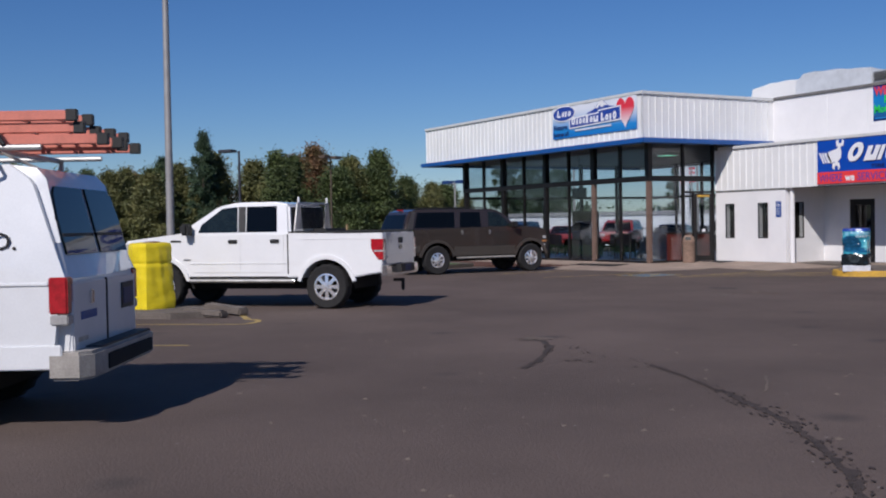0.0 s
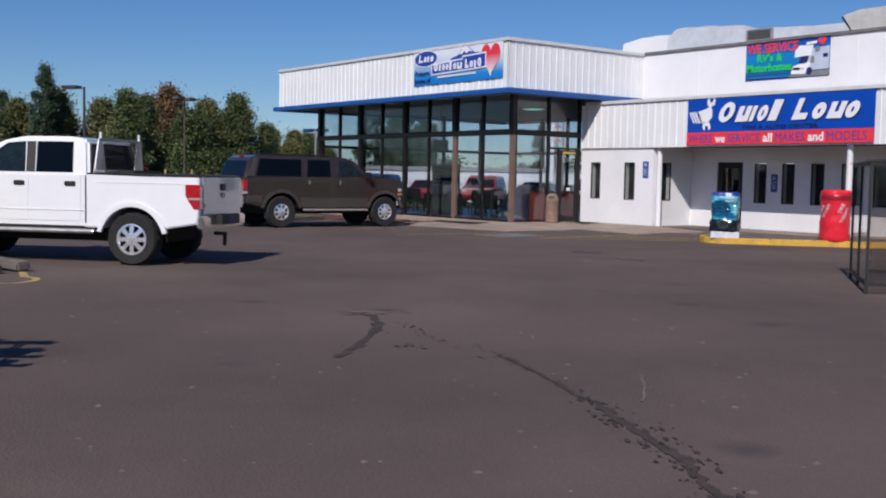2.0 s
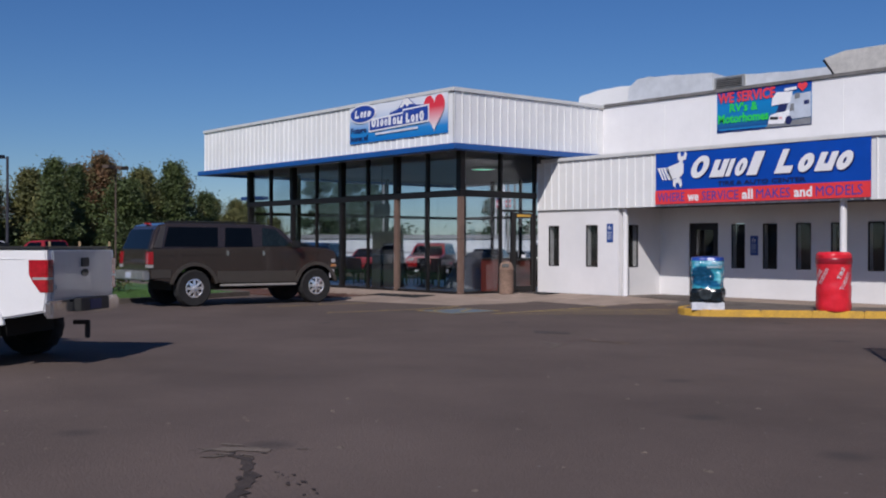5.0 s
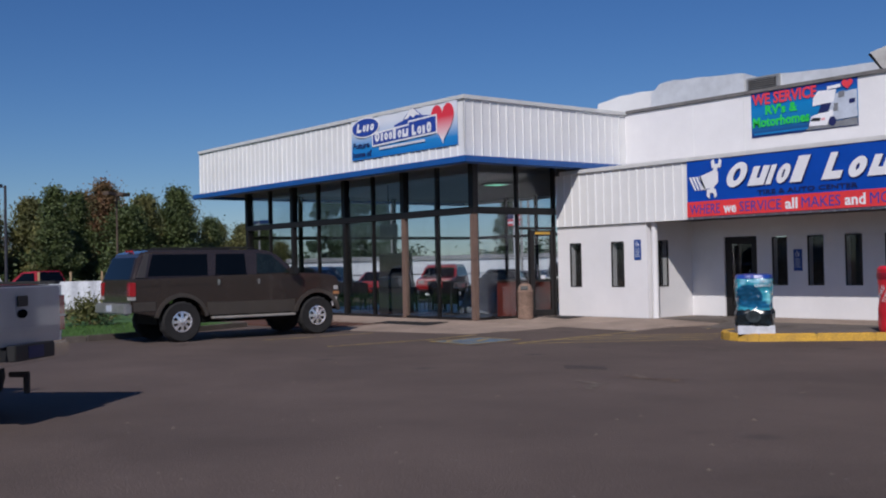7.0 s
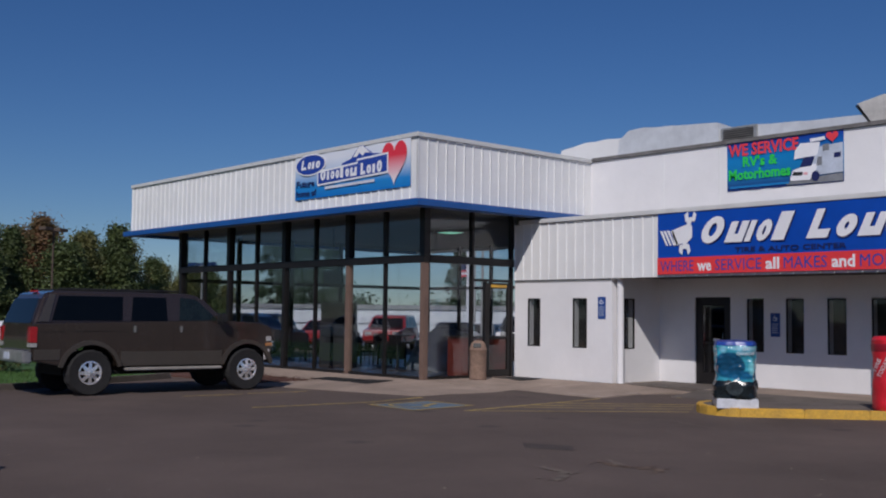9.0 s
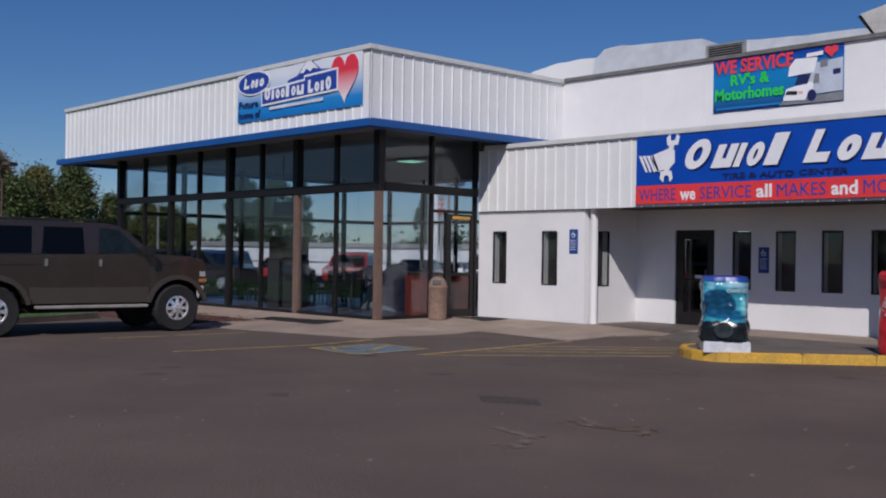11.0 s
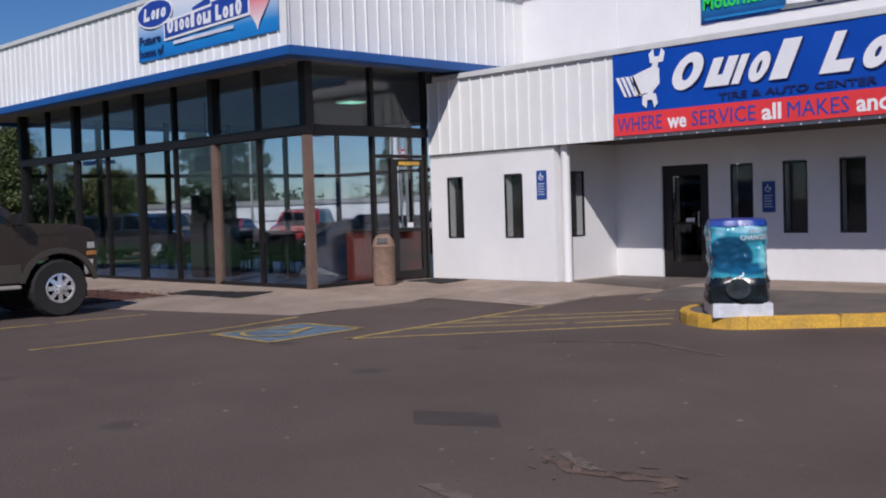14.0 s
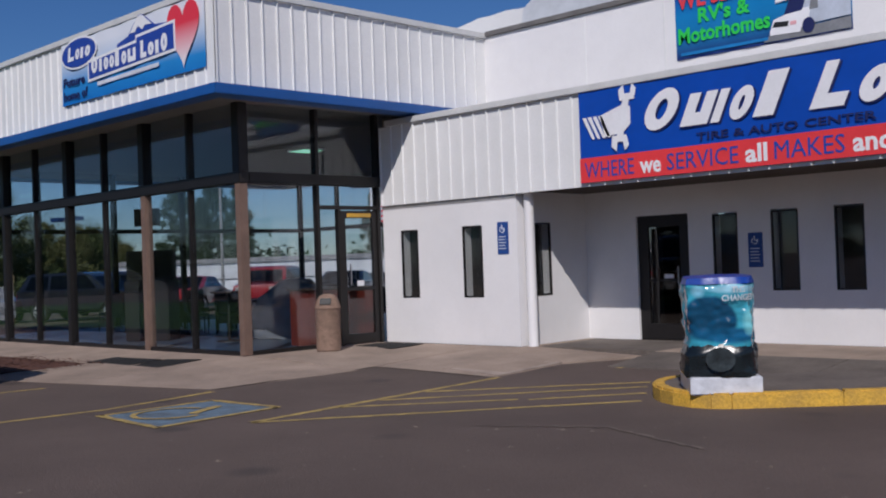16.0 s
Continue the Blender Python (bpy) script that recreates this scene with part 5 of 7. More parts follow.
# white lifted crew cab pickup
T = dict(rear=-3.0, front=2.8, zb=0.62, rear_up=0.1, r=0.44, ra=0.56, wheels=(-1.84, 1.84), w=0.98, belt=1.5, lean=0.22, rim=0.58, rim_mat=WHEEL_CHROME, tyre_w=0.3, flare=0.035, out=0.03,
         top=[(2.86, 0.95), (2.84, 1.22), (2.7, 1.4), (1.5, 1.53), (-0.98, 1.53), (-0.99, 1.5), (-3.02, 1.5), (-3.03, 1.1)],
         cab=[(1.62, 1.46), (0.62, 2.08), (0.2, 2.16), (-0.7, 2.16), (-0.98, 2.1), (-1.06, 1.46)],
         panes=[("side_window", [(1.02, 1.55), (0.95, 1.72), (0.5, 2.04), (0.16, 2.07), (0.12, 1.55)], CLEAR_GLASS), ("side_window", [(-0.08, 1.55), (-0.05, 2.07), (-0.72, 2.07), (-0.76, 1.55)], CAR_GLASS), ("window_pillar", [(0.1, 1.55), (0.14, 2.07), (-0.03, 2.07), (-0.06, 1.55)], BLACK_PLASTIC)],
         cross=[((1.62, 1.46), (0.62, 2.08), CLEAR_GLASS, "windshield"), ((-0.98, 2.1), (-1.06, 1.46), CAR_GLASS, "rear_window")],
         doors=[([(0.05, 0.72), (1.12, 0.72), (1.16, 1.3), (1.14, 1.5), (0.05, 1.5)], 0.22, 1.36, BLACK_PLASTIC), ([(-0.92, 0.72), (0.03, 0.72), (0.03, 1.5), (-0.92, 1.5)], -0.72, 1.36, BLACK_PLASTIC)])
TRUCK_POSE = pose(7.79, -17.24, LOT, 0, 0, 223.5)
truck = vehicle("pickup_truck", "white lifted crew cab pickup truck with chrome wheels", TRUCK_POSE, T, WHITE_PAINT, "truck")
side_panel(truck, "body_crease", [(-0.96, 0.9), (1.2, 0.9), (1.2, 0.925), (-0.96, 0.925)], T, WHITE_PAINT, 0.02)
side_panel(truck, "bed_panel_line", [(-1.2, 1.38), (-2.75, 1.38), (-2.75, 1.4), (-1.2, 1.4)], T, WHITE_PAINT, 0.008)
part("bed_floor", box(-2.95, -1.1, -0.8, 0.8, 1.502, 1.51), BLACK_PLASTIC, truck, "black cargo cover")
part("bed_rail", box(-3.0, -1.02, 0.84, 0.985, 1.512, 1.55, bevel=0.01), BLACK_PLASTIC, truck)
part("bed_rail", box(-3.0, -1.02, -0.985, -0.84, 1.512, 1.55, bevel=0.01), BLACK_PLASTIC, truck)
part("bed_gap", box(-1.015, -0.99, -0.985, 0.985, 0.7, 1.5), UNDER, truck)
# same white as the body, coloured grey for the shaded rear face
tailgate = part("tailgate", box(-3.055, -3.0, -0.86, 0.86, 0.86, 1.49, bevel=0.015), SHADED_WHITE_PAINT, truck, "white tailgate with its shade put into the grey paint")
part("tailgate_crease", box(-3.066, -3.05, -0.8, 0.8, 1.0, 1.06, bevel=0.005), SHADED_WHITE_PAINT, tailgate)
part("latch", box(-3.075, -3.05, -0.11, 0.11, 1.28, 1.4, bevel=0.01), BLACK_PLASTIC, tailgate)
part("badge", shift(disc(0.1, 0.012, 20, None, None, 1.0, 0.5), pose(-3.055, 0, 1.2, 90, 0, -90)), CAR_GLASS, tailgate)
for s in (1, -1):
    lamp = part("tail_lamp", prism([(-3.045, 0.97), (-2.94, 0.97), (-2.85, 1.1), (-2.79, 1.2), (-2.79, 1.38), (-3.045, 1.38)], s * 0.8, s * 1.0, "y", bevel=0.012), RED_LENS, truck)
    part("reverse_lens", box(-3.05, -2.85, min(s * 0.81, s * 1.004), max(s * 0.81, s * 1.004), 1.13, 1.16), CLEAR_LENS, lamp)
    part("step_bar", rod((1.2, s * 1.03, 0.56), (-1.15, s * 1.03, 0.56), 0.042), DULL_CHROME, truck)
    part("step_end", shift(lathe([(0, 0), (0.046, 0), (0.04, 0.03), (0, 0.04)], None, 16), pose(-1.15, s * 1.03, 0.56, 0, -90, 0)), CHROME, truck)
    part("rocker", box(-0.98, 1.25, min(s * 0.9, s * 0.985), max(s * 0.9, s * 0.985), 0.6, 0.66, bevel=0.01), BLACK_PLASTIC, truck)
    mir = part("mirror", box(1.12, 1.3, min(s * 1.0, s * 1.26), max(s * 1.0, s * 1.26), 1.5, 1.74, bevel=0.04), BLACK_PLASTIC, truck)
    part("mirror_arm", box(1.15, 1.25, min(s * 0.95, s * 1.06), max(s * 0.95, s * 1.06), 1.5, 1.56), BLACK_PLASTIC, mir)
    part("headlamp", prism([(2.62, 1.05), (2.87, 1.0), (2.85, 1.32), (2.6, 1.36)], s * 0.62, s * 0.99, "y", bevel=0.015), CLEAR_LENS, truck)
    part("fender_vent", box(1.42, 1.66, min(s * 0.97, s * 0.99), max(s * 0.97, s * 0.99), 1.36, 1.4), BLACK_PLASTIC, truck)
    part("side_badge", box(1.2, 1.36, min(s * 0.985, s * 0.992), max(s * 0.985, s * 0.992), 0.98, 1.01), DULL_CHROME, truck)
bumper = part("rear_bumper", box(-3.11, -2.98, -0.98, 0.98, 0.64, 0.86, bevel=0.03), CHROME, truck)
part("bumper_step", box(-3.215, -3.1, -0.42, 0.42, 0.7, 0.872, bevel=0.01), BLACK_PLASTIC, bumper)
part("plate", box(-3.222, -3.21, -0.16, 0.16, 0.72, 0.85), PRINT_NAVY, bumper)
part("hitch", box(-3.1, -2.9, -0.035, 0.035, 0.5, 0.56, bevel=0.01), BLACK_PLASTIC, truck)
part("hitch_drop", box(-3.13, -3.07, -0.03, 0.03, 0.32, 0.56, bevel=0.01), BLACK_PLASTIC, truck)
part("front_bumper", box(2.76, 2.98, -0.95, 0.95, 0.66, 0.92, bevel=0.04), CHROME, truck)
part("grille", box(2.84, 2.89, -0.6, 0.6, 0.98, 1.3, bevel=0.01), DULL_CHROME, truck)
# cab guard: posts, top rail and a mesh
rack = part("cab_guard", tube([(-1.12, 0.9, 1.55), (-1.14, 0.78, 2.12), (-1.14, -0.78, 2.12), (-1.12, -0.9, 1.55)], 0.022), DULL_CHROME, truck, "aluminium cab guard with a mesh window")
part("guard_side", prism([(0.9, 1.55), (0.55, 1.55), (0.66, 2.1), (0.78, 2.1)], -1.15, -1.12, "x"), DULL_CHROME, rack)
part("guard_side", prism([(-0.9, 1.55), (-0.55, 1.55), (-0.66, 2.1), (-0.78, 2.1)], -1.15, -1.12, "x"), DULL_CHROME, rack)
part("guard_foot", box(-1.32, -1.1, -0.92, 0.92, 1.555, 1.6, bevel=0.01), DULL_CHROME, rack)
own = None
for i in range(-9, 10):
    y = i * 0.075
    own = rod((-1.14, y - 0.24 if y - 0.24 > -0.7 else -0.7, 1.6 if y - 0.24 > -0.7 else 1.6 + (-0.7 - y + 0.24)), (-1.14, min(y + 0.24, 0.7), 2.08 - max(0, y + 0.24 - 0.7)), 0.008, own, 5)
    own = rod((-1.145, min(y + 0.24, 0.7), 1.6 + max(0, y + 0.24 - 0.7)), (-1.145, max(y - 0.24, -0.7), 2.08 - max(0, -0.7 - y + 0.24)), 0.008, own, 5)
part("mesh", own, BLACK_PLASTIC, rack)
for y in (0.72, -0.72):
    part("light_post", rod((-1.14, y, 2.12), (-1.14, y, 2.25), 0.022), PRINT_WHITE, rack)
part("toolbox", box(-1.6, -1.2, -0.7, 0.4, 1.515, 1.6, bevel=0.02), BLACK_PLASTIC, truck)

# brown sport utility vehicle
E = dict(rear=-2.95, front=2.36, zb=0.6, r=0.465, ra=0.585, wheels=(-1.78, 1.78), w=0.98, belt=1.45, lean=0.22, rim=0.5, rim_mat=WHEEL_CHROME, upright=True, tyre_w=0.3, flare=0.05, flare_mat=TAUPE_PAINT, out=0.03, round=0.075,
         top=[(2.42, 0.95), (2.43, 1.3), (2.36, 1.42), (2.1, 1.5), (1.2, 1.55), (-2.96, 1.48), (-2.99, 1.1)],
         cab=[(1.36, 1.48), (0.72, 2.05), (0.4, 2.13), (-2.55, 2.13), (-2.76, 2.02), (-2.98, 1.42)],
         panes=[("side_window", [(1.08, 1.54), (0.58, 2.0), (0.2, 2.04), (0.15, 1.54)], CLEAR_GLASS), ("side_window", [(-0.12, 1.53), (-0.12, 2.03), (-0.86, 2.03), (-0.93, 1.53)], CAR_GLASS), ("side_window", [(-1.12, 1.53), (-1.08, 2.03), (-2.42, 2.03), (-2.58, 1.53)], CAR_GLASS)],
         cross=[((1.36, 1.48), (0.72, 2.05), CLEAR_GLASS, "windshield"), ((-2.76, 2.02), (-2.98, 1.42), CAR_GLASS, "rear_window")],
         doors=[([(0.04, 0.72), (1.08, 0.72), (1.14, 1.2), (1.1, 1.45), (0.04, 1.45)], 0.18, 1.38, CHROME), ([(-1.02, 1.05), (-0.9, 0.72), (0.0, 0.72), (0.0, 1.45), (-1.02, 1.45)], -0.86, 1.38, CHROME)])
suv = vehicle("sport_utility_vehicle", "dusty brown lifted full size sport utility vehicle", pose(-1.74, -6.38, LOT, 0, 0, 87.5), E, BROWN_PAINT)
for s in (1, -1):
    lamp = part("tail_lamp", box(-3.0, -2.86, min(s * 0.8, s * 1.0), max(s * 0.8, s * 1.0), 1.08, 1.4, bevel=0.015), RED_LENS, suv)
    part("reverse_lens", box(-3.004, -2.87, min(s * 0.81, s * 1.004), max(s * 0.81, s * 1.004), 1.0, 1.075), CLEAR_LENS, lamp)
    side_panel(suv, "rear_pillar", [(-2.66, 1.5), (-2.5, 2.06), (-2.6, 2.06), (-2.85, 1.5)], E, TAUPE_PAINT, 0.008, True, False) if s > 0 else None
    part("running_board", box(-1.05, 1.12, min(s * 0.9, s * 1.1), max(s * 0.9, s * 1.1), 0.5, 0.56, bevel=0.015), GREY_BUMPER, suv)
    part("lower_cladding", box(-1.1, 1.14, min(s * 0.9, s * 0.992), max(s * 0.9, s * 0.992), 0.59, 0.7, bevel=0.01), TAUPE_PAINT, suv)
    mir = part("mirror", box(1.0, 1.16, min(s * 1.02, s * 1.24), max(s * 1.02, s * 1.24), 1.5, 1.7, bevel=0.03), BLACK_PLASTIC, suv)
    part("mirror_arm", box(1.03, 1.12, min(s * 0.95, s * 1.06), max(s * 0.95, s * 1.06), 1.5, 1.56), BLACK_PLASTIC, mir)
    part("headlamp", box(2.24, 2.425, min(s * 0.6, s * 0.985), max(s * 0.6, s * 0.985), 1.07, 1.23, bevel=0.03), CLEAR_LENS, suv)
    part("turn_signal", box(2.25, 2.425, min(s * 0.7, s * 0.995), max(s * 0.7, s * 0.995), 0.98, 1.055, bevel=0.01), AMBER_LENS, suv)
    part("roof_rail", rod((0.2, s * 0.72, 2.17), (-2.4, s * 0.72, 2.17), 0.02), BLACK_PLASTIC, suv)
side_panel(suv, "rear_pillar", [(-2.64, 1.5), (-2.48, 2.06), (-2.6, 2.06), (-2.86, 1.5)], E, TAUPE_PAINT, 0.009, True)
part("rear_bumper", box(-3.14, -2.96, -1.0, 1.0, 0.68, 0.92, bevel=0.03), DULL_CHROME, suv)
side_panel(suv, "lower_panel", [(-1.15, 0.64), (1.17, 0.64), (1.17, 0.9), (-1.15, 0.9)], E, TAUPE_PAINT, 0.014)
side_panel(suv, "lower_panel", [(-2.92, 0.74), (-2.4, 0.74), (-2.4, 0.95), (-2.92, 0.95)], E, TAUPE_PAINT, 0.012)
side_panel(suv, "body_crease", [(-2.85, 1.3), (1.9, 1.34), (1.9, 1.355), (-2.85, 1.315)], E, BROWN_PAINT, 0.012)
for y in (-0.45, 0.45):
    part("wiper_cowl", box(1.3, 1.42, y - 0.3, y + 0.3, 1.53, 1.55), BLACK_PLASTIC, suv)
part("licence_plate", box(-3.155, -3.14, -0.16, 0.16, 0.74, 0.88), PRINT_OFFWHITE, suv)
part("front_bumper", prism([(2.2, -1.0), (2.36, -0.98), (2.56, -0.7), (2.56, 0.7), (2.36, 0.98), (2.2, 1.0)], 0.66, 0.94, "z", bevel=0.03), CHROME, suv)
part("grille", box(2.4, 2.46, -0.56, 0.56, 1.0, 1.24, bevel=0.01), CHROME, suv)
part("high_stop_lamp", box(-2.68, -2.6, -0.15, 0.15, 2.1, 2.14), RED_LENS, suv)

# white cargo van with ladders
V = dict(mono=True, round=0.14, rear=-2.72, front=2.7, zb=0.5, r=0.37, ra=0.46, wheels=(-1.45, 2.0), w=1.0, belt=1.25, lean=0.16, rim=0.6, tyre_w=0.24,
         top=[(2.75, 0.9), (2.6, 1.1), (1.9, 1.25), (1.1, 2.0), (0.7, 2.14), (-2.25, 2.2), (-2.45, 2.17), (-2.53, 2.08), (-2.74, 1.25), (-2.76, 1.0)],
         panes=[("side_window", [(1.3, 1.35), (0.85, 1.88), (0.2, 1.92), (0.2, 1.35)], CLEAR_GLASS)],
         cross=[((1.9, 1.25), (1.1, 2.0), CLEAR_GLASS, "windshield")],
         doors=[([(0.05, 0.6), (1.4, 0.6), (1.4, 1.22), (0.05, 1.22)], 0.2, 1.15, BLACK_PLASTIC)])
VAN_POSE = pose(18.12, -25.41, LOT, 0, 0, 241)
van = vehicle("cargo_van", "white cargo van with salmon ladders on its roof rack", VAN_POSE, V, VAN_PAINT, "van")
ZW = (1.45, 2.02)
for s in (1, -1):
    # rear doors with a split window each
    def back_x(z):
        return -2.742 + 0.21 * (z - 1.25) / 0.83
    dr = part("rear_door", prism([(s * 0.02, 0.62), (s * 0.9, 0.62), (s * 0.9, 1.22), (s * 0.02, 1.22)], -2.765, -2.7, "x", bevel=0.012), VAN_PAINT, van)
    own = bmesh.new()
    ring = []
    for off in (-0.008, 0.02):
        for y, z in ((0.05, ZW[0]), (0.84, ZW[0]), (0.84, ZW[0] + 0.3), (0.78, ZW[1] - 0.06), (0.7, ZW[1]), (0.05, ZW[1])):
            ring.append(own.verts.new((back_x(z) - off, s * y, z)))
    own.faces.new(ring[:6])
    own.faces.new(ring[6:])
    for i in range(6):
        own.faces.new((ring[i], ring[(i + 1) % 6], ring[6 + (i + 1) % 6], ring[6 + i]))
    part("rear_window", own, CAR_GLASS, dr, "dark tinted rear window")
    part("window_bar", box(back_x(1.6) - 0.026, back_x(1.6) + 0.01, min(s * 0.05, s * 0.84), max(s * 0.05, s * 0.84), 1.6, 1.625), BLACK_PLASTIC, dr)
    lamp = part("tail_lamp", box(-2.755, -2.6, min(s * 0.86, s * 1.012), max(s * 0.86, s * 1.012), 0.97, 1.27, bevel=0.012), RED_LENS, van)
    part("reverse_lens", box(-2.757, -2.61, min(s * 0.865, s * 1.014), max(s * 0.865, s * 1.014), 0.88, 0.965, bevel=0.01), CLEAR_LENS, van)
    part("belt_crease", box(-2.6, 1.9, min(s * 0.99, s * 1.012), max(s * 0.99, s * 1.012), 1.2, 1.23, bevel=0.006), VAN_PAINT, van)
    part("rocker_step", box(-2.7, 1.5, min(s * 0.99, s * 1.015), max(s * 0.99, s * 1.015), 0.52, 0.72, bevel=0.01), VAN_PAINT, van)
    part("gutter", rod((-2.3, s * 0.83, 2.06), (0.7, s * 0.83, 2.04), 0.015), VAN_PAINT, van)
    part("mirror", box(1.2, 1.35, min(s * 1.02, s * 1.26), max(s * 1.02, s * 1.26), 1.35, 1.65, bevel=0.03), BLACK_PLASTIC, van)
part("door_seam", box(-2.768, -2.74, -0.012, 0.012, 0.62, 1.22), BLACK_PLASTIC, van)
plate = part("plate_recess", box(-2.775, -2.74, -0.82, -0.42, 0.9, 1.16, bevel=0.01), BLACK_PLASTIC, van, "dark licence plate recess")
part("plate", box(-2.78, -2.774, -0.77, -0.47, 0.95, 1.1), PRINT_NAVY, plate)
part("handle", box(-2.79, -2.76, 0.42, 0.5, 1.02, 1.14, bevel=0.01), CHROME, van)
part("door_print", box(-2.768, -2.762, 0.3, 0.72, 0.9, 0.97), SIGN_BLUE, van, "small grey blue print")
part("door_print", box(-2.768, -2.762, 0.55, 0.8, 0.72, 0.76), DULL_CHROME, van)
bumper = part("rear_bumper", prism([(-2.6, -1.02), (-2.84, -1.02), (-2.93, -0.9), (-2.93, 0.9), (-2.84, 1.02), (-2.6, 1.02), (-2.6, 0.98), (-2.74, 0.9), (-2.74, -0.9), (-2.6, -0.98)], 0.43, 0.66, "z", bevel=0.025), GREY_BUMPER, van, "faded grey step bumper")
part("bumper_tread", box(-2.91, -2.76, -0.88, 0.62, 0.655, 0.672, bevel=0.004), BLACK_PLASTIC, bumper)
part("bumper_middle", box(-2.94, -2.8, -0.85, 0.55, 0.46, 0.6, bevel=0.01), UNDER, bumper)
me, wd = lettering("O.", 0.2, 0.002, bold=0.002)
me.materials.append(DARK_CLOTH)
part("side_print", me, None, van, "dark letters on the van side", pose(-2.14, 0.968, 1.5, 90, 0, 180))
rack = part("roof_rack", tube([(-2.1, -0.8, 2.1), (-2.1, -0.82, 2.32), (-2.1, 0.82, 2.32), (-2.1, 0.8, 2.1)], 0.025), GALV, van)
for x in (-0.9, 0.4):
    part("rack_bow", tube([(x, -0.8, 2.1), (x, -0.82, 2.32), (x, 0.82, 2.32), (x, 0.8, 2.1)], 0.025), GALV, rack)
part("rack_rail", rod((0.8, 0.8, 2.34), (-2.5, 0.8, 2.34), 0.025), GALV, rack)
part("rack_rail", rod((0.8, -0.8, 2.34), (-2.5, -0.8, 2.34), 0.025), GALV, rack)
part("strap", tube([(-2.1, 0.8, 2.32), (-2.2, 0.93, 2.15), (-1.75, 0.98, 1.95)], 0.014), GREY_BUMPER, rack)
part("strap", tube([(-2.1, 0.7, 2.32), (-2.45, 0.5, 2.14), (-2.35, 0.3, 2.13)], 0.012), GREY_BUMPER, rack)
part("rear_bow", tube([(-1.2, 0.82, 2.36), (-1.9, 0.82, 2.62), (-2.05, 0.82, 2.58), (-2.2, 0.82, 2.36)], 0.022), BLACK_PLASTIC, rack)


def ladder(m, length, label):
    l = thing("ladder", label, "ladder", m, group="ladders on the van")
    for y in (0.0, 0.42):
        rail = part("rail", box(-length / 2, length / 2, y - 0.022, y + 0.022, 0, 0.085, bevel=0.008), FIBERGLASS, l)
        part("end_cap", box(-length / 2 - 0.06, -length / 2 + 0.04, y - 0.03, y + 0.03, -0.008, 0.093, bevel=0.008), BLACK_PLASTIC, rail)
    n = int(length / 0.305)
    rung = finish(rod((0, 0.02, 0.042), (0, 0.4, 0.042), 0.018), "rung", GALV)
    for i in range(n):
        part("rung", rung, None, l, m=pose(-length / 2 + 0.2 + 0.305 * i, 0, 0))


for px, py, pz, ln in ((-0.65, 0.22, 2.37, 4.6), (-0.75, 0.2, 2.47, 4.0), (-0.5, -0.5, 2.37, 4.8), (-0.6, -0.48, 2.47, 4.4), (-0.85, 0.24, 2.57, 3.7)):
    ladder(VAN_POSE @ pose(px, py, pz), ln, "salmon fiberglass ladder tied on the van rack")


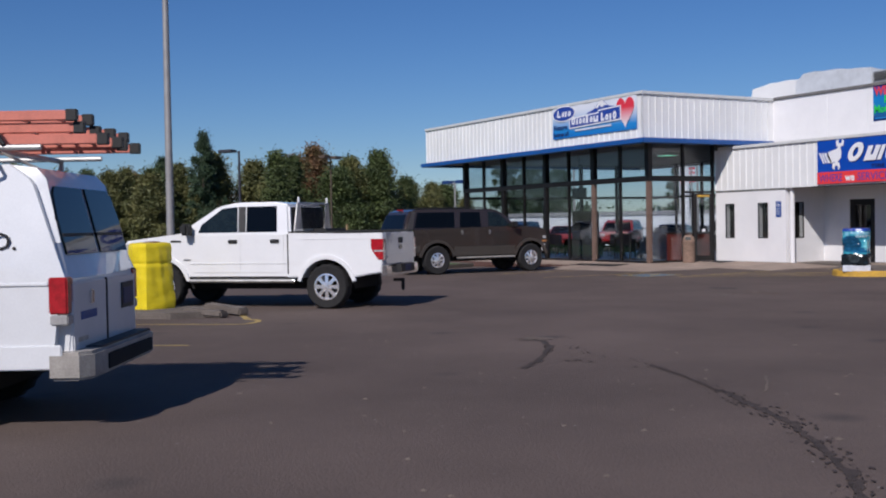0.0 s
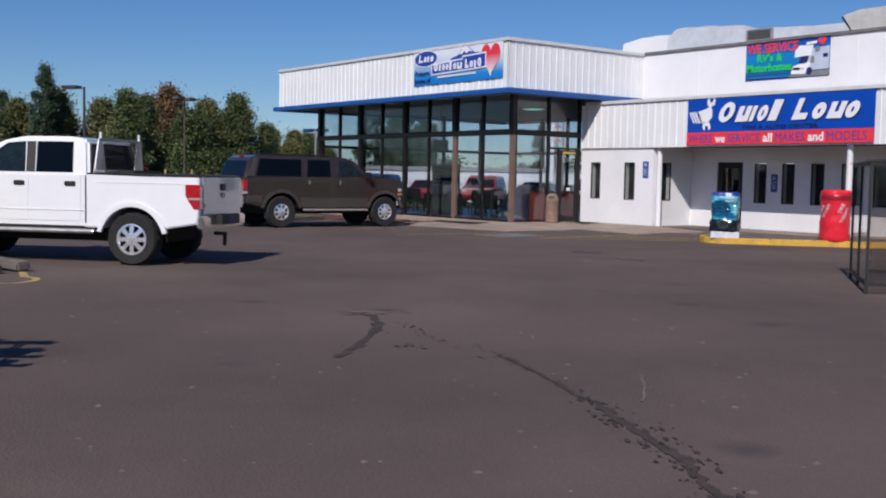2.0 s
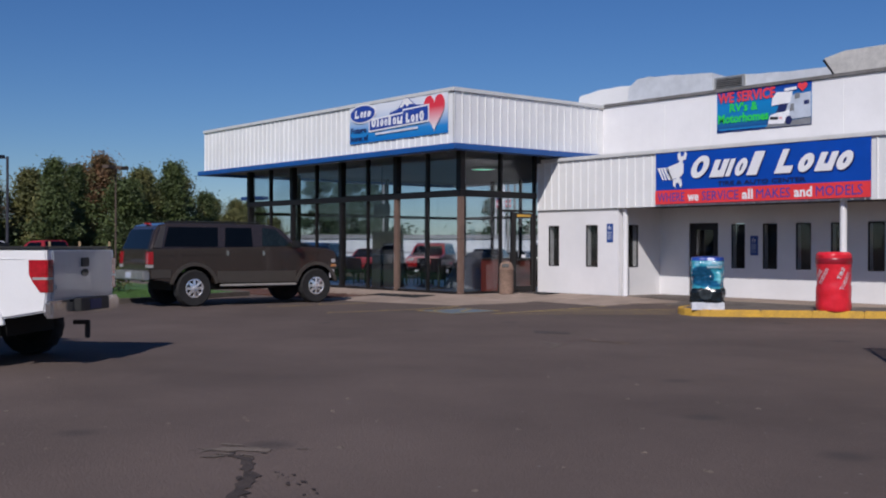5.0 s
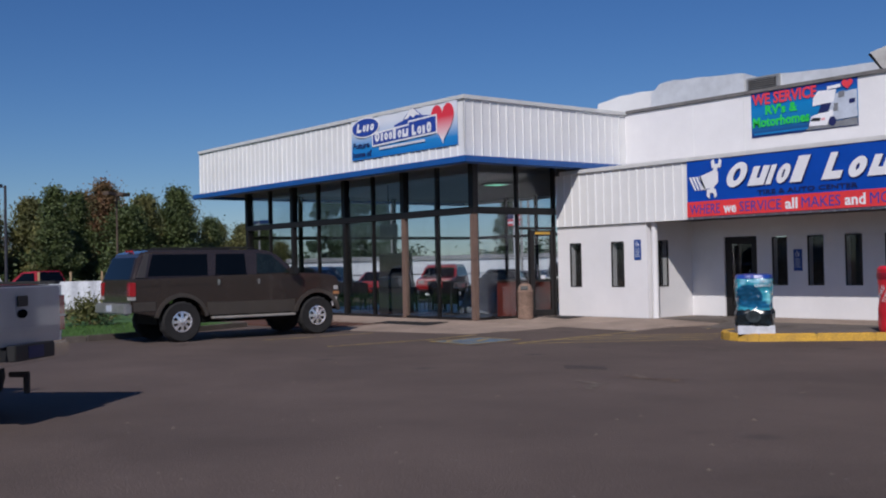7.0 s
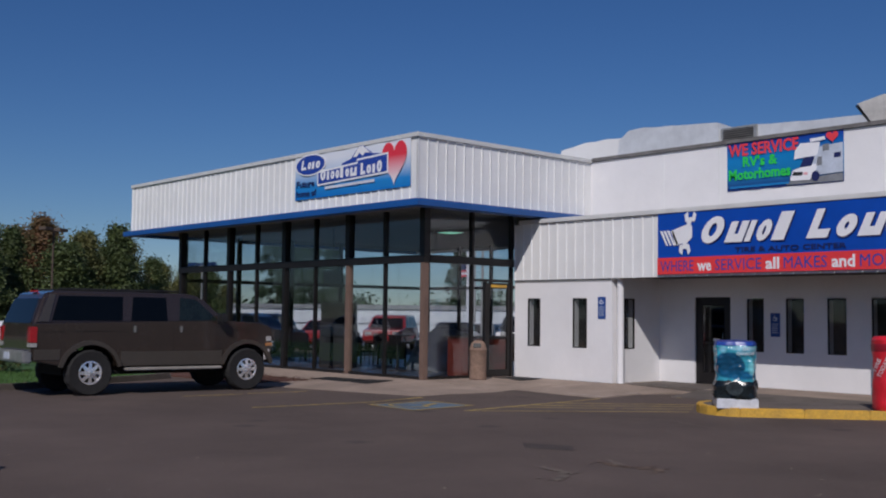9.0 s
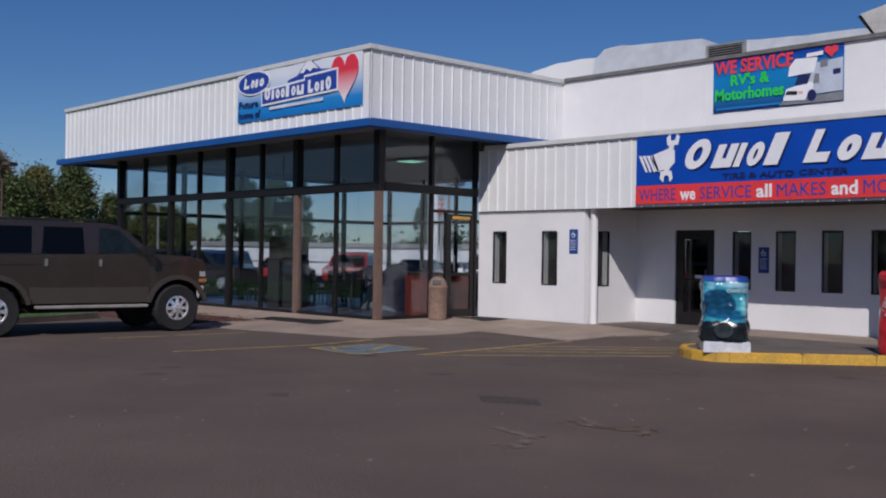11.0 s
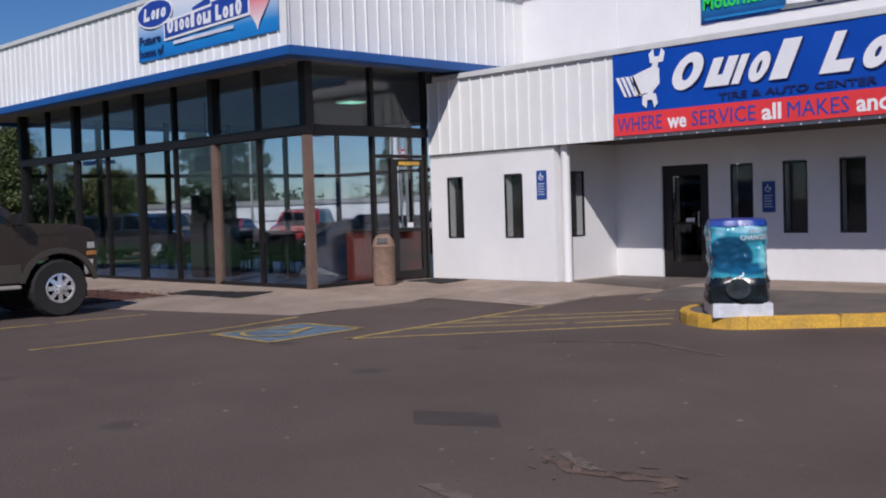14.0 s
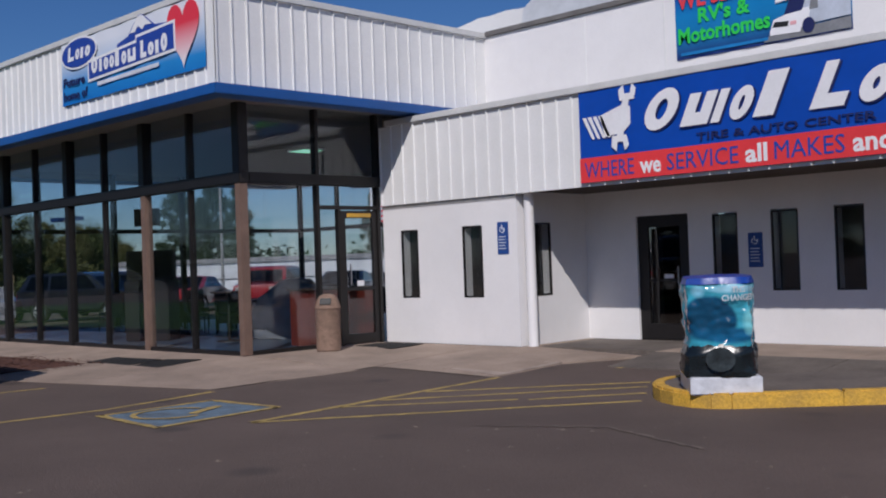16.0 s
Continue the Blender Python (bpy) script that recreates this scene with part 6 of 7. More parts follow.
# far parked cars
def parked(kind, paint, m, label):
    if kind == "sedan":
        v = dict(rear=-2.25, front=2.2, zb=0.32, r=0.32, ra=0.38, wheels=(-1.35, 1.38), w=0.9, belt=0.95, lean=0.3, rim=0.65, tyre_w=0.2, spokes=6,
                 top=[(2.25, 0.6), (2.15, 0.78), (1.1, 0.95), (-1.6, 0.98), (-2.2, 0.95), (-2.28, 0.6)], cab=[(1.25, 0.9), (0.45, 1.38), (-0.7, 1.42), (-1.75, 0.93)],
                 panes=[("side_window", [(0.85, 0.98), (0.35, 1.32), (-0.1, 1.34), (-0.1, 0.98)], CAR_GLASS), ("side_window", [(-0.18, 0.98), (-0.18, 1.34), (-0.65, 1.34), (-1.25, 1.0)], CAR_GLASS)],
                 cross=[((1.25, 0.9), (0.45, 1.38), CAR_GLASS, "windshield"), ((-0.7, 1.42), (-1.75, 0.93), CAR_GLASS, "rear_window")])
    elif kind == "pickup":
        v = dict(rear=-2.9, front=2.6, zb=0.45, r=0.38, ra=0.46, wheels=(-1.7, 1.75), w=0.95, belt=1.2, lean=0.25, rim=0.6, tyre_w=0.24, spokes=6,
                 top=[(2.65, 0.8), (2.6, 1.05), (1.3, 1.2), (-0.6, 1.22), (-2.9, 1.2), (-2.93, 0.8)], cab=[(1.4, 1.15), (0.6, 1.75), (-0.4, 1.8), (-0.65, 1.15)],
                 panes=[("side_window", [(0.95, 1.25), (0.5, 1.68), (-0.3, 1.7), (-0.42, 1.25)], CAR_GLASS)],
                 cross=[((1.4, 1.15), (0.6, 1.75), CAR_GLASS, "windshield"), ((-0.4, 1.8), (-0.65, 1.15), CAR_GLASS, "rear_window")])
    else:
        v = dict(rear=-2.3, front=2.2, zb=0.4, r=0.36, ra=0.43, wheels=(-1.4, 1.4), w=0.93, belt=1.1, lean=0.25, rim=0.62, tyre_w=0.22, spokes=6,
                 top=[(2.25, 0.7), (2.15, 1.0), (1.2, 1.12), (-2.3, 1.12), (-2.33, 0.8)], cab=[(1.3, 1.05), (0.6, 1.6), (0.2, 1.72), (-1.9, 1.7), (-2.3, 1.05)],
                 panes=[("side_window", [(0.9, 1.14), (0.45, 1.6), (0.0, 1.62), (0.0, 1.14)], CAR_GLASS), ("side_window", [(-0.1, 1.14), (-0.1, 1.62), (-0.95, 1.62), (-0.95, 1.14)], CAR_GLASS), ("side_window", [(-1.05, 1.14), (-1.05, 1.62), (-1.75, 1.6), (-1.95, 1.14)], CAR_GLASS)],
                 cross=[((1.3, 1.05), (0.6, 1.6), CAR_GLASS, "windshield"), ((-1.9, 1.7), (-2.3, 1.05), CAR_GLASS, "rear_window")])
    c = vehicle({"sedan": "sedan", "pickup": "parked_pickup", "suv": "parked_suv"}[kind], label, m, v, paint, group="cars parked beyond the showroom")
    for s in (1, -1):
        part("headlamp", box(v["front"] - 0.08, v["front"] + 0.05, min(s * 0.5, s * 0.82), max(s * 0.5, s * 0.82), v["belt"] - 0.32, v["belt"] - 0.18, bevel=0.01), CLEAR_LENS, c)
        part("tail_lamp", box(v["rear"] - 0.05, v["rear"] + 0.1, min(s * 0.6, s * 0.88), max(s * 0.6, s * 0.88), v["belt"] - 0.3, v["belt"] - 0.12, bevel=0.01), RED_LENS, c)
    return c


CAR_RED = material("red_car_paint", (0.32, 0.012, 0.012), 0.3, 0, 0.05, 2, 0, 60, coat=1.0)
CAR_DARK = material("black_car_paint", (0.012, 0.013, 0.016), 0.3, 0, 0.05, 2, 0, 60, coat=1.0)
CAR_GREY = material("grey_car_paint", (0.2, 0.21, 0.22), 0.3, 0.4, 0.05, 2, 0, 60, coat=1.0)
CAR_BLUE = material("blue_car_paint", (0.02, 0.05, 0.16), 0.3, 0.2, 0.05, 2, 0, 60, coat=1.0)
row = [("suv", CAR_RED, "dark red"), ("suv", CAR_DARK, "black"), ("sedan", CAR_GREY, "grey"), ("pickup", WHITE_PAINT, "white"), ("sedan", CAR_DARK, "black"), ("suv", CAR_GREY, "grey"), ("sedan", CAR_BLUE, "dark blue"), ("pickup", CAR_RED, "red"), ("suv", WHITE_PAINT, "white"), ("sedan", CAR_RED, "red")]
first = {}
for i in range(15):
    kind, paint, word = row[i % 10]
    cx, cy = -40 + 3.0 * i, 22 + 0.9 * i
    m = pose(cx, cy, ground_z(cx, cy), 0, 0, 118 if i % 3 else -62)
    key = (kind, word)
    if key in first:
        copy_thing(first[key], m)
    else:
        first[key] = parked(kind, paint, m, f"{word} {'pickup truck' if kind == 'pickup' else kind} parked in a row beyond the showroom")
near_row = [("suv", "black"), ("sedan", "red"), ("suv", "dark red"), ("sedan", "black"), ("suv", "black"), ("pickup", "white"), ("sedan", "dark blue"), ("suv", "grey"), ("sedan", "black"), ("suv", "dark red")]
for i, key in enumerate(near_row):
    cx, cy = -25.0 + 2.35 * i, 11.0 + 2.1 * i
    copy_thing(first[key], pose(cx, cy, ground_z(cx, cy), 0, 0, 130 if i % 2 else -50))
copy_thing(first[("pickup", "red")], pose(-31.5, -1.3, LOT, 0, 0, 205))
copy_thing(first[("pickup", "white")], pose(-39.0, -2.2, LOT, 0, 0, 200))
copy_thing(first[("sedan", "black")], pose(-23.8, 4.6, LOT, 0, 0, 20))
copy_thing(first[("suv", "black")], pose(-20.5, 7.5, LOT, 0, 0, 30))
copy_thing(first[("suv", "white")], pose(-31.0, -21.0, LOT, 0, 0, 75))


# ---- things in the lot ----
def wrapped(profile, seg=28, crumple=0.02, seed=3, m=None):
    own = lathe(profile, None, seg)
    noise.seed_set(seed)
    for v in own.verts:
        r = math.hypot(v.co.x, v.co.y)
        if r > 0.05:
            k = noise.noise(v.co * 5.0) * crumple + noise.noise(v.co * 13.0) * crumple * 0.5
            v.co.x += v.co.x / r * k
            v.co.y += v.co.y / r * k
            v.co.z += noise.noise(v.co * 7.0 + Vector((9, 1, 4))) * crumple * 0.5
    return own


def dense_profile(pts, step=0.05):
    out = []
    for (r0, z0), (r1, z1) in zip(pts, pts[1:]):
        n = max(1, int(math.hypot(r1 - r0, z1 - z0) / step))
        out += [(r0 + (r1 - r0) * i / n, z0 + (z1 - z0) * i / n) for i in range(n)]
    return out + [pts[-1]]


# yellow covered bin on its broken island
bin_island = thing("bin_island", "low broken concrete island under the yellow cover", "island", kind="structure")
part("island_slab", prism([(6.6, -21.3), (8.9, -21.0), (10.1, -19.9), (10.15, -19.0), (9.6, -18.55), (8.6, -18.9), (7.6, -19.9)], -0.25, -0.01, "z", bevel=0.03), OLD_CONCRETE, bin_island)
part("kerb_piece", box(-0.55, 0.55, -0.12, 0.12, 0, 0.14, bevel=0.03), OLD_CONCRETE, bin_island, m=pose(9.75, -18.75, -0.08, 4, 3, 20))
part("kerb_piece", box(-0.5, 0.5, -0.11, 0.11, 0, 0.12, bevel=0.03), OLD_CONCRETE, bin_island, m=pose(10.05, -19.25, -0.1, -5, 2, 28))
cover = thing("covered_bin", "bright yellow plastic covered bin standing on a concrete island", "bin", pose(8.55, -19.85, -0.01, 0, 0, 20))
own = wrapped(dense_profile([(0, 1.27), (0.22, 1.28), (0.3, 1.26), (0.325, 1.2), (0.325, 0.92), (0.31, 0.88), (0.335, 0.82), (0.36, 0.05), (0.355, 0.0), (0, 0.0)], 0.03), 56, 0.014, 4)
for v in own.verts:
    a = math.atan2(v.co.y, v.co.x)
    k = (1.0 / max(abs(math.cos(a)), abs(math.sin(a)))) ** 0.7 * (1 + 0.02 * math.sin(11 * a + 2.5 * v.co.z) * math.sin(2.2 * v.co.z))
    v.co.x, v.co.y = v.co.x * k, v.co.y * k
part("cover", own, YELLOW_BAG, cover)
part("patch", shift(disc(0.16, 0.02, 12), pose(0.05, 0.0, 1.27, 3, 2, 0)), RUST_RED, cover, "faded red patch on top")

# printed wrap on a bin at the yellow kerb


def boxed(profile, seg=36, crumple=0.02, seed=3):
    """A crumpled wrap round something square with soft corners."""
    own = wrapped(profile, seg, crumple, seed)
    for v in own.verts:
        a = math.atan2(v.co.y, v.co.x) + 0.15
        k = (1.0 / max(abs(math.cos(a)), abs(math.sin(a)))) ** 0.55 * (1 + 0.02 * math.sin(13 * a + 6 * v.co.z))
        v.co.x, v.co.y = v.co.x * k * 0.93, v.co.y * k * 0.93
    return own


pb = thing("wrapped_bin", "teal blue printed plastic wrapped bin on the kerb island", "bin", pose(9.26, -0.49, 0.025, 1.5, 0, 40) @ Matrix.Diagonal((0.97, 0.97, 0.82, 1)))
own = box(-0.37, 0.37, -0.39, 0.39, 0.0, 0.215, bevel=0.014)
bmesh.ops.subdivide_edges(own, edges=[e for e in own.edges if e.calc_length() > 0.15], cuts=6, use_grid_fill=True)
for v in own.verts:
    k = noise.noise(v.co * 6.0) * 0.018
    v.co.x, v.co.y = v.co.x * (1 + k), v.co.y * (1 - k)
part("base_wrap", own, WHITE_WRAP, pb, "white boxed lower wrap")
part("dark_wrap", boxed(dense_profile([(0.41, 0.2), (0.43, 0.25), (0.42, 0.5), (0.38, 0.62)], 0.04), 36, 0.035, 9), DARK_WRAP, pb, "black printed band")
part("wrap", boxed(dense_profile([(0.385, 0.58), (0.39, 0.75), (0.4, 1.1), (0.4, 1.33), (0.37, 1.4), (0.2, 1.43), (0, 1.43)], 0.022), 96, 0.035, 10), WAVE_PRINT, pb, "teal printed plastic with a dark wave")
part("wrap_top", boxed(dense_profile([(0.405, 1.36), (0.38, 1.44), (0.1, 1.46), (0, 1.46)], 0.04), 40, 0.015, 11), BLUE_WRAP, pb)
for text, z, wd, a in (("THE", 1.26, 0.15, 10), ("CHANGES", 1.16, 0.36, -4)):
    me, got = lettering(text, 0.1, 0.002, bold=0.003)
    s = wd / got
    for v in me.vertices:
        x = v.co.x * s
        h = v.co.y
        t = radians(a) + x / 0.43
        v.co = Vector((0.435 * math.sin(t), -0.435 * math.cos(t), z + h))
    me.materials.append(PRINT_WHITE)
    part("print", me, None, pb, "white printed words")
part("print_blob", shift(disc(0.15, 0.012, 24), pose(-0.06, -0.425, 0.44, 90, 0, -10)), GREY_WRAP, pb, "round dark grey printed shape")

# red wrapped bin
rb = thing("wrapped_bin", "glossy red plastic wrapped bin on the kerb island", "bin", pose(11.38, 1.24, 0.025, 0, 0, 38) @ Matrix.Diagonal((0.98, 0.98, 0.93, 1)))
part("wrap", wrapped(dense_profile([(0, 0), (0.36, 0.0), (0.385, 0.06), (0.385, 0.35), (0.372, 0.7), (0.378, 1.0), (0.39, 1.1), (0.38, 1.2), (0.385, 1.34), (0.34, 1.4), (0, 1.42)], 0.05), 40, 0.018, 21), RED_WRAP, rb)
part("band", wrapped(dense_profile([(0.392, 1.12), (0.398, 1.14), (0.398, 1.24), (0.388, 1.26)], 0.03), 40, 0.01, 21), material("dark_red_band", (0.28, 0.01, 0.02), 0.3, 0, 0.1), rb)
for text, a0, z0, tilt, wd in (("TODAY!", -50, 0.62, 62, 0.42), ("TIRE", -66, 0.7, 62, 0.3), ("TODAY!", 22, 0.5, 66, 0.45), ("TIRE", 12, 0.75, 66, 0.3)):
    me, got = lettering(text, 0.12, 0.002, bold=0.004)
    s, ct, st = wd / got, math.cos(radians(tilt)), math.sin(radians(tilt))
    for v in me.vertices:
        x, h = v.co.x * s, v.co.y
        u, w = x * ct - h * st, x * st + h * ct
        t = radians(a0) + u / 0.4
        v.co = Vector((0.402 * math.sin(t), -0.402 * math.cos(t), z0 + w))
    me.materials.append(PRINT_WHITE)
    part("print", me, None, rb, "white slanted printed words")

# litter bin by the showroom door
tb = thing("litter_bin", "tan stone litter bin with a domed top beside the door", "bin", pose(0.62, 1.28, 0.0, 0, 0, 40))
part("bin_body", lathe([(0, 0), (0.2, 0), (0.215, 0.02), (0.215, 0.72), (0.225, 0.74), (0.225, 0.77), (0.21, 0.8), (0.19, 0.88), (0.14, 0.95), (0.07, 0.985), (0, 0.99)], None, 28), TAN_BIN, tb)
part("flap", shift(box(-0.1, 0.1, -0.02, 0.02, -0.06, 0.06, bevel=0.012), pose(0.0, -0.19, 0.86, -25, 0, 0)), BLACK_PLASTIC, tb)
part("collar", lathe([(0.216, 0.73), (0.232, 0.735), (0.232, 0.765), (0.216, 0.77)], None, 28), TAN_BIN, tb)

# smoked shelter at the edge of the lot
sh = thing("smoking_shelter", "black framed shelter with smoked clear panels", "shelter", pose(18.55, -8.95, LOT, 0, 0, 37))
for x in (0, 1.5):
    for y in (0, 1.3, 2.6):
        part("post", box(x - 0.022, x + 0.022, y - 0.022, y + 0.022, 0, 1.92), BLACK_PLASTIC, sh)
for a, b in (((0.03, 0), (1.47, 0)), ((0.03, 2.6), (1.47, 2.6))):
    for z in (0.12, 1.88):
        part("rail", box(a[0], b[0], a[1] - 0.025, a[1] + 0.025, z, z + 0.05), BLACK_PLASTIC, sh)
    part("panel", box(a[0], b[0], a[1] - 0.004, a[1] + 0.004, 0.17, 1.88), SMOKE, sh)
for x in (0, 1.5):
    for z in (0.12, 1.88):
        part("rail", box(x - 0.025, x + 0.025, 0.03, 2.57, z, z + 0.05), BLACK_PLASTIC, sh)
    part("panel", box(x - 0.004, x + 0.004, 0.03, 2.57, 0.17, 1.88), SMOKE, sh)
part("roof", box(-0.08, 1.58, -0.08, 2.68, 1.935, 1.96, bevel=0.008), SMOKE, sh)
part("cabinet", box(0.55, 1.25, 0.35, 0.95, 0.02, 1.75, bevel=0.03), WHITE_WRAP, sh, "pale blue white cabinet inside")
part("cabinet_panel", box(0.6, 1.2, 0.335, 0.35, 0.7, 1.65), BANNER_LIGHTBLUE, sh)

# rooftop ducts and vents
def crinkled(own, amp, sc, seed):
    bmesh.ops.subdivide_edges(own, edges=own.edges[:], cuts=5, use_grid_fill=True)
    for v in own.verts:
        p = v.co + Vector((seed, 0, 0))
        v.co += Vector((noise.noise(p * sc), noise.noise(p * sc + Vector((5, 2, 1))), noise.noise(p * sc + Vector((1, 7, 3))))) * amp
    return own


own = prism([(0.62, 5.75), (0.74, 6.75), (1.05, 6.98), (1.6, 7.02), (2.6, 6.92), (4.1, 6.76), (4.1, 5.75)], 6.7, 7.9, "y")
duct = solid("roof_duct", crinkled(own, 0.09, 1.1, 0), FOIL, "crinkled silver foil wrapped duct on the roof", "duct")
own = prism([(-1.95, 5.76), (-1.75, 6.7), (-0.85, 6.84), (-0.2, 6.86), (0.72, 6.84), (0.72, 5.76)], 7.0, 8.6, "y")
solid("roof_duct", crinkled(own, 0.06, 1.3, 9), WHITE_METAL, "pale lagged duct stepping along the roof", "duct")
own = prism([(5.2, 5.75), (5.2, 6.6), (7.4, 6.5), (10.0, 6.4), (10.0, 5.75)], 6.8, 7.9, "y")
solid("roof_duct", crinkled(own, 0.06, 1.2, 17), FOIL, "long silver foil duct behind the banner", "duct")
vb = thing("roof_vent", "grey louvred vent box on the roof", "vent", pose(4.1, 6.75, 5.8))
part("vent_body", box(0, 1.1, 0, 0.8, 0, 0.84, bevel=0.02), GALV, vb)
# near-black plate on the solid box for the shade inside the louvres
part("vent_opening_shade", box(0.1, 1.0, -0.012, 0.0, 0.5, 0.78), UNDER, vb)
for i in range(5):
    part("louvre", shift(box(0.1, 1.0, -0.03, 0.0, 0, 0.012), pose(0, 0, 0.53 + 0.055 * i, 30)), GALV, vb)
hood = thing("exhaust_hood", "open metal exhaust hood slanting over the roof edge", "vent", pose(8.5, 5.6, 5.9))
part("hood_shell", prism([(0.0, 0.62), (0.35, 0.12), (0.6, 0.05), (2.4, 0.1), (2.4, 0.75), (0.6, 0.75)], 0.0, 1.2, "y", bevel=0.01), material("weathered_pale_metal", (0.62, 0.6, 0.56), 0.55, 0.1, 0.15, 4, 0.05, 40), hood)
# near-black plate on the solid hood for the shade in its mouth
part("hood_mouth_shade", prism([(-0.012, 0.6), (0.33, 0.14), (0.3, 0.1), (-0.06, 0.58)], 0.03, 1.17, "y"), UNDER, hood)
part("hood_curb", box(0.8, 2.2, 0.2, 1.0, -0.16, 0.09), GALV, hood)

# ---- showroom furniture ----
def chair(m, mat):
    c = thing("office_chair", "dark upholstered chair in the showroom", "chair", m, group="showroom chairs")
    part("seat", box(-0.23, 0.23, -0.23, 0.23, 0.42, 0.49, bevel=0.025), mat, c)
    part("backrest", shift(box(-0.22, 0.22, -0.03, 0.03, 0.0, 0.48, bevel=0.025), pose(0, 0.23, 0.5, -8)), mat, c)
    for x in (-0.2, 0.2):
        for y in (-0.2, 0.2):
            part("leg", rod((x, y, 0), (x, y, 0.42), 0.014), BLACK_PLASTIC, c)
    return c


def table(m, top=0.75, w=1.3, dp=0.7):
    t = thing("desk", "dark laminate desk in the showroom", "desk", m, group="showroom desks")
    part("tabletop", box(-w / 2, w / 2, -dp / 2, dp / 2, top - 0.035, top, bevel=0.006), DESK_WOOD, t)
    for x in (-w / 2 + 0.06, w / 2 - 0.06):
        for y in (-dp / 2 + 0.06, dp / 2 - 0.06):
            part("leg", box(x - 0.025, x + 0.025, y - 0.025, y + 0.025, 0, top - 0.035), BLACK_PLASTIC, t)
    part("modesty_panel", box(-w / 2 + 0.09, w / 2 - 0.09, -dp / 2 + 0.08, -dp / 2 + 0.1, 0.2, top - 0.04), DESK_WOOD, t)
    return t


FL = 0.004
c0 = chair(pose(-5.6, 3.4, FL, 0, 0, 20), DARK_CLOTH)
for x, y, a in ((-6.6, 3.2, 160), (-7.6, 4.6, 60), (-8.9, 2.6, 200), (-3.4, 4.4, 330), (-4.4, 6.1, 10), (-2.4, 5.6, 120), (-9.7, 5.2, 75), (-10.4, 3.0, 20)):
    copy_thing(c0, pose(x, y, FL, 0, 0, a))
t0 = table(pose(-6.2, 4.2, FL, 0, 0, 8))
for x, y, a in ((-8.4, 3.6, 95), (-3.9, 5.2, 30), (-10.1, 4.1, 85), (-2.6, 6.6, 0)):
    copy_thing(t0, pose(x, y, FL, 0, 0, a))
kiosk = thing("display_kiosk", "tall black display kiosk in the showroom", "kiosk", pose(-5.75, 1.55, FL, 0, 0, 35))
part("cabinet", box(-0.5, 0.5, -0.3, 0.3, 0, 1.3, bevel=0.02), BLACK_PLASTIC, kiosk)
part("screen_housing", box(-0.55, 0.55, -0.08, 0.08, 1.3, 1.95, bevel=0.015), BLACK_PLASTIC, kiosk)
part("screen", box(-0.5, 0.5, -0.086, -0.08, 1.36, 1.9), UNDER, kiosk)
hang = thing("hanging_screen", "small black screen hanging from the ceiling", "screen", pose(-7.0, 2.2, 2.75, 0, 0, 30))
part("panel", box(-0.32, 0.32, -0.04, 0.04, -0.2, 0.2, bevel=0.01), BLACK_PLASTIC, hang)
part("hanger", rod((0, 0, 0.2), (0, 0, 1.61), 0.02), BLACK_PLASTIC, hang)
bar = thing("bar_table", "small dark high table in the showroom", "table", pose(-3.5, 2.0, FL))
part("top", lathe([(0, 1.0), (0.36, 1.0), (0.37, 1.015), (0.36, 1.03), (0, 1.03)]), DESK_WOOD, bar)
part("stem", rod((0, 0, 0.02), (0, 0, 1.0), 0.035), BLACK_PLASTIC, bar)
part("foot", lathe([(0, 0), (0.27, 0), (0.26, 0.02), (0, 0.03)]), BLACK_PLASTIC, bar)
# grey draped bulk, added in place of a car hood's reflection
own = wrapped(dense_profile([(0, 1.25), (0.25, 1.2), (0.5, 0.9), (0.72, 0.45), (0.8, 0.02), (0, 0.0)], 0.07), 36, 0.09, 14)
for v in own.verts:
    v.co.x *= 1.5
solid("reflected_hood_bulk", own, GREY_COVER, "grey draped bulk in place of a reflected car hood", "display", pose(-3.0, 3.4, FL, 0, 0, 30))
counter = thing("reception_counter", "red brown panelled reception counter near the door", "counter", pose(-0.72, 2.55, FL))
part("counter_front", box(-0.3, 0.3, -0.85, 0.8, 0, 1.02, bevel=0.01), RUST_RED, counter)
part("counter_top", box(-0.35, 0.35, -0.9, 0.8, 1.02, 1.06, bevel=0.01), DESK_WOOD, counter)
for i, (x, y) in enumerate(((-5.1, 5.4),)):
    cl = thing("ceiling_light", "lit flush ceiling light with a pale green glow", "lamp", pose(x, y, 4.3))
    part("frame", box(-0.32, 0.32, -0.32, 0.32, -0.05, -0.001, bevel=0.01), PRINT_WHITE, cl)
    part("diffuser", box(-0.28, 0.28, -0.28, 0.28, -0.06, -0.05), LAMP_ON, cl)


# ---- plants ----
def leaf_cloud(clumps, seed, size, per):
    r = random.Random(seed)
    verts, faces = [], []
    for cx, cy, cz, cr in clumps:
        for _ in range(per):
            p = Vector((cx + r.gauss(0, cr * 0.62), cy + r.gauss(0, cr * 0.62), cz + r.gauss(0, cr * 0.5)))
            a = Vector((r.uniform(-1, 1), r.uniform(-1, 1), r.uniform(-0.6, 0.6))).normalized()
            b = a.cross(Vector((r.uniform(-1, 1), r.uniform(-1, 1), r.uniform(-1, 1)))).normalized()
            s = size * r.uniform(0.5, 1.3)
            k = len(verts)
            verts += [p - a * s, p + b * s * 0.45, p + a * s, p - b * s * 0.45]
            faces.append((k, k + 1, k + 2, k + 3))
    me = bpy.data.meshes.new("crown")
    me.from_pydata([tuple(v) for v in verts], [], faces)
    return me


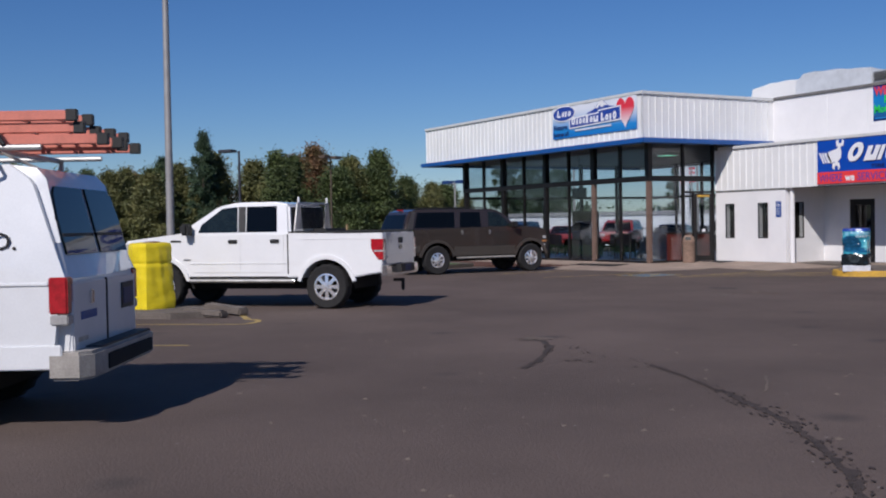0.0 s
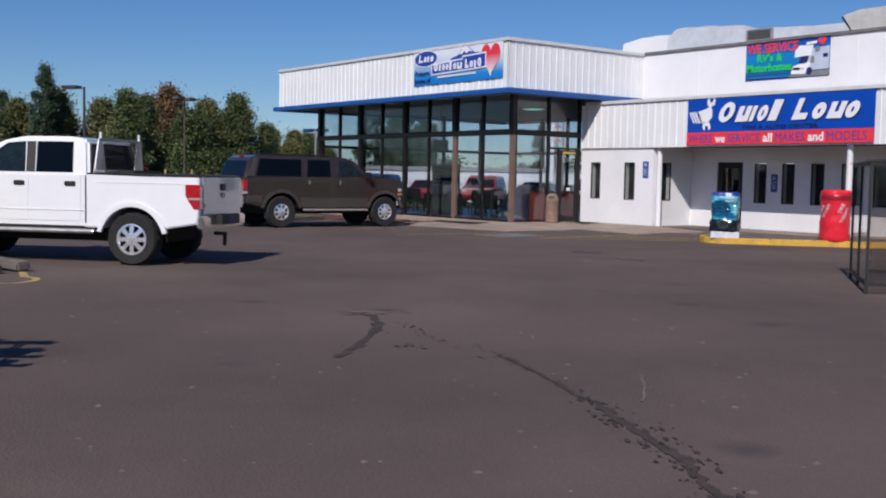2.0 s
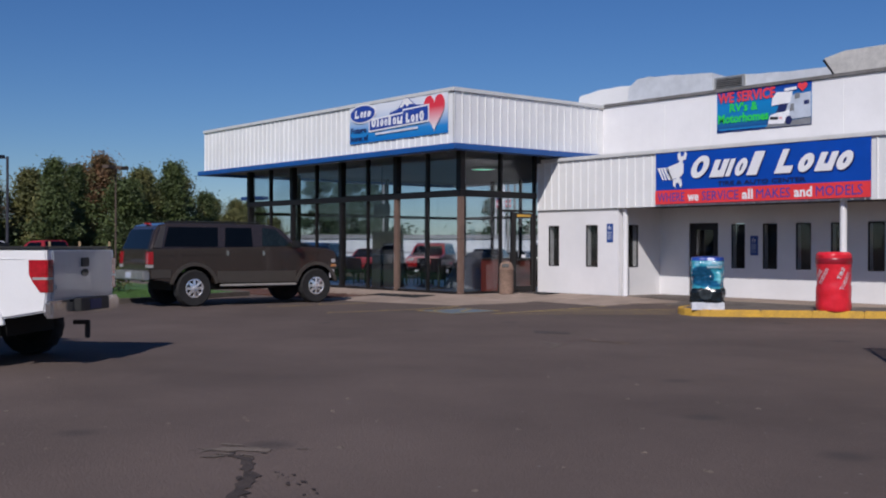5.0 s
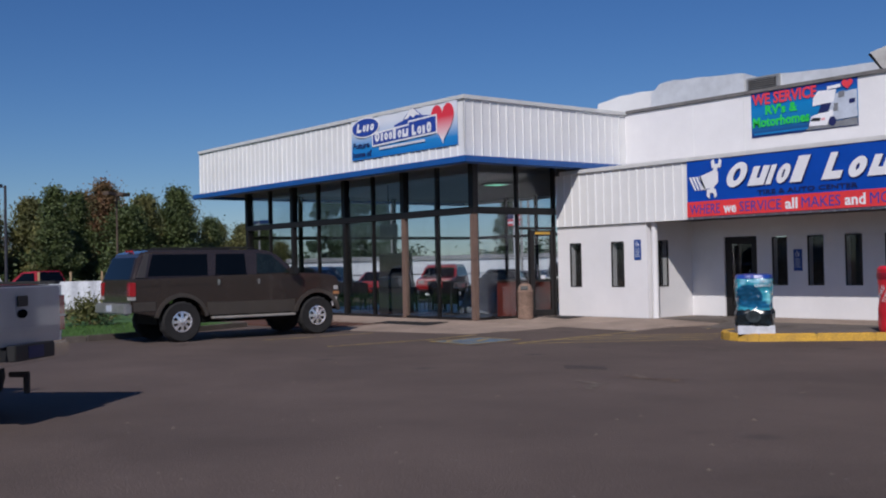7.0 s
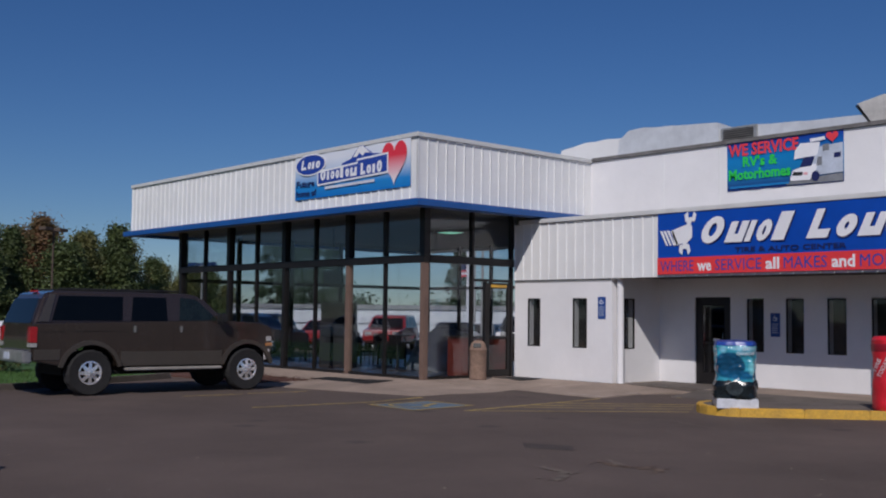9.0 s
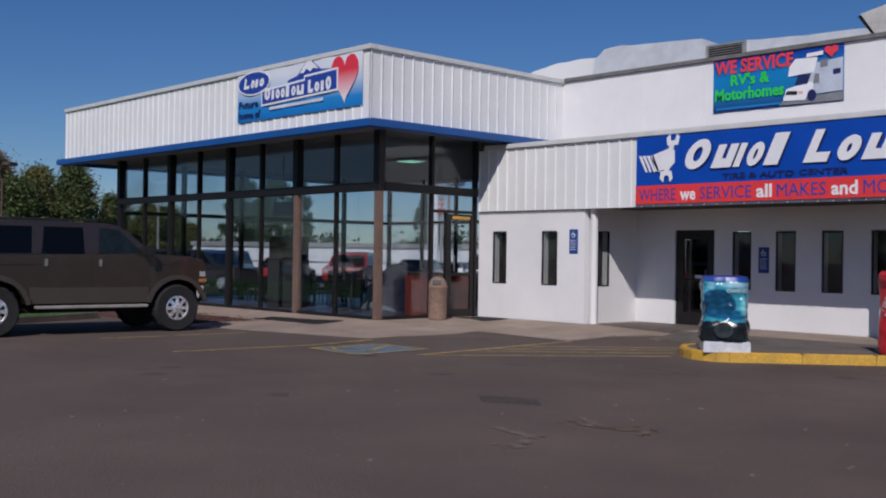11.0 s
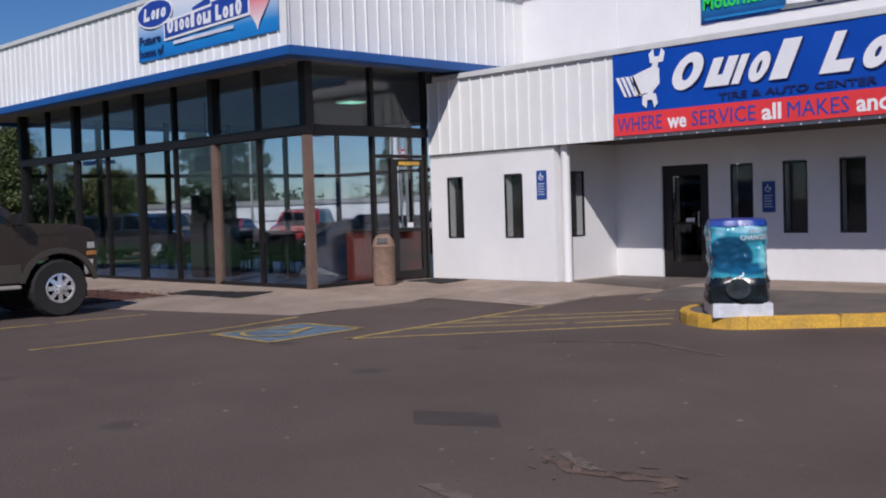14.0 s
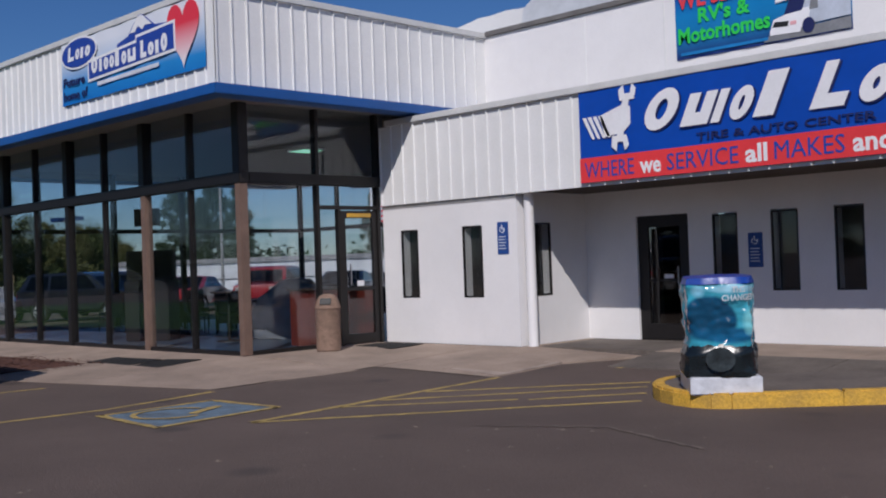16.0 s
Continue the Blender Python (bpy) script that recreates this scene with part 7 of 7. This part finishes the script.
def tree(seed, height, spread, mat, label, bare=0.1, n=110, narrow=False):
    r = random.Random(seed)
    t = thing("tree", label, "tree", group="trees round the lot")
    own = rod((0, 0, 0), (0.05, 0.03, height * 0.45), 0.13, None, 8, 0.09)
    own = rod((0.05, 0.03, height * 0.45), (0, 0.08, height * 0.93), 0.09, own, 8, 0.02)
    clumps = []
    for i in range(n):
        f = r.random() ** 0.8
        z = height * (bare + (0.97 - bare) * f)
        wide = spread * (min(1.0, 1.25 * (1 - f) ** 0.95 + 0.03) * min(1.0, 0.6 + 1.6 * f) if not narrow else (1 - f) ** 0.8 + 0.04)
        a = r.uniform(0, 2 * math.pi)
        rad = wide * r.uniform(0.2, 1.0) * (0.82 + 0.3 * math.sin(3 * a + seed) * math.sin(7 * f + seed))
        x, y = rad * math.cos(a), rad * math.sin(a)
        clumps.append((x, y, z, r.uniform(0.22, 0.5) * (spread / 2.6) * (0.6 if narrow else 1)))
        if i % 5 == 0:
            own = rod((0, 0, max(0.6, z - rad * 0.7)), (x * 0.9, y * 0.9, z), 0.035, own, 5, 0.012)
    part("trunk", own, BARK, t)
    me = leaf_cloud(clumps, seed + 100, 0.085 if not narrow else 0.075, 300)
    me.materials.append(mat)
    part("crown", me, None, t)
    return t


proto = [tree(1, 6.2, 3.3, LEAF_GREEN, "round green leafy tree behind the lot"), tree(2, 7.2, 3.1, LEAF_OLIVE, "tall olive green tree behind the lot"),
         tree(3, 7.6, 3.2, LEAF_RUST, "tree with rusty autumn leaves behind the lot"), tree(4, 8.4, 3.1, LEAF_DARK, "dark pointed conifer behind the lot", 0.05, 130, True),
         tree(5, 5.2, 3.0, LEAF_OLIVE, "low bushy olive tree behind the lot", 0.05), tree(6, 7.2, 2.5, LEAF_GREEN, "slim green tree behind the lot", 0.12)]
spots = [(0, -66.6, -28.4, 7.6), (1, -71.5, -21.8, 8.4), (3, -66.6, 4.1, 13.2), (4, -68.2, -16.0, 6.9), (5, -73.2, -26.8, 9.0), (0, -69.9, -7.8, 8.4), (4, -68.2, -4.0, 8.5), (2, -76.5, -0.0, 10.4), (1, -73.2, 3.6, 11.0), (2, -74.0, 7.9, 10.9), (1, -69.1, 5.9, 11.7), (1, -74.8, 11.9, 11.7), (5, -71.5, 14.8, 11.8), (0, -70.7, 0.5, 9.8), (2, -76.5, 17.1, 12.5), (4, -69.1, 12.0, 10.2), (4, -71.5, 20.4, 9.9), (5, -76.5, 23.4, 12.2), (0, -81.4, 27.7, 11.2), (4, -79.8, 35.1, 8.3), (1, -89.7, 40.9, 10.2), (0, -67.4, -12.2, 8.0), (4, -71.5, -33.4, 6.4), (1, -72.4, 25.2, 11.8), (5, -76.5, 30.2, 10.1), (5, -68.2, 22.7, 12.3), (0, -66.6, 17.5, 10.5), (5, -65.8, 10.9, 11.7), (4, -64.9, -1.3, 8.1), (1, -73.2, -38.3, 8.9), (0, -79.8, -15.2, 9.2), (3, -99.6, 9.0, 13.7), (5, -81.4, 9.5, 11.4), (4, -83.1, 16.1, 9.4), (1, -70.7, -2.0, 9.7), (5, -75.7, -4.5, 9.9), (2, -76.5, 19.3, 13.7), (1, -78.1, -11.1, 9.5), (5, -70.7, -19.3, 8.5), (1, -69.1, 20.1, 11.7)]
rt = random.Random(12)
used = set()
TALL = (6.2, 7.2, 7.6, 8.4, 5.2, 7.2)
for k, x, y, top in spots:
    s = top / TALL[k]
    wide = s * (1.0 if k != 3 else 0.85) * rt.uniform(0.85, 1.1)
    m = pose(x, y, ground_z(x, y), 0, 0, rt.uniform(0, 360)) @ Matrix.Diagonal((wide, wide, s, 1))
    if k not in used:
        used.add(k)
        proto[k].matrix_basis = m
    else:
        ob = copy_thing(proto[k], m)
        ob.matrix_basis = m
for i in range(20):
    x, y = -75 + 5.2 * i + rt.uniform(-2, 2), 80 + rt.uniform(-6, 10)
    k = (1.3, 1.0, 1.2, 1.0, 0.9)[i % 5] * rt.uniform(0.85, 1.1)
    m = pose(x, y, ground_z(x, y), 0, 0, rt.uniform(0, 360)) @ Matrix.Diagonal((k, k, k, 1))
    copy_thing(proto[(0, 1, 4, 5, 3)[i % 5]], m)
for k, x, y, size in ((3, -104, 62, 1.45), (3, -98, 67, 1.25), (3, -108, 70, 1.5), (3, -96, 60, 1.05), (0, -92, 44, 1.3), (1, -86, 36, 1.2), (4, -100, 52, 1.2), (3, -80, 74, 1.1), (1, -64, 80, 1.0), (0, -112, 56, 1.4), (5, -84, 30, 1.1)):
    copy_thing(proto[k], pose(x, y, ground_z(x, y), 0, 0, 40 * size) @ Matrix.Diagonal((size, size, size, 1)))
# low hedge filling the foot of the tree belt
hedge = []
rh = random.Random(8)
for i in range(420):
    x, y = -70 + rh.uniform(-5.0, 4.0), rh.uniform(-42, 36)
    hedge.append((x, y, ground_z(x, y) + rh.uniform(0.3, 4.2), rh.uniform(0.8, 1.5)))
me = leaf_cloud(hedge, 77, 0.17, 260)
me.materials.append(LEAF_GREEN)
tagged(new("undergrowth", me), "dense dark green undergrowth at the foot of the trees", "bushes", kind="stuff")
woods = []
for i in range(520):
    a = radians(rh.uniform(112, 172))
    d = rh.uniform(185, 215)
    x, y = 15 + d * math.cos(a), -10 + d * math.sin(a)
    woods.append((x, y, ground_z(x, y) + rh.uniform(0.5, 5.5) + 2.5 * math.sin(a * 23) ** 2, rh.uniform(1.6, 3.0)))
me = leaf_cloud(woods, 78, 0.5, 70)
me.materials.append(LEAF_DARK)
tagged(new("distant_woods", me), "dark line of distant woods on the horizon", "woods", kind="stuff")
# shrub and white screen by the lawn
shrub = thing("shrub", "low green shrub on the lawn", "shrub", pose(-8.8, -7.4, -0.03))
me = leaf_cloud([(0.5 * math.cos(a) * k, 0.5 * math.sin(a) * k, 0.35 + 0.25 * (1 - k), 0.35) for a in range(6) for k in (0.3, 1.0)], 90, 0.06, 160)
me.materials.append(LEAF_OLIVE)
part("foliage", me, None, shrub)
part("stems", rod((0, 0, 0), (0, 0, 0.5), 0.03), BARK, shrub)
screen = thing("fabric_screen", "white fabric screen stretched between wooden posts", "fence", pose(-20.3, -3.9, -0.03, 0, 0, 66) @ Matrix.Diagonal((0.8, 1, 1.3, 1)))
own = bmesh.new()
gridv = [[own.verts.new((-1.5 + 3.0 * i / 20, 0.05 * math.sin(i * 1.1) + 0.03 * j, 0.1 + 0.85 * j / 3)) for j in range(4)] for i in range(21)]
for i in range(20):
    for j in range(3):
        own.faces.new((gridv[i][j], gridv[i + 1][j], gridv[i + 1][j + 1], gridv[i][j + 1]))
ext = bmesh.ops.extrude_face_region(own, geom=own.faces[:])
for v in [g for g in ext["geom"] if isinstance(g, bmesh.types.BMVert)]:
    v.co.y += 0.01
part("fabric", own, WHITE_WRAP, screen)
for x in (-1.5, 0.0, 1.5):
    part("post", box(x - 0.05, x + 0.05, 0.1, 0.2, 0, 1.25), WOOD, screen)


# ---- lamps and poles ----
def lot_lamp(m, height, head, mat, label, twin=False):
    l = thing("street_lamp", label, "lamp", m, group="parking lot lamps")
    part("base", lathe([(0, 0), (0.3, 0), (0.3, 0.6), (0, 0.6)], None, 16), CONCRETE, l)
    part("pole", rod((0, 0, 0.6), (0, 0, height), 0.09, None, 12, 0.065), mat, l)
    for s in ((1, -1) if twin else (1,)):
        part("arm", rod((0, 0, height - 0.15), (s * 0.5, 0, height - 0.05), 0.03), mat, l)
        part("head", box(min(s * 0.35, s * 1.3), max(s * 0.35, s * 1.3), -0.3, 0.3, height - 0.12, height + 0.14, bevel=0.03), head, l)
    return l


tall = thing("tall_pole", "tall tapering grey steel pole behind the pickup", "pole", pose(-3.76, -16.1, LOT))
part("shaft", rod((0, 0, 0), (0, 0, 14), 0.13, None, 14, 0.07), POLE_GREY, tall)
part("base_plate", box(-0.25, 0.25, -0.25, 0.25, 0, 0.04), POLE_GREY, tall)
lot_lamp(pose(-61.2, 5.7, ground_z(-61.2, 5.7), 0, 0, 215) @ Matrix.Diagonal((1.5, 1.5, 1, 1)), 8.3 - ground_z(-61.2, 5.7), LAMP_DARK, LAMP_DARK, "dark shoebox street lamp before the trees")
lot_lamp(pose(-59.0, 13.5, ground_z(-59.0, 13.5), 0, 0, 120), 7.82 + LOT - ground_z(-59.0, 13.5), BARK, BARK, "weathered brown twin lamp among the trees", True)
lot_lamp(pose(-42, -22, LOT, 0, 0, 200), 5.6, LAMP_DARK, LAMP_DARK, "dark street lamp behind the van")
for x, y, h, a in ((-34, 22, 7.5, 20), (-22, 30, 8, 70), (-10, 36, 8, 20), (-28, 44, 8.5, 50), (-48, 20, 7.5, 10), (-16, 52, 8.5, 40), (2, 46, 8.5, 10), (-20, 21, 6.2, 30), (-27, 27, 6.5, 60), (-14, 27, 6.2, 15), (-31, 37, 7, 45), (-21, 37, 7, 80)):
    lot_lamp(pose(x, y, ground_z(x, y), 0, 0, a), h, LAMP_BLUE, POLE_GREY, "grey pole with blue twin lamp heads beyond the showroom", True)
flag = thing("flag_pole", "white flag pole with a striped flag", "flag", pose(-69.0, 64.0, ground_z(-69, 64)))
part("pole", rod((0, 0, 0), (0, 0, 13), 0.1, None, 12, 0.06), PRINT_WHITE, flag)
for i in range(7):
    part("stripe", prism([(0.08 + 0.35 * j, 0.06 * math.sin(j * 1.2)) for j in range(8)] + [(0.08 + 0.35 * j, 0.02 + 0.06 * math.sin(j * 1.2)) for j in reversed(range(8))], 9.4 + 0.26 * i, 9.66 + 0.26 * i, "z"), PRINT_RED if i % 2 == 0 else PRINT_WHITE, flag)
part("canton", prism([(0.08 + 0.35 * j, -0.012 + 0.06 * math.sin(j * 1.2)) for j in range(4)] + [(0.08 + 0.35 * j, 0.032 + 0.06 * math.sin(j * 1.2)) for j in reversed(range(4))], 10.2, 11.22, "z"), PRINT_NAVY, flag)
bigpole = thing("tall_pole", "tall white pole beyond the showroom", "pole", pose(-34.0, 33.0, ground_z(-34, 33)))
part("shaft", rod((0, 0, 0), (0, 0, 12), 0.2, None, 14, 0.14), PRINT_WHITE, bigpole)
road_sign = thing("road_sign", "white road sign with dark curved arrows on a post", "sign", pose(-50.0, 20.0, ground_z(-50, 20), 0, 0, 55))
part("post", rod((0, 0, 0), (0, 0, 2.0), 0.04), GALV, road_sign)
part("plate", box(-0.4, 0.4, -0.05, -0.03, 1.6, 2.6, bevel=0.006), PRINT_WHITE, road_sign)
for x in (-0.18, 0.14):
    part("arrow", prism([(x - 0.05, 1.75), (x + 0.03, 1.75), (x + 0.08, 2.2), (x + 0.16, 2.2), (x + 0.05, 2.45), (x - 0.08, 2.2), (x, 2.2)], -0.056, -0.051, "y"), UNDER, road_sign)


# ---- far buildings ----
def far_building(name, label, m, w, h, dp, storeys_windows, band):
    b = thing(name, label, "building", m)
    part("wall", box(-w / 2, w / 2, 0, dp, 0, h), FAR_WHITE, b)
    part("roof", box(-w / 2 - 0.2, w / 2 + 0.2, -0.2, dp + 0.2, h, h + 0.35), FAR_GREY, b)
    part("fascia_band", box(-w / 2, w / 2, -0.15, -0.004, h - 1.2, h - 0.2), band, b)
    n = storeys_windows
    step = w / n
    for i in range(n):
        x = -w / 2 + step * (i + 0.5)
        win = part("window", box(x - step * 0.36, x + step * 0.36, -0.06, -0.004, 0.5, 2.3), BRONZE, b)
        part("pane", box(x - step * 0.33, x + step * 0.33, -0.075, -0.062, 0.6, 2.2), DARK_GLASS, win)
    return b


fb = far_building("dealership_building", "long white dealership building beyond the car lot", pose(-36, 50, LOT - 3.2, 0, 0, 38), 64, 5.4, 18, 14, FAR_WHITE)
wordmark(fb, [(0.9, "ring"), (0.7, "low"), (0.8, "small"), (0.8, "small"), (0.9, "tall"), (0.9, "cup"), (0.5, "gap"), (0.9, "foot"), (0.9, "small"), (0.7, "low"), (0.9, "ring")], 4, 4.5, 0.8, PRINT_NAVY, 0.0, -0.16)
far_building("warehouse", "low white warehouse far behind the lot", pose(-92, 56, LOT - 3.3, 0, 0, 62), 46, 5.0, 14, 9, FAR_GREY)
far_building("warehouse", "long white warehouse far beyond the parked cars", pose(20, 88, ground_z(20, 82), 0, 0, 5), 60, 5.5, 16, 11, BLUE_TRIM)
# unseen building and trees, added behind the walker for the showroom glass to mirror
far_building("unseen_mirrored_building", "added unseen white building for the showroom glass to mirror", pose(45, -75, LOT, 0, 0, 200), 60, 5.0, 16, 10, BLUE_TRIM)
for i in range(9):
    copy_thing(proto[i % 3], pose(62 - 12 * i, -58 - 3 * (i % 2), LOT, 0, 0, 40 * i))
